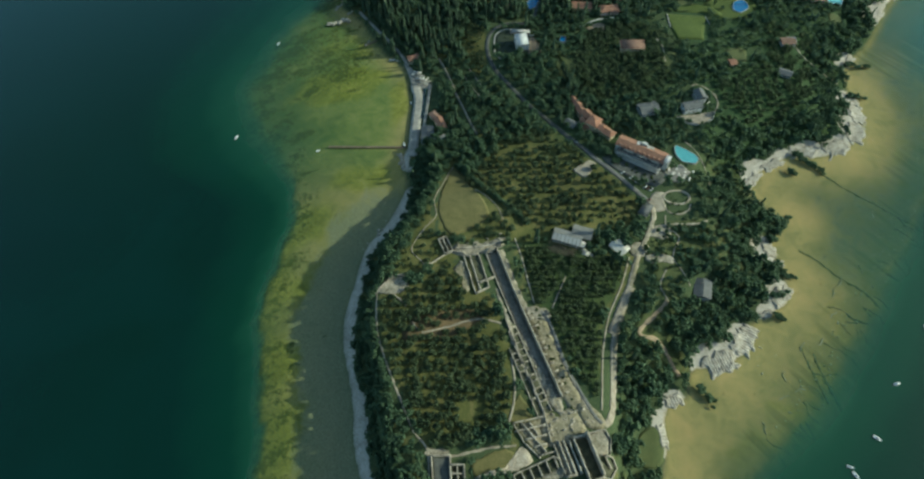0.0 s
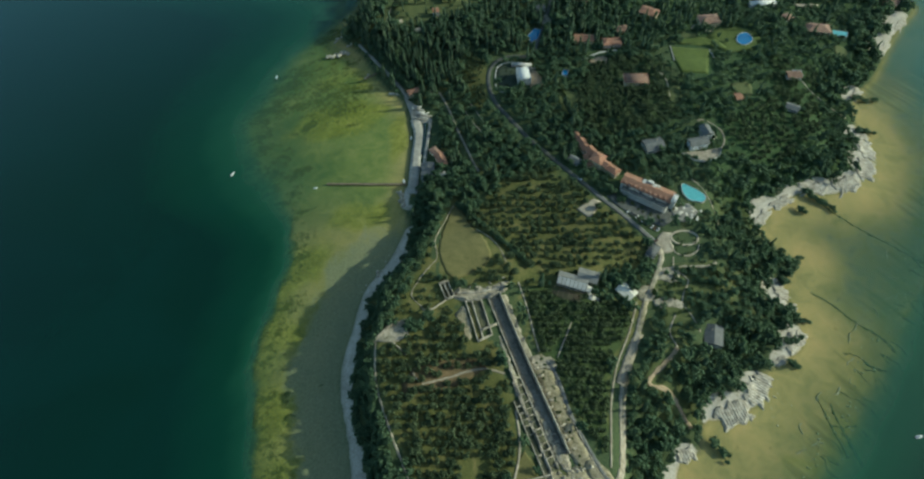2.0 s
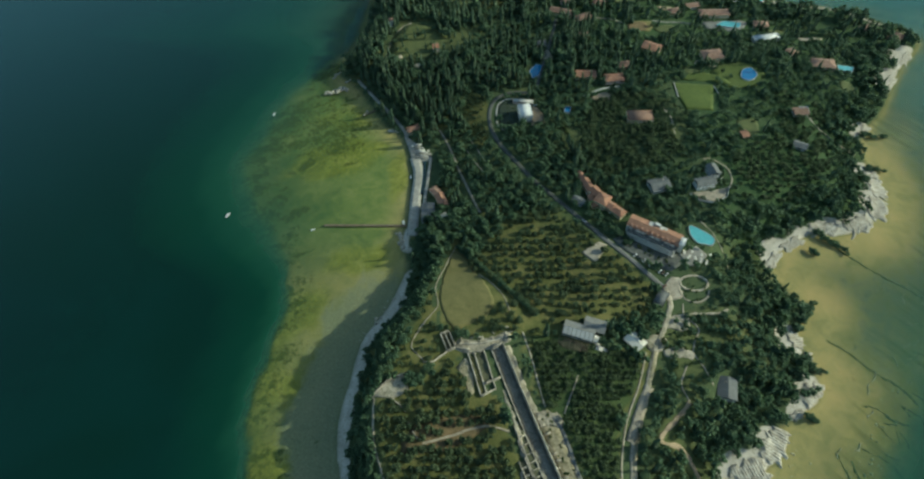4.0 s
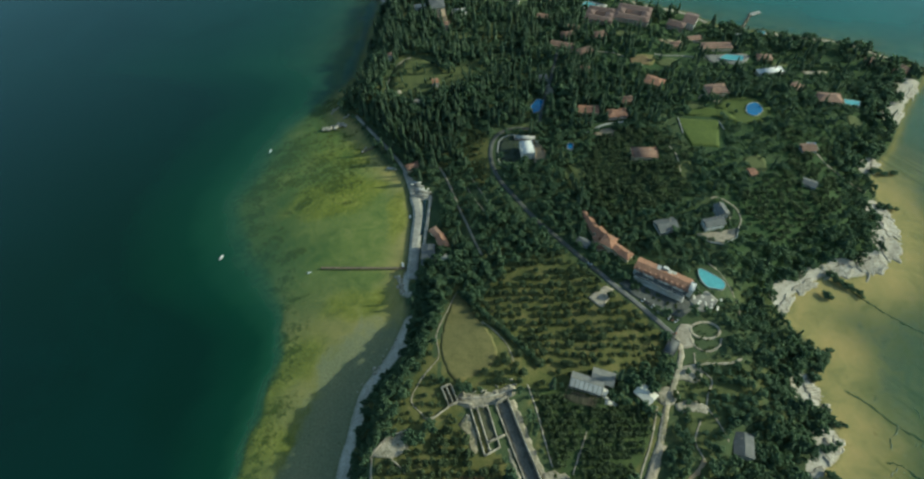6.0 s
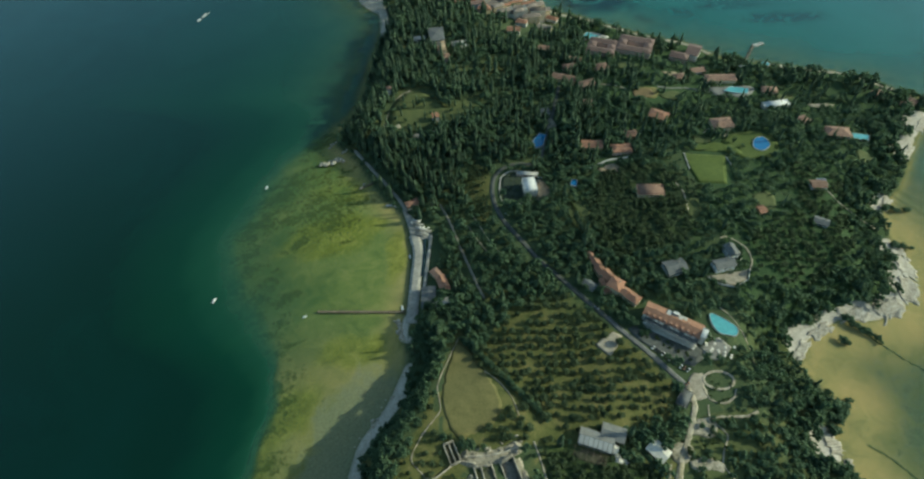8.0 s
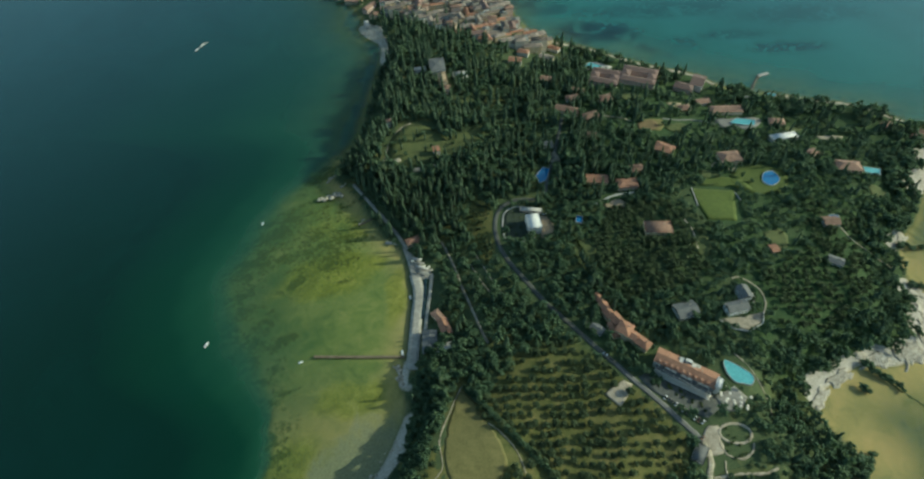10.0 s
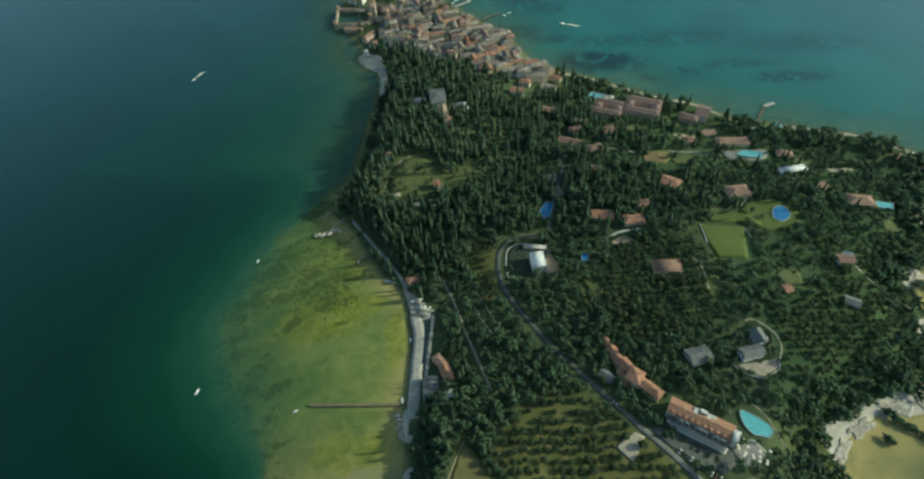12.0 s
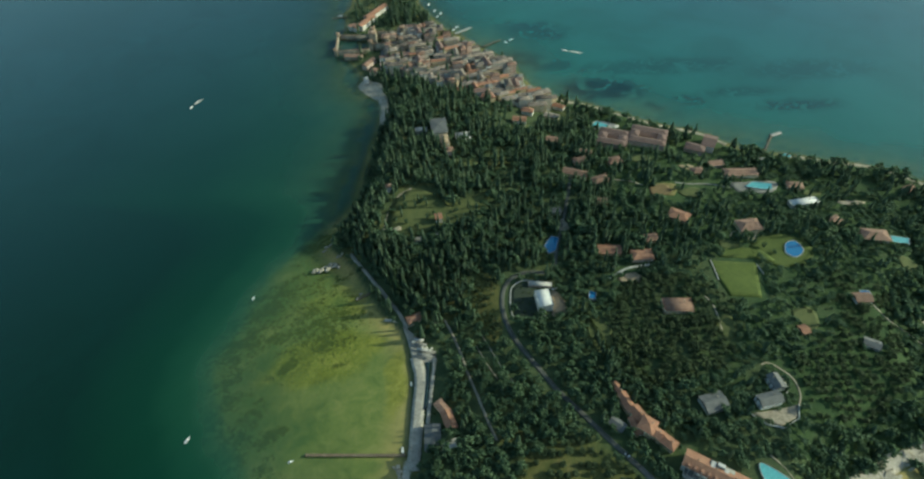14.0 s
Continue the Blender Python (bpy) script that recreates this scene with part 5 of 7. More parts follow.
for x, y, w, d, h, turn, kind, wall, tiles, label in (
    (134, 597, 23, 12, 5.0, -4, "gable", STUCCO_OCHRE, TERRACOTTA, "house with red tiled roof among cypresses"),
    (166, 587, 22, 13, 5.5, 2, "hip", STUCCO_ROSE, TERRACOTTA, "rose house with bright tiled roof"),
    (182, 612, 14, 10, 5.0, 10, "hip", STUCCO_OCHRE, BROWN_TILES, "small tiled house in a garden"),
    (184, 519, 28, 16, 4.0, -3, "flat", STUCCO_OCHRE, BROWN_TILES, "low house with flat brown roof"),
    (420, 606, 26, 16, 5.5, -10, "hip", STUCCO_ROSE, BROWN_TILES, "rose villa with brown roof by the western shore"),
    (363, 522, 15, 11, 4.5, 0, "gable", STUCCO_WHITE, BROWN_TILES, "small garden house beside a pool"),
    (374, 668, 33, 10, 5.0, 8, "flat", STUCCO_WHITE, WHITE_ROOF, "long low white house with flat roof"),
    (322, 726, 40, 13, 5.5, -2, "hip", STUCCO_OCHRE, BROWN_TILES, "long house with brown hipped roof"),
    (222, 645, 22, 15, 6.0, -30, "hip", STUCCO_ROSE, TERRACOTTA, "tiled villa in a wooded garden"),
    (291, 624, 24, 17, 6.0, 5, "hip", STUCCO_OCHRE, BROWN_TILES, "villa with brown hipped roof beside a lawn"),
    (118, 727, 30, 11, 6.0, -22, "gable", STUCCO_OCHRE, BROWN_TILES, "long brown-tiled house beside the lane"),
    (146, 712, 20, 12, 6.0, 20, "hip", STUCCO_OCHRE, BROWN_TILES, "brown-tiled house under cypresses"),
    (128, 752, 16, 10, 6.0, 12, "hip", STUCCO_ROSE, BROWN_TILES, "small brown-tiled house on the hill"),
    (140, 672, 13, 10, 5.0, 0, "hip", STUCCO_OCHRE, BROWN_TILES, "small house hidden in trees"),
    (170, 748, 17, 12, 6.0, 15, "hip", STUCCO_OCHRE, BROWN_TILES, "ochre house below the hill"),
    (392, 634, 14, 10, 4.5, 20, "hip", STUCCO_WHITE, BROWN_TILES, "white house near the western shore"),
    (378, 700, 18, 11, 4.5, -10, "hip", STUCCO_OCHRE, BROWN_TILES, "house among pines near the beach"),
    (300, 748, 18, 10, 5.0, 8, "gable", STUCCO_WHITE, BROWN_TILES, "white beach house with brown roof"),
    (540, 668, 20, 12, 5.0, 35, "hip", STUCCO_ROSE, BROWN_TILES, "house on the western point"),
    (512, 690, 14, 10, 4.5, 20, "hip", STUCCO_OCHRE, BROWN_TILES, "small house near the western point"),
    (364, 756, 12, 8, 3.5, 0, "flat", STUCCO_WHITE, WHITE_ROOF, "small white pavilion at the water"),
    (86, 662, 11, 8, 5.0, 5, "hip", STUCCO_WHITE, GREY_SLATE, "small white house beside the lane"),
    (102, 402, 12, 8, 3.5, -45, "gable", CONCRETE, GREY_SLATE, "low grey-roofed garage by the road"),
    (-108, 700, 7, 6, 8.0, 10, "hip", STUCCO_WHITE, BROWN_TILES, "small white garden tower above the cliff"),
    (-49, 652, 7, 9, 8.0, 12, "gable", STUCCO_WHITE, TERRACOTTA, "white garden chapel on the lawn"),
    (270, 730, 14, 10, 5.0, 10, "hip", STUCCO_OCHRE, BROWN_TILES, "tiled house among garden trees"),
    (138, 770, 15, 9, 6.0, -20, "gable", STUCCO_OCHRE, BROWN_TILES, "pale house with brown roof among cypresses"),
    (100, 802, 16, 10, 6.0, -15, "gable", STUCCO_OCHRE, BROWN_TILES, "ochre house above the thermal pool"),
    (345, 470, 13, 9, 4.0, -30, "gable", STUCCO_WHITE, GREY_SLATE, "small grey-roofed house on the green slope"),
):
    house("house", x, y, w, d, h, turn, kind, wall, tiles, label, "house", rise=d * 0.2, sub=y < 560)
    HOMES.append((x, y, w, d))


def big_hotel(x, y, w, d, h, turn, wall, tiles, label):
    """A hotel round a court: four tiled wings."""
    z = max(1.5, float(ground(x, y)))
    t = thing("hotel", pose(x, y, z, 0, 0, turn), label, "hotel")
    for px, py, pw, pd, spin in ((0, -d / 2 + 5.5, w, 11, 0), (0, d / 2 - 5.5, w, 11, 0), (-w / 2 + 5.5, 0, d - 22, 11, 90), (w / 2 - 5.5, 0, d - 22, 11, 90)):
        if pw < 4:
            continue
        wing = part("wing", body_mesh(pw, 11, h, wall, 4), t)
        wing.matrix_basis = pose(px, py, 0, 0, 0, spin)
        r = part("roof", roof_mesh("hip", pw, 11, tiles, 2.2), wing)
        r.location = (0, 0, h + 0.05 + (0.12 if spin else 0))
    n = int(w / 4)
    for level in range(int(h / 3.1)):
        for i in range(n):
            win = part("window", WINDOW, t)
            win.location = ((i - (n - 1) / 2) * w / n, -d / 2 - 0.01, level * 3.1 + 1)
            part("pane", WINDOW_PANE, win)
        for i in range(int(d / 4)):
            win = part("window", WINDOW, t)
            win.matrix_basis = pose(w / 2 + 0.01, (i - (int(d / 4) - 1) / 2) * 4, level * 3.1 + 1, 0, 0, 90)
            part("pane", WINDOW_PANE, win)
    CLEAR.append([(x - w * 0.6, y - d * 0.6), (x + w * 0.6, y - d * 0.6), (x + w * 0.6, y + d * 0.6), (x - w * 0.6, y + d * 0.6)])


big_hotel(180, 802, 38, 34, 10, -22, STUCCO_ROSE, ROSE_TILES, "rose lakeside hotel round a court")
big_hotel(226, 800, 46, 36, 11, -22, STUCCO_ROSE, ROSE_TILES, "large rose lakeside hotel with brown roofs")
house("hotel", 306, 792, 16, 26, 10, -30, "gable", STUCCO_WHITE, ROSE_TILES, "white hotel with tiled gable roof at the shore", "hotel", rise=4, clear=12)
house("hotel", 284, 782, 24, 14, 8, -28, "hip", STUCCO_ROSE, ROSE_TILES, "tiled hotel wing at the shore", "hotel", clear=10)
house("villa", -50, 815, 20, 32, 12, 6, "hip", STUCCO_WHITE, GREY_SLATE, "tall villa with grey roof in a wooded park", "villa", rise=2.0)
house("villa", -42, 783, 11, 22, 13, 8, "flat", STUCCO_OCHRE, EARTH, "ochre villa front with pale terraces", "villa", chimney=False)
house("villa", -36, 768, 8, 8, 9, 8, "hip", STUCCO_ROSE, BROWN_TILES, "low rose villa porch", "villa", rise=2, chimney=False)
house("villa", -18, 800, 20, 16, 5, 6, "flat", STUCCO_WHITE, CONCRETE, "low pale terrace wing of the villa", "villa", chimney=False)
house("villa", -74, 818, 16, 9, 5, 6, "flat", STUCCO_WHITE, CONCRETE, "low pale wing in the park", "villa", chimney=False)


def pool(outline, water, label, flat, soft=False):
    """A swimming pool: pale coping and a sunken sheet of water."""
    p = rounded(outline, 2.0) if soft else np.concatenate([np.linspace(a, b, 4, endpoint=False) for a, b in zip(outline, outline[1:] + outline[:1])])
    c = p.mean(0)
    t = thing("swimming_pool", pose(c[0], c[1], flat), label, "swimming pool")
    n, q = len(p), p - c
    out = q * (1 + 0.5 / np.hypot(*q.T))[:, None]
    v = np.concatenate([np.c_[q, np.full(n, -0.6)], np.c_[q, np.full(n, 0.35)], np.c_[out, np.full(n, 0.35)], np.c_[out, np.full(n, -2.5)]])
    f = [(r * n + i, r * n + (i + 1) % n, (r + 1) * n + (i + 1) % n, (r + 1) * n + i) for r in range(3) for i in range(n)]
    part("coping", mesh_of("coping", v, f, CONCRETE), t)
    part("water", mesh_of("water", np.r_[[(0, 0, 0.1)], np.c_[q * 1.0, np.full(n, 0.1)]], [(0, 1 + i, 1 + (i + 1) % n) for i in range(n)], water), t)
    CLEAR.append([tuple(c + o * 1.5) for o in out])


pool([(203, 365), (209, 363), (222, 351), (219, 343), (212, 344), (206, 346), (202, 355)], POOL_CYAN, "turquoise kidney-shaped hotel pool with pale deck", 23.3, True)
pool([(322, 598), (333, 601), (336, 588), (325, 579), (317, 585)], POOL_BLUE, "bright blue round garden pool", 18.4, True)
pool([(67, 612), (76, 626), (84, 623), (78, 604), (70, 600)], POOL_BLUE, "bright blue pool beside cypresses", 14.8)
pool([(321, 703), (332, 711), (354, 706), (350, 696), (335, 698)], POOL_CYAN, "pale blue hotel pool with sun terrace", 8.4)
pool([(441, 609), (458, 604), (453, 595), (439, 600)], POOL_CYAN, "pale blue pool of the western villa", 12.6)
pool([(367, 533), (376, 532), (375, 523), (368, 522)], POOL_BLUE, "small blue pool beside a house", 17.2)
pool([(104, 545), (110, 543), (108, 534), (102, 536)], POOL_BLUE, "small blue pool under trees", 17.2)
pool([(170, 858), (186, 846), (178, 838), (162, 848)], POOL_CYAN, "turquoise thermal pool at the shore", 4.5)
pool([(396, 770), (404, 764), (398, 758), (388, 764)], POOL_CYAN, "small pale pool at the beach", 3.5)



# ---- Roman villa ruins: s runs along the long hall to the north, v to the west ----
RA, RU, RV = np.array((13.5, 238.0)), np.array((0.330, -0.944)), np.array((0.944, 0.330))


def site(s, v):
    return tuple(RA + s * RU + v * RV)


def ruin(label):
    return thing("roman_ruin", pose(0, 0, 0), label, "ruin", "villa ruins")


worn = random.Random(4)
lane("ruin_floor", [site(1, 0), site(60, 0), site(110, 0.3), site(142, 0.8)], 10.0, HALL_FLOOR, "grey gravel floor of the ruined hall", "floor", lift=0.25, ragged=0.04)
lane("ruin_terrace", [site(1, 7.5), site(20, 8), site(40, 8), site(60, 9)], 4.5, RUBBLE, "strip of pale rubble beside the ruined hall", "terrace", lift=0.3, ragged=0.22)
lane("ruin_terrace", [site(60, 12), site(75, 14), site(95, 13.5), site(120, 13), site(142, 14), site(162, 17)], 13, TERRACE_FLOOR, "tan rubble terrace beside the ruined hall", "terrace", lift=0.3, ragged=0.08)
lane("footpath", [site(66, 20), site(76, 22.5), site(90, 22), site(108, 20.5), site(124, 20.5), site(142, 22.5), site(158, 24), site(166, 27)], 2.6, ROAD_GREY, "grey gravel path along the ruin terrace", lift=0.5)
patch("ruin_apron", [site(58, 9), site(64, 24), site(70, 27), site(76, 24), site(72, 14), site(70, 8)], RUBBLE, "pale rubble fan on the slope", "rubble", lift=0.42, rings=3)
patch("ruin_apron", [site(150, 14), site(146, 20), site(160, 30), site(170, 28), site(166, 16)], TERRACE_FLOOR, "trodden ground where the paths meet", "rubble", lift=0.46, rings=3)
patch("ruin_floor", [site(143, -12), site(150, -3), site(147, 9), site(154, 13), site(168, 13), site(170, 2), site(170, -14), site(164, -20), site(152, -18)], TERRACE_FLOOR, "worn patchy paving before the substructures", "floor", lift=0.32, rings=4)
for k, (s, v, a, b) in enumerate(((118, -2.2, 10, 2.4), (104, -3.2, 8, 1.6), (134, -1, 10, 3.4), (142, 1, 8, 4.2), (88, -3.4, 7, 1.4))):
    patch("ruin_rubble", [site(s + a * (1 + 0.3 * math.sin(2.3 * i + k)) * math.cos(i * 0.698), v + b * math.sin(i * 0.698)) for i in range(9)], RUBBLE, "pale rubble strewn on the hall floor", "rubble", lift=0.38, rings=2, keep=False)

hall = ruin("long roofless Roman hall between pale stone walls")
masonry("wall", [site(0, -5.6), site(145, -5.2)], 1.0, 1.8, 1, hall, ragged=0.6)
masonry("wall", [site(0, 4.8), site(70, 5.3), site(138, 6.4)], 1.2, 5.6, 2, hall, ragged=0.3)
masonry("wall", [site(0, -5.6), site(-1.5, 4.8)], 2.4, 4.6, 3, hall)
for i in range(11):
    a, n = worn.uniform(118, 150), worn.choice((0.3, 0.3, 1.9))
    masonry("wall", [site(a, worn.uniform(-4, 1)), site(a + 2.5 * math.sin(n), 5 * math.cos(n) - 1)], 0.9, worn.uniform(0.8, 1.6), 10 + i, hall, ragged=0.5)

west = ruin("row of worn piers and stub walls on the terrace")
for i in range(13):
    s = 64 + 6.6 * i + 1.5 * math.sin(5 * i)
    masonry("wall", [site(s, 7.6), site(s + math.sin(3 * i), 10.5 + 1.5 * (i % 3))], 1.3 + 0.6 * (i % 2), 1.2 + 0.5 * (i % 3), 30 + i, west, ragged=0.6)
masonry("wall", [site(60, 19), site(76, 20.8), site(108, 18.8), site(142, 20.6), site(156, 22)], 0.7, 0.9, 46, west, ragged=0.6)

east = ruin("double row of small roofless Roman rooms, pale walls")
for k, (v, a) in enumerate(((-11.2, 62), (-12.8, 74), (-17.8, 88))):
    masonry("wall", [site(a, v), site(147, v + 1.0 * (k > 0))], 0.95, 3.0 - 0.3 * k, 50 + k, east, ragged=0.62)
s, i = 66.0, 0
while s < 140:
    s, i = s + worn.uniform(4.4, 7.0), i + 1
    masonry("wall", [site(s, -5.8), site(s + 0.5, -11.2)], worn.uniform(0.8, 1.1), worn.uniform(1.4, 3.2), 60 + i, east, ragged=0.6)
    if s > 88 and worn.random() < 0.75:
        masonry("wall", [site(s + 2, -12.8), site(s + 2, -17.6)], worn.uniform(0.7, 1.0), worn.uniform(1.2, 2.8), 90 + i, east, ragged=0.6)
# floor colour holds the shade between the room walls
lane("ruin_floor", [site(64, -8.6), site(146, -8.6)], 5.4, SHADED_FLOOR, "weedy floors of the inner row of rooms, darkened as shade", "floor", lift=0.2)
lane("ruin_floor", [site(88, -15.2), site(146, -14.8)], 5.0, SHADED_FLOOR, "weedy floors of the outer row of rooms, darkened as shade", "floor", lift=0.24)
lane("ruin_terrace", [site(34, -8.5), site(50, -9), site(64, -9.5), site(86, -13)], 3.0, RUBBLE, "worn pale rubble above the rooms", "terrace", lift=0.22, ragged=0.4)

court = ruin("sunken rectangular court with stone walls")
masonry("wall", [site(-4, -25), site(-1, -12), site(31, -14), site(33, -27)], 1.2, 2.6, 100, court, ragged=0.5, closed=True)
masonry("wall", [site(-3, -20), site(31, -22)], 1.1, 2.2, 101, court, ragged=0.3)
masonry("wall", [site(25, -21), site(24, -7)], 1.2, 3.2, 103, court)
masonry("wall", [site(-14, -30), site(-8, -12), site(-6, 2), site(-7, 14)], 1.6, 2.2, 104, court, ragged=0.5)
patch("ruin_apron", [site(-18, -30), site(-12, -14), site(-11, 4), site(-10, 15), site(-3, 14), site(-1, 6), site(-1, -11), site(-4, -25), site(-10, -33)], RUBBLE, "pale broken rubble round the court", "rubble", lift=0.22, rings=3)
patch("ruin_apron", [site(4, -37), site(0, -27), site(16, -28), site(28, -31), site(30, -35), site(14, -35)], TERRACE_FLOOR, "weedy rubble beside the court", "rubble", lift=0.25, rings=3)
# dark half of the court: wall shade put into the floor colour
patch("ruin_floor", [site(0, -20), site(0, -13), site(24, -13), site(24, -21)], SHADED_FLOOR, "dark sunken floor of the ruined court", "floor", soft=False, lift=0.34)
patch("ruin_floor", [site(0, -24), site(0, -20.6), site(30, -21.5), site(31, -26)], MEADOW, "dry grass floor of the ruined court", "floor", soft=False, lift=0.4)
for i in range(30):
    a, b = worn.uniform(-16, 0), worn.uniform(-30, 14)
    n = worn.uniform(0, 3.1)
    masonry("wall", [site(a, b), site(a + worn.uniform(1.5, 4) * math.cos(n), b + 3 * math.sin(n))], worn.uniform(0.8, 1.6), worn.uniform(0.5, 1.6), 400 + i, court, ragged=0.5)

gate = ruin("small twin-chambered ruin at the grove's edge")
masonry("wall", [(-34, 250), (-27, 253), (-21, 238), (-28, 235)], 1.0, 3.4, 110, gate, closed=True)
masonry("wall", [(-30.5, 251.5), (-24.5, 236.5)], 0.9, 3.2, 111, gate)
masonry("wall", [(-28, 235), (-40, 226), (-48, 226)], 1.0, 2.0, 112, gate)
masonry("wall", [(-21, 238), (-10, 236)], 1.2, 2.4, 113, gate)
patch("ruin_floor", [(-33, 249), (-27, 251.5), (-22, 239), (-28, 236.5)], SHADED_FLOOR, "dark floors of the twin chambers", "floor", soft=False)

for i in range(46):
    a, b, n = worn.uniform(144, 172), worn.uniform(-14, 20), worn.choice((0.1, 1.65, 1.65, 0.8))
    c = worn.uniform(1.2, 4.0)
    masonry("wall", [site(a, b), site(a + c * math.cos(n), b + c * math.sin(n))], worn.uniform(0.6, 1.3), worn.uniform(0.4, 1.5), 500 + i, hall if b < 6 else west, ragged=0.5)
north = ruin("high Roman substructures with deep parallel halls")
for k, (v, a, b, tall) in enumerate(((-14, 168, 190, 3.0), (-10, 167, 192, 3.6), (-6.5, 168, 192, 3.6), (-2.5, 169, 194, 4.6), (1, 170, 201, 6.5), (12, 168, 200, 8.5))):
    masonry("wall", [site(a, v), site(b, v - 0.6)], 1.1 + 0.3 * (k % 3), tall, 120 + k, north, ragged=0.35)
for k, (s, a, b) in enumerate(((169, 1, 12), (200, -6, 12), (192, -15, -6))):
    masonry("wall", [site(s, a), site(s + 1, b)], 1.5, 4.0, 130 + k, north, ragged=0.4)
# deep shade of hall and trench, painted as dark floors
lane("ruin_floor", [site(170, 6.5), site(200, 6.5)], 11, SHADED_FLOOR, "dark sunken floor of the great hall", "floor", lift=0.2)
lane("ruin_floor", [site(170, -4.5), site(194, -4.5)], 4.0, SHADED_FLOOR, "dark trench between parallel walls", "floor", lift=0.24)
lane("ruin_floor", [site(168, -10), site(190, -10)], 8.0, TERRACE_FLOOR, "weedy ramp between parallel walls", "floor", lift=0.2)
patch("ruin_floor", [site(170, 13), site(172, 27), site(180, 26), site(188, 21), site(186, 13)], RUBBLE, "pale gravel terrace of the western rooms", "floor", lift=0.5, rings=3)
masonry("wall", [site(169, 12), site(171, 27), site(179, 28), site(188, 23)], 1.0, 2.2, 134, north, ragged=0.5)

rooms = ruin("cluster of ruined rooms beside a pale court")
for k, (a, b) in enumerate((((144, -37), (147, -12)), ((150, -38), (153, -14)), ((158, -33), (160, -16)), ((165, -29), (166, -18)), ((172, -27), (173, -15)))):
    masonry("wall", [site(*a), site(*b)], 1.0, 2.4, 140 + k, rooms, ragged=0.5)
for k, (a, b) in enumerate((((144, -37), (160, -34)), ((160, -34), (174, -27)), ((145, -31), (172, -21)), ((147, -25), (158, -22)), ((147, -12), (166, -15)))):
    masonry("wall", [site(*a), site(*b)], 1.0, 2.6, 150 + k, rooms, ragged=0.5)
patch("ruin_floor", [site(145, -36), site(148, -13), site(166, -16), site(173, -26), site(158, -33)], TERRACE_FLOOR, "tan rubble on the floors of the ruined rooms", "floor", lift=0.2, soft=False)
patch("ruin_floor", [site(145.5, -35.5), site(146.3, -31.5), site(150.5, -31.5), site(150, -36)], SHADED_FLOOR, "dark floor of a deep chamber", "floor", lift=0.5, soft=False, rings=2)
patch("court", [(30, 73), (36, 70), (40, 63), (31, 58), (12, 52), (-4, 48), (-4, 51), (12, 57), (24, 60), (28, 65)], GRAVEL, "pale gravel court at the ruins", "court", lift=0.4)

row = ruin("row of small vaulted cells along a pale ledge")
for k, (x, y) in enumerate(((25, 53), (31, 55), (37, 57.5), (43, 60), (49, 63), (55, 66))):
    masonry("wall", [(x, y), (x + 3, y - 8)], 1.0, 3.0, 160 + k, row, ragged=0.3)
masonry("wall", [(24, 53), (55, 66), (60, 64)], 1.0, 3.0, 167, row, ragged=0.35)
# shade in the cells, laid on as a dark floor
lane("ruin_floor", [(28, 49), (42, 54.5), (57, 61)], 6.5, SHADED_FLOOR, "dark floors of the vaulted cells", "floor", lift=0.2)
lane("ruin_terrace", [(28, 41), (44, 48), (60, 55), (70, 60)], 6.0, RUBBLE, "pale ledge in front of the cells", "terrace", lift=0.3, ragged=0.1)

tower = ruin("square ruined chamber and dark paved court at the cliff path")
masonry("wall", [(-21, 60), (-11, 60), (-10, 48), (-20, 48)], 1.3, 4.0, 170, tower, closed=True)
masonry("wall", [(-16, 60), (-15, 48)], 1.0, 3.6, 171, tower)
masonry("wall", [(-21, 54), (-11, 54)], 1.0, 3.6, 172, tower)
masonry("wall", [(-35, 66), (-21, 67), (-21, 60)], 1.4, 2.6, 173, tower)
masonry("wall", [(-35, 66), (-33, 46)], 1.2, 3.0, 174, tower)
patch("court", [(-34, 65), (-22, 66), (-21, 47), (-32, 46)], ASPHALT, "dark paved court at the cliff", "court", soft=False)
patch("ruin_floor", [(-20, 59), (-12, 59), (-11, 49), (-19, 49)], SHADED_FLOOR, "dark floors of the square chamber", "floor", soft=False)
lane("footpath", [(-38, 70), (-30, 69.5), (-22, 69)], 3.6, RUBBLE, "pale lookout ledge above the dark court", ragged=0.2)

spur = ruin("angled ruin walls west of the substructures")
masonry("wall", [(93, 67), (99, 66), (102, 59), (96, 51), (88, 51)], 1.2, 3.0, 180, spur)
masonry("wall", [(93, 67), (95, 61), (97, 58)], 1.2, 2.6, 181, spur)
patch("ruin_floor", [(90, 65), (98, 65), (101, 59), (95, 52), (88, 53)], SHADED_FLOOR, "dark floor inside the angled walls", "floor", soft=False)

bastion = ruin("pale retaining wall of the cliff lookout")
masonry("wall", [(-88, 197), (-74, 212), (-60, 216)], 1.6, 2.6, 190, bastion)
masonry("wall", [(-72, 196), (-66, 192), (-60, 186)], 1.2, 2.2, 191, bastion)
masonry("wall", [(-58, 178), (-52, 168), (-48, 163)], 1.2, 1.8, 192, bastion)
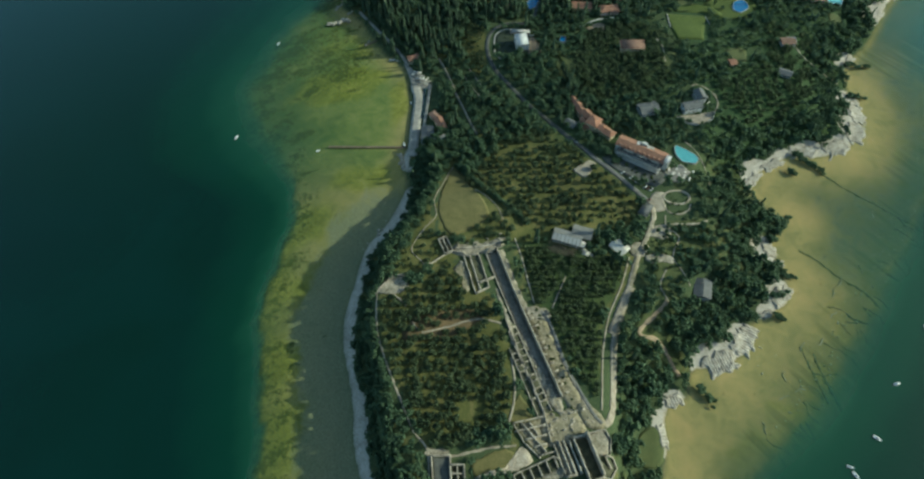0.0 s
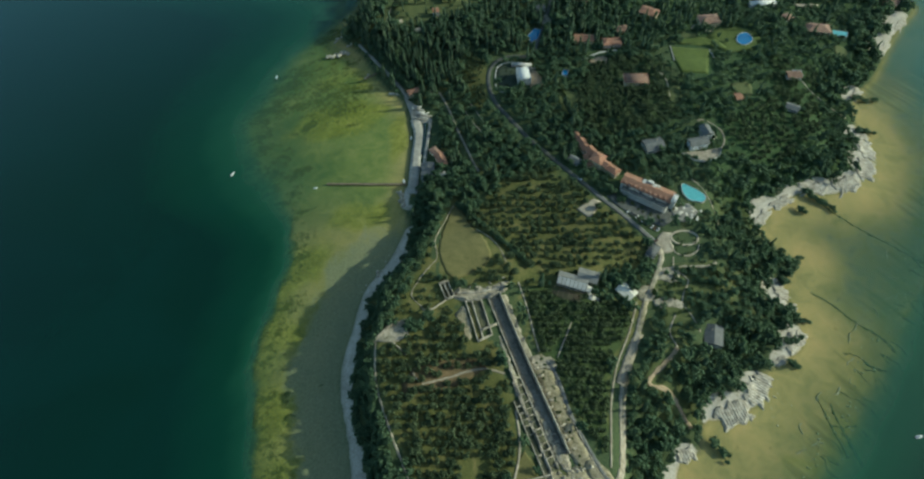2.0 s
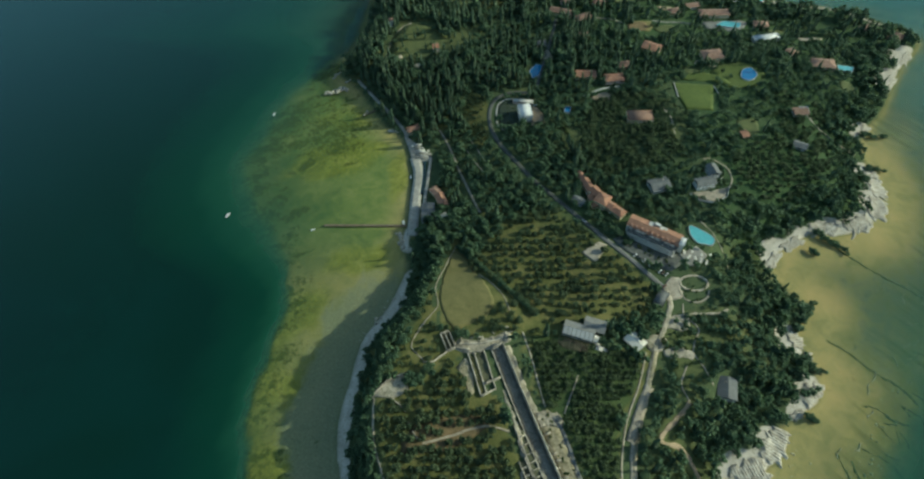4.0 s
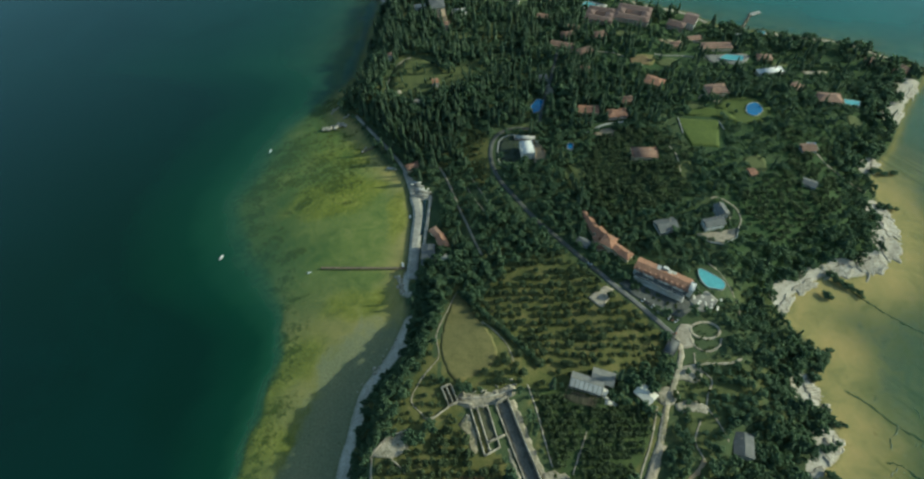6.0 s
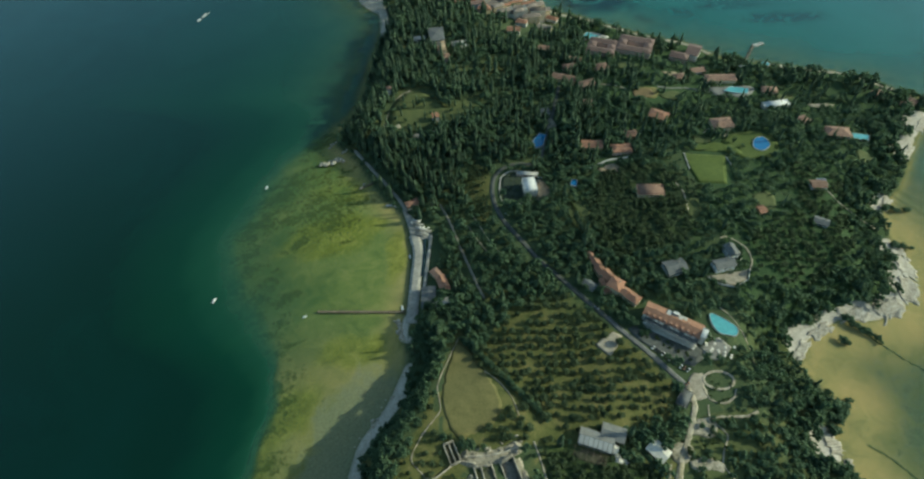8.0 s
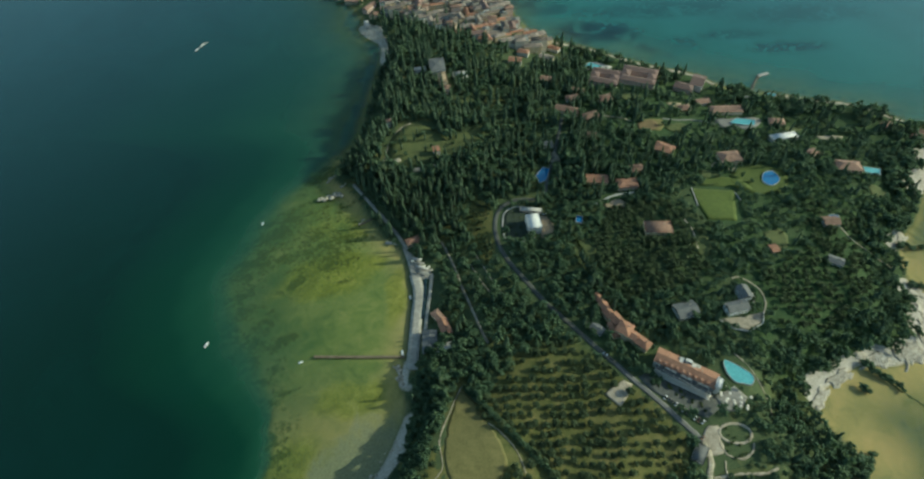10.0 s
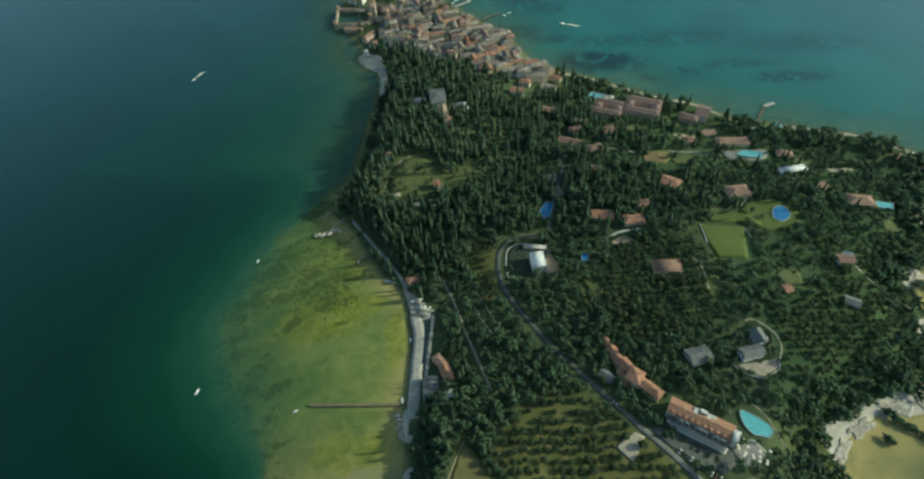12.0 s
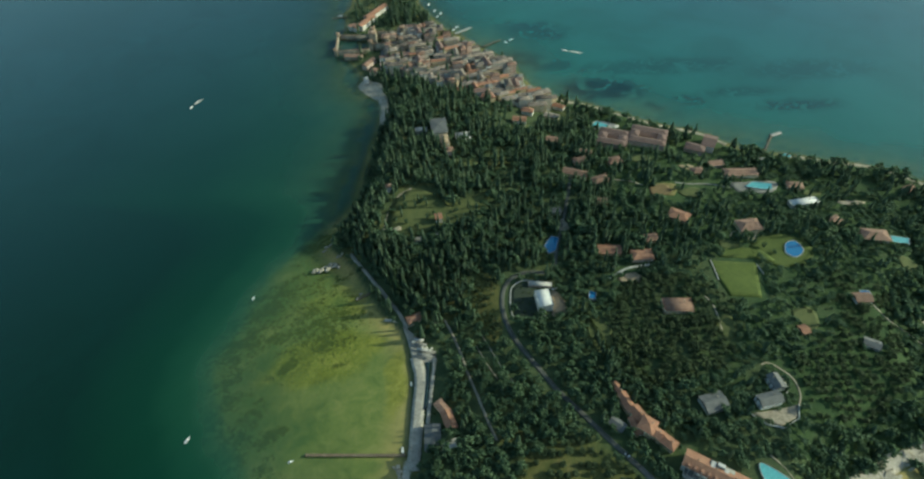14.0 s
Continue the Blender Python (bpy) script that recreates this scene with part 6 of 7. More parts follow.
for poly in ([site(-16, -34), site(36, -32), site(40, -12), site(84, -14), site(88, -20), site(142, -21), site(146, -42), site(184, -52), site(206, -30), site(206, 30), site(150, 30), site(128, 23), site(92, 25), site(60, 26), site(54, 12), site(-12, 16)],
             [(-38, 254), (-26, 256), (-16, 234), (-30, 230)], [(-38, 72), (-8, 70), (-8, 44), (-36, 44)]):
    CLEAR.append(poly)



# ---- old town and castle ----
TOWN_STONE = plain("pale_town_stone", (0.40, 0.37, 0.30), (0.64, 0.59, 0.50), 0.7, 0.9, 0.03)
TOWN_WALLS = [STUCCO_OCHRE, TOWN_STONE, FRAME, STUCCO_ROSE]
town_forms = []
for k, (w, d, h, kind, tiles) in enumerate((
    (14, 9, 9, "gable", TOWN_TILES), (12, 9, 12, "hip", TOWN_TILES), (15, 10, 10, "gable", ROSE_TILES), (11, 8, 8, "gable", TOWN_TILES),
    (14, 10, 12, "hip", TOWN_TILES), (11, 9, 12, "flat", RIBBED), (17, 9, 10, "gable", TOWN_TILES), (9, 9, 14, "hip", BROWN_TILES), (13, 8, 9, "gable", TERRACOTTA), (12, 9, 11, "flat", TOWN_TILES))):
    wall = TOWN_WALLS[k % 4]
    colour = {0: "ochre", 1: "stone", 2: "white", 3: "rose"}[k % 4]
    town_forms.append(house("town_house", -60 + 9 * k, 1060, w, d, h, 0, kind, wall, tiles, f"{colour} old town house with {'flat' if kind == 'flat' else 'tiled'} roof",
                            "town house", "houses of the old town", rise=d * 0.19, sides="nw", clear=0, storey=3.8, pitch=6.2, sub=False))
r = random.Random(8)
TOWN = [(-140, 1010), (-80, 985), (-40, 955), (0, 925), (45, 895), (95, 885), (118, 905), (82, 955), (60, 1010), (38, 1050), (8, 1085), (-35, 1140), (-68, 1170), (-120, 1165), (-150, 1120)]
axis = math.degrees(math.atan2(-205, 165))
spots = []
for i in range(-19, 20):
    for j in range(-14, 15):
        a, b = i * 15.2 + r.uniform(-1.8, 1.8), j * 12.6 + r.uniform(-1.6, 1.6)
        c, s = math.cos(radians(axis)), math.sin(radians(axis))
        x, y = -25 + a * c - b * s, 1030 + a * s + b * c
        if inside(TOWN, np.array([x]), np.array([y]))[0] and r.random() > 0.17:
            spots.append((x, y, axis + 62 + r.choice((0, 0, 0, 0, 90)) + r.uniform(-9, 9)))
for k, (x, y, turn) in enumerate(spots):
    m = pose(x, y, float(ground(x, y)) - 0.2 + r.uniform(-0.3, 0.6), 0, 0, turn) @ Matrix.Diagonal((r.uniform(0.85, 1.5), r.uniform(0.8, 1.1), r.uniform(0.75, 1.3), 1))
    if k < len(town_forms):
        town_forms[k].matrix_world = m
    else:
        copy_thing(town_forms[r.randrange(10)], m)
patch("town_ground", [(-140, 1015), (-80, 990), (0, 935), (60, 900), (110, 892), (88, 950), (60, 1010), (30, 1060), (-35, 1140), (-70, 1168), (-120, 1165), (-155, 1120)], ROAD_GREY, "grey paved lanes between the old town houses", "paving", lift=0.4, keep=False, rings=12)
house("bell_tower", -84, 1006, 6, 6, 22, axis, "hip", RUIN, BROWN_TILES, "square stone bell tower above the roofs", "tower", rise=2.0, sides="nw", chimney=False, sub=False)
house("church", -104, 1014, 12, 26, 11, axis, "gable", RUIN, BROWN_TILES, "stone church with tiled gable roof", "church", rise=3, sides="w", chimney=False, sub=False)
house("palace", 16, 1042, 38, 13, 11, axis + 66, "hip", STUCCO_WHITE, TOWN_TILES, "white lakeside hotel with many windows", "hotel", chimney=False, sides="nw", sub=False)


def castle():
    z = 1.6
    t = thing("castle", pose(-150, 1118, z), "pale stone lake castle with battlements and towers", "castle")

    def curtain(x0, y0, x1, y1, tall):
        long, turn = math.dist((x0, y0), (x1, y1)), math.degrees(math.atan2(y1 - y0, x1 - x0))
        w = part("wall", boxes("wall", [(0, -0.9, -4, long, 0.9, tall)], RUIN), t)
        w.matrix_basis = pose(x0, y0, 0, 0, 0, turn)
        n = int(long / 2.6)
        part("battlement", boxes("battlement", [(i * long / n + 0.4, -0.85, tall, i * long / n + 1.8, 0.85, tall + 1.7) for i in range(n)], BRICK_ROSE), w)

    def tower(x, y, w, tall):
        b = part("tower", solid("tower", [tuple(v) for v in box(-w / 2, -w / 2, -4, w / 2, w / 2, tall)], [tuple(f) for f in BOX_F], RUIN, 0.15), t)
        b.location = (x, y, 0)
        rows = [(-w / 2 - 0.5, -w / 2 - 0.5, tall, w / 2 + 0.5, w / 2 + 0.5, tall + 0.7)]
        for i in range(4):
            o = -w / 2 - 0.4 + i * (w + 0.8 - 1.4) / 3
            rows += [(o, -w / 2 - 0.5, tall + 0.7, o + 1.4, -w / 2 + 0.1, tall + 2.6), (o, w / 2 - 0.1, tall + 0.7, o + 1.4, w / 2 + 0.5, tall + 2.6)]
            if 0 < i < 3:
                rows += [(-w / 2 - 0.5, o, tall + 0.7, -w / 2 + 0.1, o + 1.4, tall + 2.6), (w / 2 - 0.1, o, tall + 0.7, w / 2 + 0.5, o + 1.4, tall + 2.6)]
        part("battlement", boxes("battlement", rows, BRICK_ROSE), b)

    for c in ((-22, -18, -22, 26, 12), (-22, 26, 30, 26, 12), (30, 26, 30, -18, 12), (30, -18, -22, -18, 12)):
        curtain(*c)
    tower(-18, -8, 12, 28), tower(6, -14, 8, 20), tower(30, 26, 7, 19), tower(-22, 26, 7, 19), tower(30, -18, 7, 19), tower(-22, -18, 6, 17)
    for c in ((-22, 26, -86, 30, 6), (-86, 30, -82, -28, 6), (-82, -28, -24, -24, 6)):
        curtain(*c)
    tower(-86, 30, 5, 9), tower(-82, -28, 5, 9)
    keep = part("keep", body_mesh(26, 18, 13, RUIN, 4), t, "roofed inner building of the castle")
    keep.location = (8, 8, 0)
    lid = part("roof", roof_mesh("hip", 26, 18, BROWN_TILES, 3), keep)
    lid.location = (0, 0, 13.05)


castle()
house("arsenal", -200, 1075, 30, 10, 6, -12, "gable", RUIN, BROWN_TILES, "low tiled building at the castle harbour", "house", sides="", chimney=False, z=1.0)
house("row_house", -170, 1045, 26, 10, 8, 60, "gable", STUCCO_ROSE, BROWN_TILES, "tiled house above the eastern shore", "house", sides="ne", sub=False)
house("row_house", -160, 1020, 14, 10, 7, 70, "hip", STUCCO_OCHRE, BROWN_TILES, "ochre house near the beach", "house", sides="ne", sub=False)
house("shore_pavilion", -170, 995, 8, 20, 4, 12, "flat", CONCRETE, CONCRETE, "pale flat pavilion on the beach", "pavilion", sides="", chimney=False)
for x, y, w, d, turn in ((-190, 1195, 44, 13, 62), (-176, 1232, 60, 14, 60), (-205, 1180, 16, 12, 50), (-215, 1185, 12, 10, 30)):
    house("town_house", x, y, w, d, 8, turn, "gable", STUCCO_WHITE, TERRACOTTA if w > 20 else BROWN_TILES, "long town building with red tiled roof near the castle", "town house", sides="ne", sub=False)
lane("car_park", [(-120, 1180), (-92, 1182), (-66, 1178)], 18, ASPHALT, "asphalt car park behind the old town", "car park")
for x, y, w, d, h, turn, kind, wall, tiles, label in (
    (-33, 962, 18, 11, 9, -14, "flat", STUCCO_OCHRE, TOWN_TILES, "yellow town house above the park trees"),
    (24, 956, 26, 12, 9, -20, "hip", STUCCO_ROSE, TERRACOTTA, "long rose house with red tiled roof"),
    (60, 962, 20, 11, 8, -28, "gable", STUCCO_WHITE, TOWN_TILES, "white lakeside house with brown roof"),
    (58, 900, 24, 12, 8, -24, "gable", STUCCO_WHITE, TOWN_TILES, "cream house at the edge of the town"),
    (74, 874, 16, 10, 7, -20, "hip", STUCCO_WHITE, TERRACOTTA, "white house with red tiled roof"),
    (60, 846, 18, 11, 7, -10, "gable", STUCCO_WHITE, TERRACOTTA, "white house below the park"),
    (97, 924, 18, 10, 7, -34, "hip", STUCCO_OCHRE, TOWN_TILES, "ochre house near the water"),
    (108, 868, 20, 10, 6, -26, "gable", STUCCO_OCHRE, TOWN_TILES, "low ochre house among gardens"),
    (36, 930, 18, 11, 8, -22, "gable", STUCCO_OCHRE, TOWN_TILES, "ochre house with old brown roof"),
    (88, 900, 15, 10, 7, -26, "gable", STUCCO_WHITE, TOWN_TILES, "cream house beside lakeside gardens"),
    (18, 908, 16, 10, 8, -16, "hip", STUCCO_ROSE, TERRACOTTA, "rose house at the edge of the park"),
    (122, 896, 17, 9, 6, -32, "hip", STUCCO_WHITE, TERRACOTTA, "white house with red roof near the beach"),
):
    house("town_house", x, y, w, d, h, turn, kind, wall, tiles, label, "town house", sides="nw", sub=False, rise=d * 0.2, clear=11)
patch("garden", [(84, 935), (112, 915), (150, 880), (140, 868), (110, 890), (88, 910)], GARDEN, "grassy lakeside garden at the town's edge", "garden", lift=0.3)
lane("beach", [(84, 966), (128, 921), (168, 902), (214, 872), (257, 845), (308, 821), (332, 797)], 5.0, GRAVEL, "narrow pale beach along the bay", "beach", lift=0.0, flat=0.6, ragged=0.3)
lane("beach", [(405, 767), (443, 752), (476, 744), (502, 734), (521, 718), (544, 696)], 5.0, GRAVEL, "narrow pale beach near the western point", "beach", lift=0.0, flat=0.6, ragged=0.3)


# ---- shore: jetties, rocks, boats ----
def jetty(points, wide, label, z=0.9, material=WOOD, gaps=2.4):
    """A timber jetty: deck boards on beams, on posts in pairs."""
    (ax, ay), (bx, by) = points
    long, turn = math.dist((ax, ay), (bx, by)), math.degrees(math.atan2(by - ay, bx - ax))
    t = thing("jetty", pose(ax, ay, z, 0, 0, turn), label, "jetty")
    n = int(long / gaps)
    plank = boxes("deck_board", [(0.04, -wide / 2, -0.12, long / n - 0.04, wide / 2, 0)], material)
    post = boxes("post", [(-0.16, -0.16, -3.2, 0.16, 0.16, 0.9)], material)
    for i in range(n):
        part("deck_board", plank, t).location = (i * long / n, 0, 0)
        if i % 2 == 0:
            for side in (-1, 1):
                part("post", post, t).location = (i * long / n + 0.3, side * (wide / 2 + 0.17), 0)
    part("beam", boxes("beam", [(0, -wide / 2 + 0.2, -0.4, long, -wide / 2 + 0.5, -0.121), (0, wide / 2 - 0.5, -0.4, long, wide / 2 - 0.2, -0.121)], material), t)


jetty([(-75, 390), (-161, 393)], 2.6, "long dark timber jetty with posts over the shallows", 1.1)
jetty([(-84, 527), (-104, 530)], 3.5, "short pale landing jetty", 1.0, CONCRETE)
jetty([(-122, 566), (-136, 557)], 2.2, "small timber landing stage", 0.8)
jetty([(372, 772), (398, 812)], 2.4, "long bathing jetty on the western shore", 1.2)
jetty([(398, 812), (414, 818)], 6.0, "bathing platform at the jetty's end", 1.2, CONCRETE)
jetty([(-28, 1150), (2, 1172)], 6.0, "town landing stage for lake steamers", 1.4, CONCRETE)
jetty([(20, 1098), (52, 1120)], 4.0, "town jetty with moored boats", 1.3, WOOD)
jetty([(-232, 1240), (-262, 1236)], 3.0, "short jetty beside the castle", 1.0)


def boulder_mesh(seed, material=ROCK):
    q = np.random.RandomState(seed)
    return mesh_of("boulder", ICO * q.uniform(0.7, 1.25, (12, 1)) * (1.0, 0.85, 0.6), ICO_F, material)


BOULDERS = [boulder_mesh(s) for s in range(6)]
SUNKEN_ROCKS = [boulder_mesh(s + 20, SUNKEN) for s in range(6)]


def boulders(x0, y0, x1, y1, count, spread, size, seed, z=0.15, group="boulders of the shore"):
    q = random.Random(seed)
    for i in range(count):
        f = (i + q.random()) / count
        x, y = x0 + (x1 - x0) * f + q.uniform(-spread, spread), y0 + (y1 - y0) * f + q.uniform(-spread, spread)
        b = new("boulder", (BOULDERS if z > 0.12 else SUNKEN_ROCKS)[q.randrange(6)])
        s = size * q.uniform(0.6, 1.4)
        b.matrix_world = pose(x, y, max(float(ground(x, y)) + 0.1, z - 0.3) if z > 0.12 else float(ground(x, y)) + 0.25 * s, q.uniform(-20, 20), q.uniform(-20, 20), q.uniform(0, 360)) @ Matrix.Diagonal((s, s, s, 1))
        tagged(b, "pale angular limestone boulder at the water's edge" if z > 0.12 else "algae-grown boulder lying in the shallows", "boulder", group)


boulders(-188, 597, -163, 606, 44, 3.2, 2.3, 1, 2.2)
boulders(-182, 630, -178, 636, 6, 2, 1.7, 51, 0.8)
boulders(-164, 618, -160, 624, 5, 1.5, 1.8, 52, 1.0)
boulders(-137, 557, -132, 567, 6, 1.5, 1.5, 53, 0.6)
boulders(-84, 384, -76, 362, 22, 2.5, 1.8, 2, 0.6)
boulders(-176, 640, -168, 655, 10, 3, 1.6, 3)
boulders(-108, 262, -80, 312, 14, 3, 1.5, 4)
boulders(310, 150, 340, 215, 12, 9, 0.9, 5, 0.1)
boulders(280, 110, 300, 160, 10, 8, 0.9, 6, 0.1)
boulders(240, 90, 275, 125, 8, 6, 0.9, 7, 0.1)
boulders(370, 230, 410, 290, 12, 8, 0.9, 8, 0.1)
boulders(440, 320, 480, 390, 10, 10, 0.9, 9, 0.1)
boulders(236, 140, 250, 165, 8, 8, 0.8, 10, 0.1)


def ledge(x, y, long, wide, turn, tall, seed):
    """A shelving slab of limestone, split by clefts that run down to the water."""
    q = np.random.RandomState(seed)
    nu, nv = int(long / 0.45) + 2, int(wide / 1.2) + 2
    u, v = np.meshgrid(np.linspace(-0.5, 0.5, nu), np.linspace(-0.5, 0.5, nv))
    edge = smooth(0.5, 0.34, np.maximum(np.abs(u), np.abs(v)) + 0.09 * wobble(u * 60, v * 60, 5, seed))
    px, py = u * long * (1 + 0.12 * np.sin(v * 9 + seed)), v * wide * (1 + 0.15 * np.sin(u * 13 + seed))
    cleft = np.abs(np.sin(px * 1.3 + 0.5 * wobble(px, py, 5, seed) + seed)) ** 0.35
    c, s = math.cos(radians(turn)), math.sin(radians(turn))
    wx, wy = x + px * c - py * s, y + px * s + py * c
    z = -1.2 + np.maximum(ground(wx, wy) + 1.2, 0.3) + edge * (0.35 + (0.85 * tall if seed < 9 else 0.6 * tall) * cleft * (0.75 + 0.25 * wobble(px, py, 3, seed))) - 1.2 * (1 - edge)
    ob = new("rock_ledge", mesh_of("rock_ledge", np.stack([wx, wy, z], -1).reshape(-1, 3), sheet(u[0], v[:, 0]), ROCK))
    tagged(ob, "pale cleft limestone slab shelving into the lake", "rock", "limestone shelves")


for k, row in enumerate(((205, 146, 34, 22, 20, 1.6), (228, 163, 26, 22, 55, 1.8), (236, 173, 16, 18, 60, 1.5), (160, 114, 18, 12, 20, 1.4), (146, 86, 22, 8, 95, 1.0),
                         (270, 206, 24, 15, 40, 1.6), (280, 212, 12, 12, 60, 1.2), (256, 190, 16, 8, 30, 1.2), (276, 256, 20, 15, 100, 1.5), (282, 240, 10, 9, 80, 1.2),
                         (283, 338, 30, 11, 48, 1.3), (308, 357, 30, 12, 30, 1.4), (345, 373, 36, 16, 0, 1.5), (380, 378, 36, 22, 20, 1.7),
                         (406, 398, 34, 25, 60, 1.6), (417, 424, 32, 20, 88, 1.4), (420, 446, 22, 15, 90, 1.2), (438, 508, 26, 11, 45, 1.0), (503, 588, 34, 10, 48, 0.9), (540, 632, 36, 12, 48, 0.9))):
    ledge(*row, k)


REEF_STONE = plain("weedy_reef_rock", (0.035, 0.05, 0.022), (0.13, 0.135, 0.06), 2.0, 0.95, 0.2)
for points, wide in (([(341, 361), (365, 332), (400, 302), (428, 277), (452, 256)], 1.7), ([(303, 255), (318, 243), (332, 226), (346, 214), (357, 198)], 1.7), ([(311, 197), (322, 194), (332, 184), (343, 181)], 1.5),
                     ([(285, 154), (288, 133), (297, 105)], 2.2), ([(276, 160), (280, 136), (286, 112)], 1.6)):
    lane("reef_rib", points, wide, REEF_STONE, "dark weedy rock rib under the shallow water", "reef", lift=0.12, ragged=0.6)


rib = random.Random(21)


def crooked(x, y, way, long, sway):
    """Points of a line that wanders on its way."""
    points, a = [(x, y)], way
    for _ in range(max(3, int(long / 3.5))):
        a = way + 0.6 * (a - way) + rib.uniform(-sway, sway)
        x, y = x + 3.5 * math.cos(a), y + 3.5 * math.sin(a)
        points.append((x, y))
    return points


for i in range(40):
    f = i / 39
    x, y = 236 + 205 * f + rib.uniform(-14, 16), 80 + 226 * f + rib.uniform(-12, 12)
    lane("reef_rib", crooked(x, y, -0.8 + rib.uniform(-0.2, 0.2), rib.uniform(7, 24), 0.65), rib.uniform(0.5, 1.3), REEF_STONE, "dark weedy rock rib under the shallow water", "reef", lift=0.18, ragged=0.6)
for i in range(16):
    f = i / 15
    x, y = 232 + 200 * f + rib.uniform(-22, 6), 92 + 215 * f + rib.uniform(-8, 14)
    lane("reef_ledge", crooked(x, y, 0.83 + rib.uniform(-0.4, 0.4), rib.uniform(2, 5), 0.9), rib.uniform(0.4, 0.9), ROCK, "pale broken ledge along the edge of the reef", "reef", lift=0.5, ragged=0.5)
boulders(240, 92, 330, 190, 20, 9, 0.9, 31, 0.1)
boulders(330, 190, 410, 275, 14, 9, 0.9, 32, 0.1)


def hull_mesh(long, wide):
    rows = []
    for f, w, keel in ((-0.5, 0.8, 0.0), (-0.2, 1.0, -0.1), (0.15, 0.9, -0.1), (0.38, 0.5, 0.1), (0.5, 0.04, 0.35)):
        x, b = f * long, w * wide / 2
        rows.append([(x, -b, 0.75), (x, -b * 0.75, keel), (x, b * 0.75, keel), (x, b, 0.75), (x, b * 0.7, 0.55), (x, -b * 0.7, 0.55)])
    v = np.array(rows).reshape(-1, 3)
    f = [(6 * i + j, 6 * i + (j + 1) % 6, 6 * i + 6 + (j + 1) % 6, 6 * i + 6 + j) for i in range(4) for j in range(6)]
    me = mesh_of("hull", v, f + [(0, 1, 2, 3), (24, 27, 26, 25), (0, 3, 4, 5)], HULL)
    return me


HULLS = {}


def boat(x, y, long, turn, label, group="moored boats"):
    wide = long * 0.36
    t = thing("motor_boat", pose(x, y, -0.12, 0, 0, turn), label, "boat", group)
    if long not in HULLS:
        HULLS[long] = (hull_mesh(long, wide), boxes("cabin", [(-0.12 * long, -wide * 0.28, 0.5, 0.14 * long, wide * 0.28, 1.5), (-0.08 * long, -wide * 0.3, 1.5, 0.1 * long, wide * 0.3, 1.62)], HULL),
                       boxes("windscreen", [(0.142 * long, -wide * 0.25, 0.8, 0.155 * long, wide * 0.25, 1.45)], PANE), boxes("engine", [(-0.55 * long, -0.3, 0.2, -0.5 * long, 0.3, 1.1)], GREY_SLATE))
    for name, me in zip(("hull", "cabin", "windscreen", "engine"), HULLS[long]):
        part(name, me, t)
    return t


boat(-267, 410, 7.0, 70, "white motor boat moored over deep water")
boat(-247, 565, 6.0, 80, "small white boat moored off the shallows")
boat(-172, 388, 5.0, 20, "small white boat near the jetty's end")
boat(-73.5, 457, 5.0, 95, "small boat tied up at the quay")
boat(-78, 395, 6.0, 100, "white boat beside the stone quay")
boat(344, 127, 6.5, 10, "white motor boat anchored off the rocks")
boat(312, 84, 7.0, -35, "grey-white motor boat anchored off the rocks")
boat(284, 63, 5.5, -20, "white motor boat anchored with others")
boat(286, 57, 6.5, -60, "white motor boat anchored beside another")
boat(387, 176, 5.5, 90, "white motor boat anchored far out")
for k, (x, y, turn) in enumerate(((-30, 1168, 30), (-24, 1178, 30), (-60, 1225, 60), (-54, 1238, 60), (-66, 1250, 60), (-78, 1280, 60), (60, 1112, 120), (70, 1120, 20), (-246, 1246, 0))):
    boat(x, y, 9.0, turn, "white boat moored at the town", group="boats at the town")


def wake(x, y, long, turn):
    """The churned white water behind a running boat, widening and breaking up into streaks."""
    v, f, q = [], [], random.Random(int(abs(x)))
    for k in range(9):
        a, start = q.uniform(-0.17, 0.17), q.uniform(0, 0.35) * long
        end, half = min(long, start + q.uniform(0.3, 0.7) * long), q.uniform(0.25, 0.7)
        n = len(v)
        for i in range(6):
            d = -(start + (end - start) * i / 5)
            w = half * (0.3 + math.sin(math.pi * (i + 0.5) / 6))
            v += [(d, -d * a - w + q.uniform(-0.2, 0.2), 0.06 + 0.003 * k), (d, -d * a + w + q.uniform(-0.2, 0.2), 0.06 + 0.003 * k)]
        f += [(n + 2 * i, n + 2 * i + 1, n + 2 * i + 3, n + 2 * i + 2) for i in range(5)]
    ob = new("wake", mesh_of("wake", v, f, FABRIC))
    ob.matrix_world = pose(x, y, 0, 0, 0, turn)
    tagged(ob, "white foam of a boat's wake on the lake", "wake", kind="stuff")


boat(-437, 945, 8.0, 250, "white motor boat with a short wake", group="boats under way")
wake(-436, 949, 26, 250)
boat(156, 1074, 10.0, 160, "white motor boat with a long pale wake", group="boats under way")
wake(160, 1072, 30, 160)


# ---- small things: cars, parasols ----
CAR_BODY, CAR_CABIN = {}, boxes("cabin", [(-1.1, -0.72, 0.85, 0.8, 0.72, 1.45)], PANE)
for colour, material in (("white", HULL), ("grey", GREY_SLATE), ("dark", ASPHALT), ("red", TERRACOTTA)):
    CAR_BODY[colour] = solid("body", [tuple(v) for v in box(-2.1, -0.85, 0.3, 2.1, 0.85, 0.9)], [tuple(f) for f in BOX_F], material, 0.18)
bm = bmesh.new()
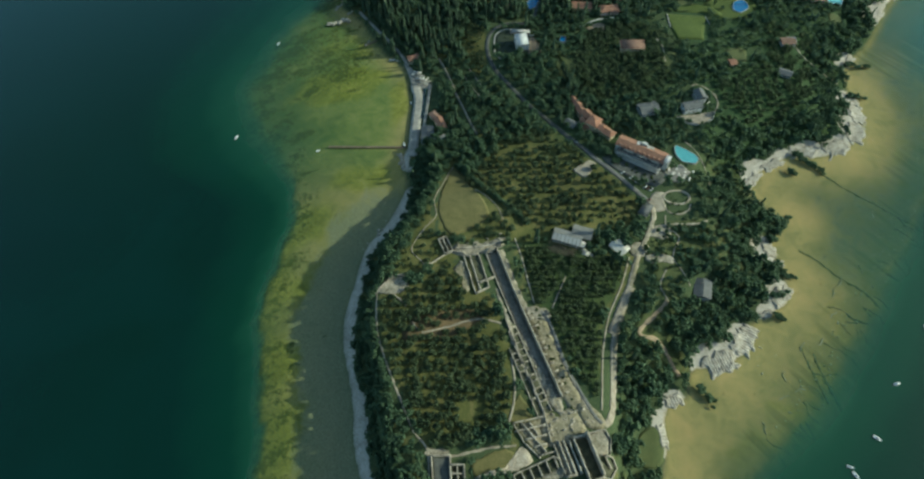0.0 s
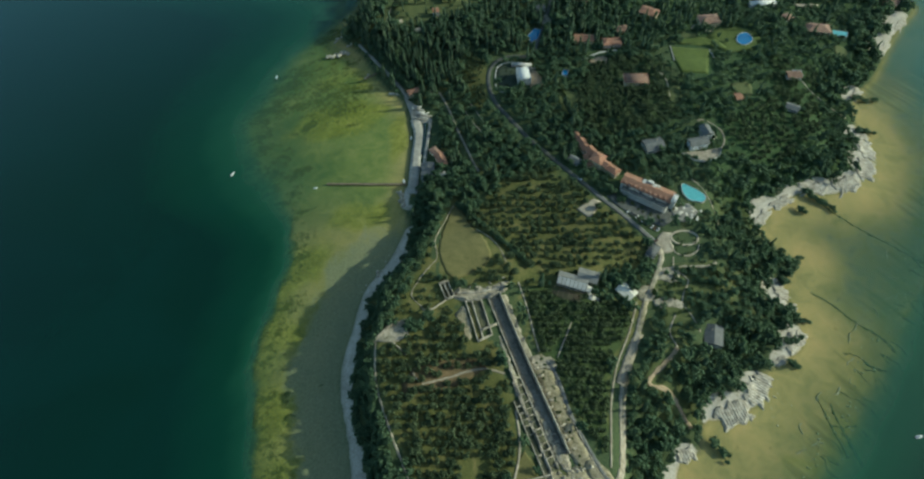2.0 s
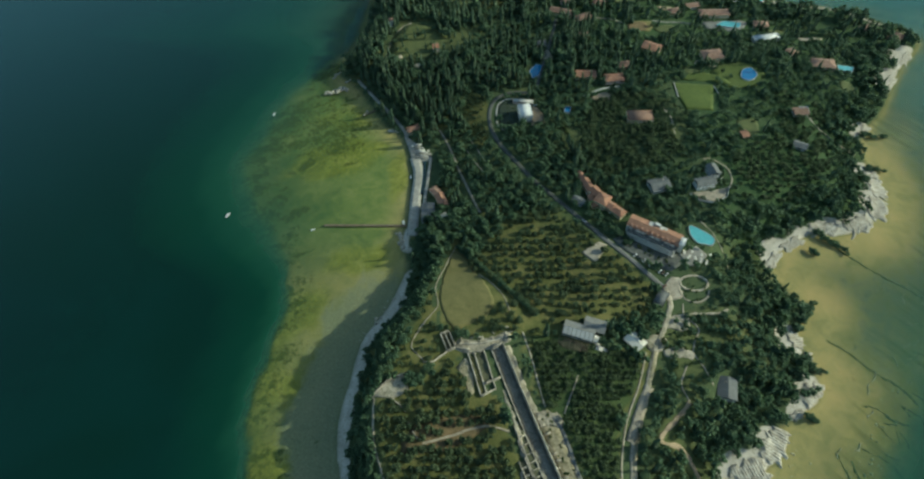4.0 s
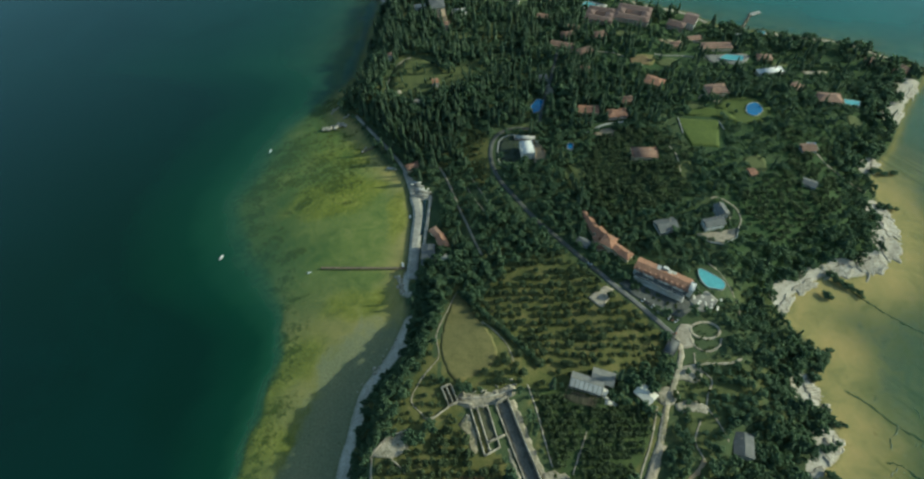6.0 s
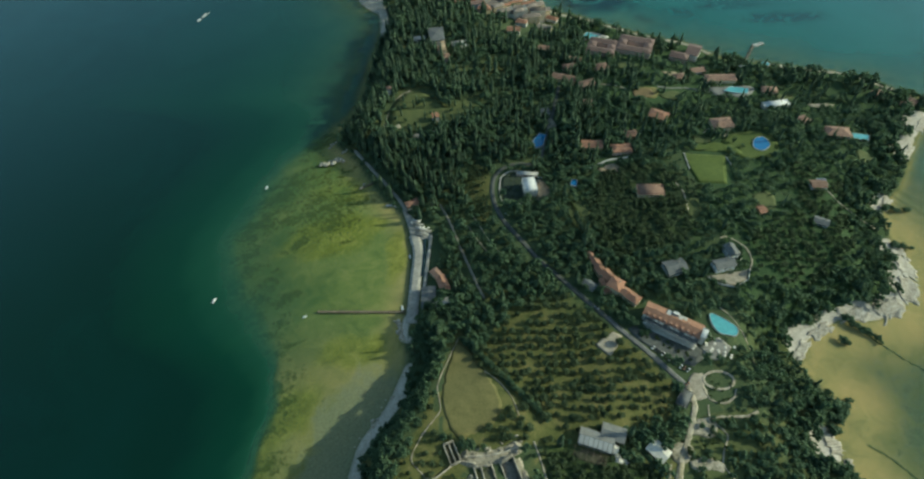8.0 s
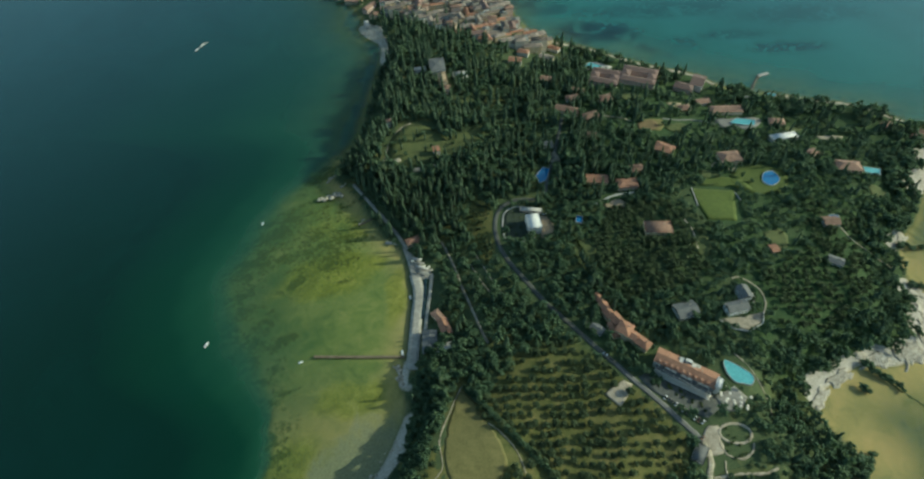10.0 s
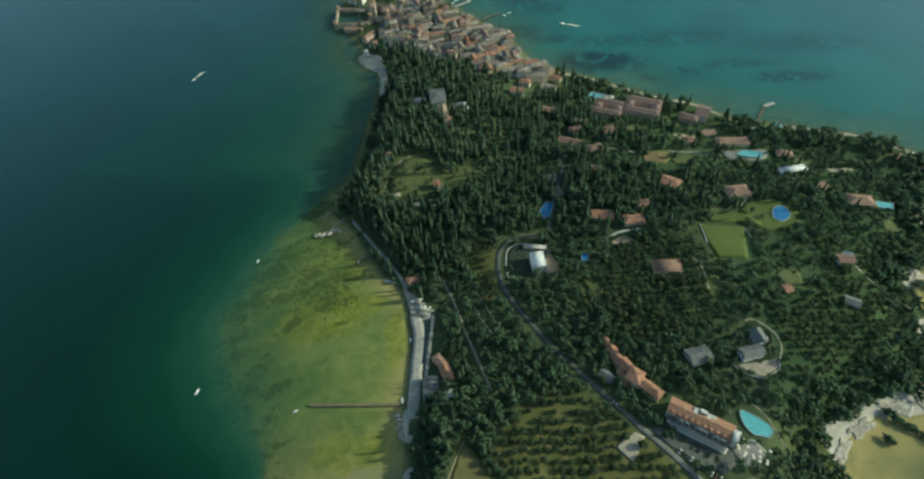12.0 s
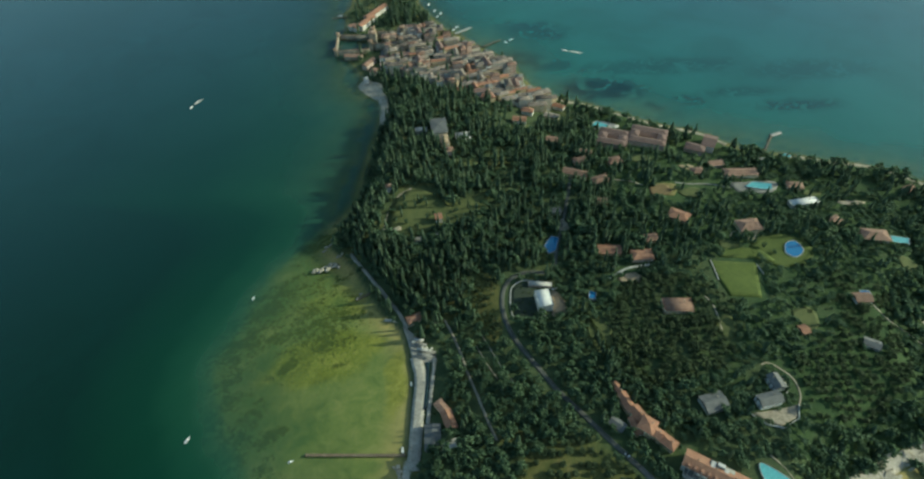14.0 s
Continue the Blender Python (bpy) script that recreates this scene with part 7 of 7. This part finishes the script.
bmesh.ops.create_cone(bm, cap_ends=True, segments=10, radius1=0.32, radius2=0.32, depth=0.22, matrix=Matrix.Rotation(math.pi / 2, 4, "X"))
WHEEL = bpy.data.meshes.new("wheel")
bm.to_mesh(WHEEL)
bm.free()
WHEEL.materials.append(ASPHALT)


def car(x, y, turn, colour, lift=0.4):
    t = thing("car", pose(x, y, float(ground(x, y)) + lift, 0, 0, turn), f"{colour} car parked on asphalt", "car", "parked cars")
    part("body", CAR_BODY[colour], t)
    part("cabin", CAR_CABIN, t)
    for a in (-1.3, 1.3):
        for b in (-0.8, 0.8):
            part("wheel", WHEEL, t).location = (a, b, 0.32)


q = random.Random(3)
tones = ("white", "grey", "dark", "white", "red")
for i in range(11):
    f = i / 10
    car(146 + 24 * f + q.uniform(-0.5, 0.5), 334 - 22 * f + q.uniform(-0.5, 0.5), 40 + q.uniform(-8, 8), tones[i % 5])
for i in range(22):
    car(-122 + 2.7 * i, 1186 + (i % 2) * -10 - 0.15 * i, 90 + q.uniform(-4, 4), tones[q.randrange(5)])
for x, y, turn in ((30, 500, -60), (70, 552, 20), (104, 376, -40), (98, 650, 75), (166, 300, 30)):
    car(x, y, turn, tones[q.randrange(5)], 0.5)
bm = bmesh.new()
bmesh.ops.create_cone(bm, cap_ends=True, segments=8, radius1=1.35, radius2=0.1, depth=0.55)
CANOPY = bpy.data.meshes.new("canopy")
bm.to_mesh(CANOPY)
bm.free()
CANOPY.materials.append(FABRIC)
POLE = boxes("pole", [(-0.05, -0.05, 0, 0.05, 0.05, 2.5)], FRAME)


def parasol(x, y, group):
    t = thing("parasol", pose(x, y, float(ground(x, y)) + 0.45, 0, 0, q.uniform(0, 90)), "cream canvas parasol on a slim white pole", "parasol", group)
    part("canopy", CANOPY, t).location = (0, 0, 2.5)
    part("pole", POLE, t)


for i in range(5):
    for j in range(4):
        if q.random() < 0.7:
            parasol(189 + 4.8 * i + 1.5 * j + q.uniform(-1.8, 1.8), 330 + 3.8 * j - 2.2 * i + q.uniform(-1.8, 1.8), "parasols of the hotel terrace")
for i in range(9):
    parasol(-74 + 2.4 * i + q.uniform(-0.5, 0.5), 500 - 1.2 * i + q.uniform(-2, 2), "parasols of the landing place")

# ---- planting ----
CLEAR.append([(-64, 512), (-46, 500), (-42, 470), (-42, 430), (-44, 400), (-60, 380), (-66, 380)])
CLEAR.append([(160, 284), (164, 312), (182, 318), (206, 316), (214, 304), (210, 286), (196, 278), (178, 276)])
CLEAR.append([(196, 370), (212, 372), (230, 358), (226, 346), (212, 336), (198, 346)])
CLEAR.append([(228, 582), (284, 578), (274, 516), (240, 520), (228, 536)])
def open_ground(x, y):
    ok = np.ones(np.shape(x), bool)
    for poly in CLEAR:
        ok &= ~inside(poly, x, y)
    for line, half in LANES:
        ok &= gap(line, x, y, False) > half
    return ok


GROVES = [(5.8, 7.0, 8.0, 0.05), (7.6, 8.4, 6.9, 0.10), (4.3, 5.4, 6.2, 0.02), (6.2, 6.8, 7.8, 0.06), (6.3, 6.9, 6.9, 0.12), (5.2, 6.0, 5.0, 0.10), (6.6, 7.6, 5.4, 0.30)]  # step, row, crown, gaps
grove_rows = []
for k, poly in enumerate(GROVE_POLYS):
    step, line, size, gaps = GROVES[k]
    x, y, r = scatter(poly, step, 20 + k, 0.45, line)
    y = y + 2.5 * wobble(x, y, 26, k)
    ok = open_ground(x, y) & (r.uniform(size=len(x)) > gaps + 0.25 * (wobble(x, y, 22, 9) > 0.55))
    grove_rows += [(a, b, s * r.uniform(0.9, 1.15), s * r.uniform(0.62, 0.85)) for a, b, s in zip(x[ok], y[ok], size * r.uniform(0.75, 1.3, ok.sum()))]
wood = [(x, y) for x, y in COAST]
x, y, r = scatter(wood, 5.5, 40, 0.75)
in_grove = np.zeros(len(x), bool)
for poly in GROVE_POLYS:
    in_grove |= inside(poly, x, y)
ok = open_ground(x, y) & ~in_grove & (gap(COAST, x, y) > 4 + 14 * rockiness(x, y)) & (y < 1420)
town = (y > 940 + 0.28 * (60 - x)) & (x < 140) & ((y < 1180) | (x < -150))
ok &= ~town | (r.uniform(size=len(x)) < 0.16)
ok &= r.uniform(size=len(x)) > 0.04 + 0.36 * smooth(620, 690, y) + 0.16 * np.maximum(smooth(560, 640, y) * smooth(100, 200, x), smooth(190, 230, x) * smooth(290, 340, y)) + 0.3 * smooth(0.45, 0.75, wobble(x, y, 17, 11))
x, y = x[ok], y[ok]
steep_wood = smooth(75, 45, np.hypot((x + 75) * 0.9, (y - 585) * 0.75))
spire = np.clip(0.03 + 0.5 * steep_wood + 0.32 * smooth(550, 620, y) * smooth(360, 200, x) + 0.04 * smooth(560, 640, y) + 0.30 * smooth(0.2, 0.6, wobble(x, y, 38, 13)) * smooth(560, 640, y), 0, 0.36)
pick = r.uniform(size=len(x))
oak_rows, cypress_rows = [], []
near_shore = smooth(60, 20, gap(COAST, x, y)) * (x > 100)
for a, b, c, q, rim in zip(x, y, pick, spire, near_shore):
    if c < q and not (a < 0 and b < 340):
        tall_one = r.uniform(13, 25) if a < 150 else r.uniform(9, 18)
        cypress_rows.append((a, b, r.uniform(3.8, 5.6) * (1.2 if b > 700 else 1.0), tall_one))
    else:
        s = r.uniform(0.6, 1.0) + 0.75 * r.uniform() ** 3
        s *= (1 + 0.2 * rim) * (r.uniform(0.9, 1.5) if b > 590 else 1.0)
        low = 0.72 if a > 190 and rim < 0.4 else 1.0
        if a < -30 and b < 330:
            s = 0.75 + 0.25 * s
        oak_rows.append((a, b, 8.0 * s * low ** 0.4, 7.4 * s * low * (r.uniform(0.95, 1.15) if a < -30 and b < 340 else r.uniform(0.8, 1.25))))
brow = rounded(EAST_SHORE[:15], 5.0)  # a close row of trees along the brow of the eastern cliff
for a, b in brow[: int(len(brow) * 0.62)]:
    a, b = a + r.uniform(28, 35), b + r.uniform(-1.5, 1.5)
    if bool(open_ground(np.array([a]), np.array([b]))[0]):
        oak_rows.append((a, b, r.uniform(7.0, 9.5), r.uniform(8.4, 9.8)))
for a, b, w, d in HOMES:
    for i in range(9 if b > 560 else 4):
        way = r.uniform(2.6, 6.8)  # mostly before the house and beside it
        p, q = a + (w * 0.5 + r.uniform(1.5, 5)) * math.cos(way), b + (d * 0.5 + r.uniform(2, 6)) * math.sin(way)
        if not open_ground(np.array([p]), np.array([q]))[0]:
            continue
        if r.uniform() < 0.55 and b > 560:
            cypress_rows.append((p, q, r.uniform(3.2, 4.8), r.uniform(9, 17)))
        else:
            oak_rows.append((p, q, r.uniform(5, 8), r.uniform(5, 8)))
for kind, rows, far, label in (
    ("olive", grove_rows, "olive_grove", "rows of grey-green olive trees farther off"),
    ("oak", oak_rows, "woodland", "dense dark green broadleaf woodland"),
    ("cypress", cypress_rows, "cypress_wood", "many slender dark cypresses among the houses"),
):
    rows.sort(key=lambda row: abs(row[1] - 330) + 0.4 * abs(row[0]))
    near = 95 if kind == "oak" else 200
    for k, (a, b, wide, tall) in enumerate(rows[:near]):
        plant(kind, a, b, wide, tall, k)
    plant_mass(far, kind, rows[near:], label, "woodland" if kind != "olive" else "olive grove")
hedges = (([(-20, 351), (1, 327), (24, 298), (47, 270)], 5.0, "dark clipped hedge between meadow and grove"),
          ([(122, 470), (134, 452), (146, 428), (156, 404)], 3.0, "dark hedge row above the annex"),
          ([(96, 520), (104, 496), (110, 470), (112, 448)], 3.2, "dark hedge row along the meadow strip"),
          ([(150, 396), (164, 392), (178, 388), (192, 384)], 1.6, "clipped garden hedge behind the hotel"),
          ([(146, 384), (162, 402), (170, 398)], 1.6, "clipped garden hedge in the parterre"),
          ([(226, 540), (206, 544), (190, 540)], 2.0, "hedge at the end of the lawn"))
for points, wide, label in hedges:
    line = bent(points, 1.3)
    r = np.random.RandomState(len(line))
    before = set(bpy.data.objects)
    plant_mass("hedge", "oak" if wide > 3.3 else "bush", [(a + r.uniform(-0.4, 0.4), b + r.uniform(-0.4, 0.4), wide * r.uniform(0.9, 1.4), wide * r.uniform(0.8, 1.2)) for a, b in line], label, "hedge")
    for ob in set(bpy.data.objects) - before:
        del ob["kind"]
spits = (((184, 124), (192, 109), 8), ((262, 188), (268, 184), 5), ((288, 276), (304, 290), 14), ((280, 262), (292, 282), 8), ((332, 370), (358, 343), 18), ((322, 346), (328, 342), 4),
         ((428, 501), (460, 497), 10), ((416, 451), (434, 448), 6), ((274, 232), (290, 226), 8), ((262, 206), (280, 212), 3), ((440, 520), (462, 536), 9))
k = 0
for (x0, y0), (x1, y1), n in spits:
    for i in range(n):
        q = random.Random(900 + k)
        f = (i + q.random()) / n
        plant("oak", x0 + (x1 - x0) * f + q.uniform(-1.8, 1.8), y0 + (y1 - y0) * f + q.uniform(-1.8, 1.8), q.uniform(7.0, 10.5) * (1.1 - 0.5 * f), q.uniform(4, 6.5) * (1.1 - 0.5 * f), k)
        k += 1
for x0, y0, x1, y1, n in ((-104, 634, -10, 698, 34), (284, 568, 342, 610, 12)):
    for i in range(n):
        q = random.Random(1500 + k)
        x, y = q.uniform(x0, x1), q.uniform(y0, y1)
        k += 1
        if math.dist((x, y), (327, 591)) < 17:
            continue
        if q.random() < 0.5:
            plant("cypress", x, y, q.uniform(2.6, 3.4), q.uniform(9, 16), k)
        else:
            plant("oak", x, y, q.uniform(5, 9), q.uniform(5, 8), k)
for i in range(95):
    q = random.Random(2600 + i)
    x, y = q.uniform(150, 222), q.uniform(206, 282)
    line_gap = min(float(gap(line, np.array([x]), np.array([y]), False)[0]) - half for line, half in LANES)
    if inside([(152, 262), (176, 274), (214, 280), (224, 266), (200, 238), (180, 212), (158, 206), (150, 236)], np.array([x]), np.array([y]))[0] and line_gap > -3.0:
        plant("oak" if i % 5 < 3 else "bush", x, y, q.uniform(3.0, 6.5), q.uniform(2.5, 5.0), i)
for i in range(12):
    q = random.Random(3100 + i)
    plant("bush", 29 + 18 * q.random(), 519 + 36 * q.random(), q.uniform(2, 4), q.uniform(1.2, 2.2), i)
for i in range(13):
    q = random.Random(3300 + i)
    plant("cypress", 101 + 13 * i / 12 + q.uniform(-2, 2), 489 + -48 * i / 12 + q.uniform(-1, 1), q.uniform(3.2, 4.4), q.uniform(11, 17), i)
slope_line = bent([(-156, 640), (-130, 610), (-106, 583), (-88, 556), (-74, 541)], 1.6)
for i, (a, b) in enumerate(slope_line):
    q = random.Random(3500 + i)
    plant("cypress" if q.random() < 0.7 else "oak", a + q.uniform(-3, 9), b + q.uniform(-3, 7), q.uniform(4, 6), q.uniform(13, 21), i)
for i in range(26):
    q = random.Random(3700 + i)
    plant("bush", q.uniform(-52, -43), q.uniform(384, 505), q.uniform(2, 4.5), q.uniform(1.5, 3), i)
for i in range(34):
    q = random.Random(3900 + i)
    f, g = q.random(), q.random()
    if i < 16:
        plant("bush", 136 + 38 * f + 6 * g, 350 - 29 * f + 6 * g - 3, q.uniform(2, 4), q.uniform(1.5, 3), i)
    else:
        plant("bush", 182 + 22 * f, 279 + 30 * g, q.uniform(1.6, 3.2), q.uniform(1.2, 2.4), i)
for i in range(44):
    q = random.Random(4100 + i)
    x, y = q.uniform(178, 224), q.uniform(206, 276)
    if min(float(gap(line, np.array([x]), np.array([y]), False)[0]) - half for line, half in LANES) > 0.5 and math.dist((x, y), (197, 206)) > 15:
        plant("oak", x, y, q.uniform(5, 9), q.uniform(4, 7.5), i)
for i in range(9):
    q = random.Random(4300 + i)
    plant("oak", 132 + 15 * q.random(), 347 + 12 * q.random(), q.uniform(4, 6.5), q.uniform(3.5, 5.5), i)
for i in range(9):
    q = random.Random(4500 + i)
    plant("oak", 122 - 1.6 * i + q.uniform(-0.8, 0.8), 166 - 8.2 * i + q.uniform(-1, 1), q.uniform(5.5, 7), q.uniform(6, 8), i)
for i in range(30):
    q = random.Random(4700 + i)
    s = 62 + 90 * q.random()
    x, y = site(s, q.uniform(10, 19))
    plant("bush", x, y, q.uniform(1.4, 3.2), q.uniform(0.8, 1.8), i)
for i in range(14):
    q = random.Random(4900 + i)
    plant("oak", q.uniform(-55, -44), 366 + 2.2 * i + q.uniform(-1, 1), q.uniform(6, 8.5), q.uniform(8, 11), i)
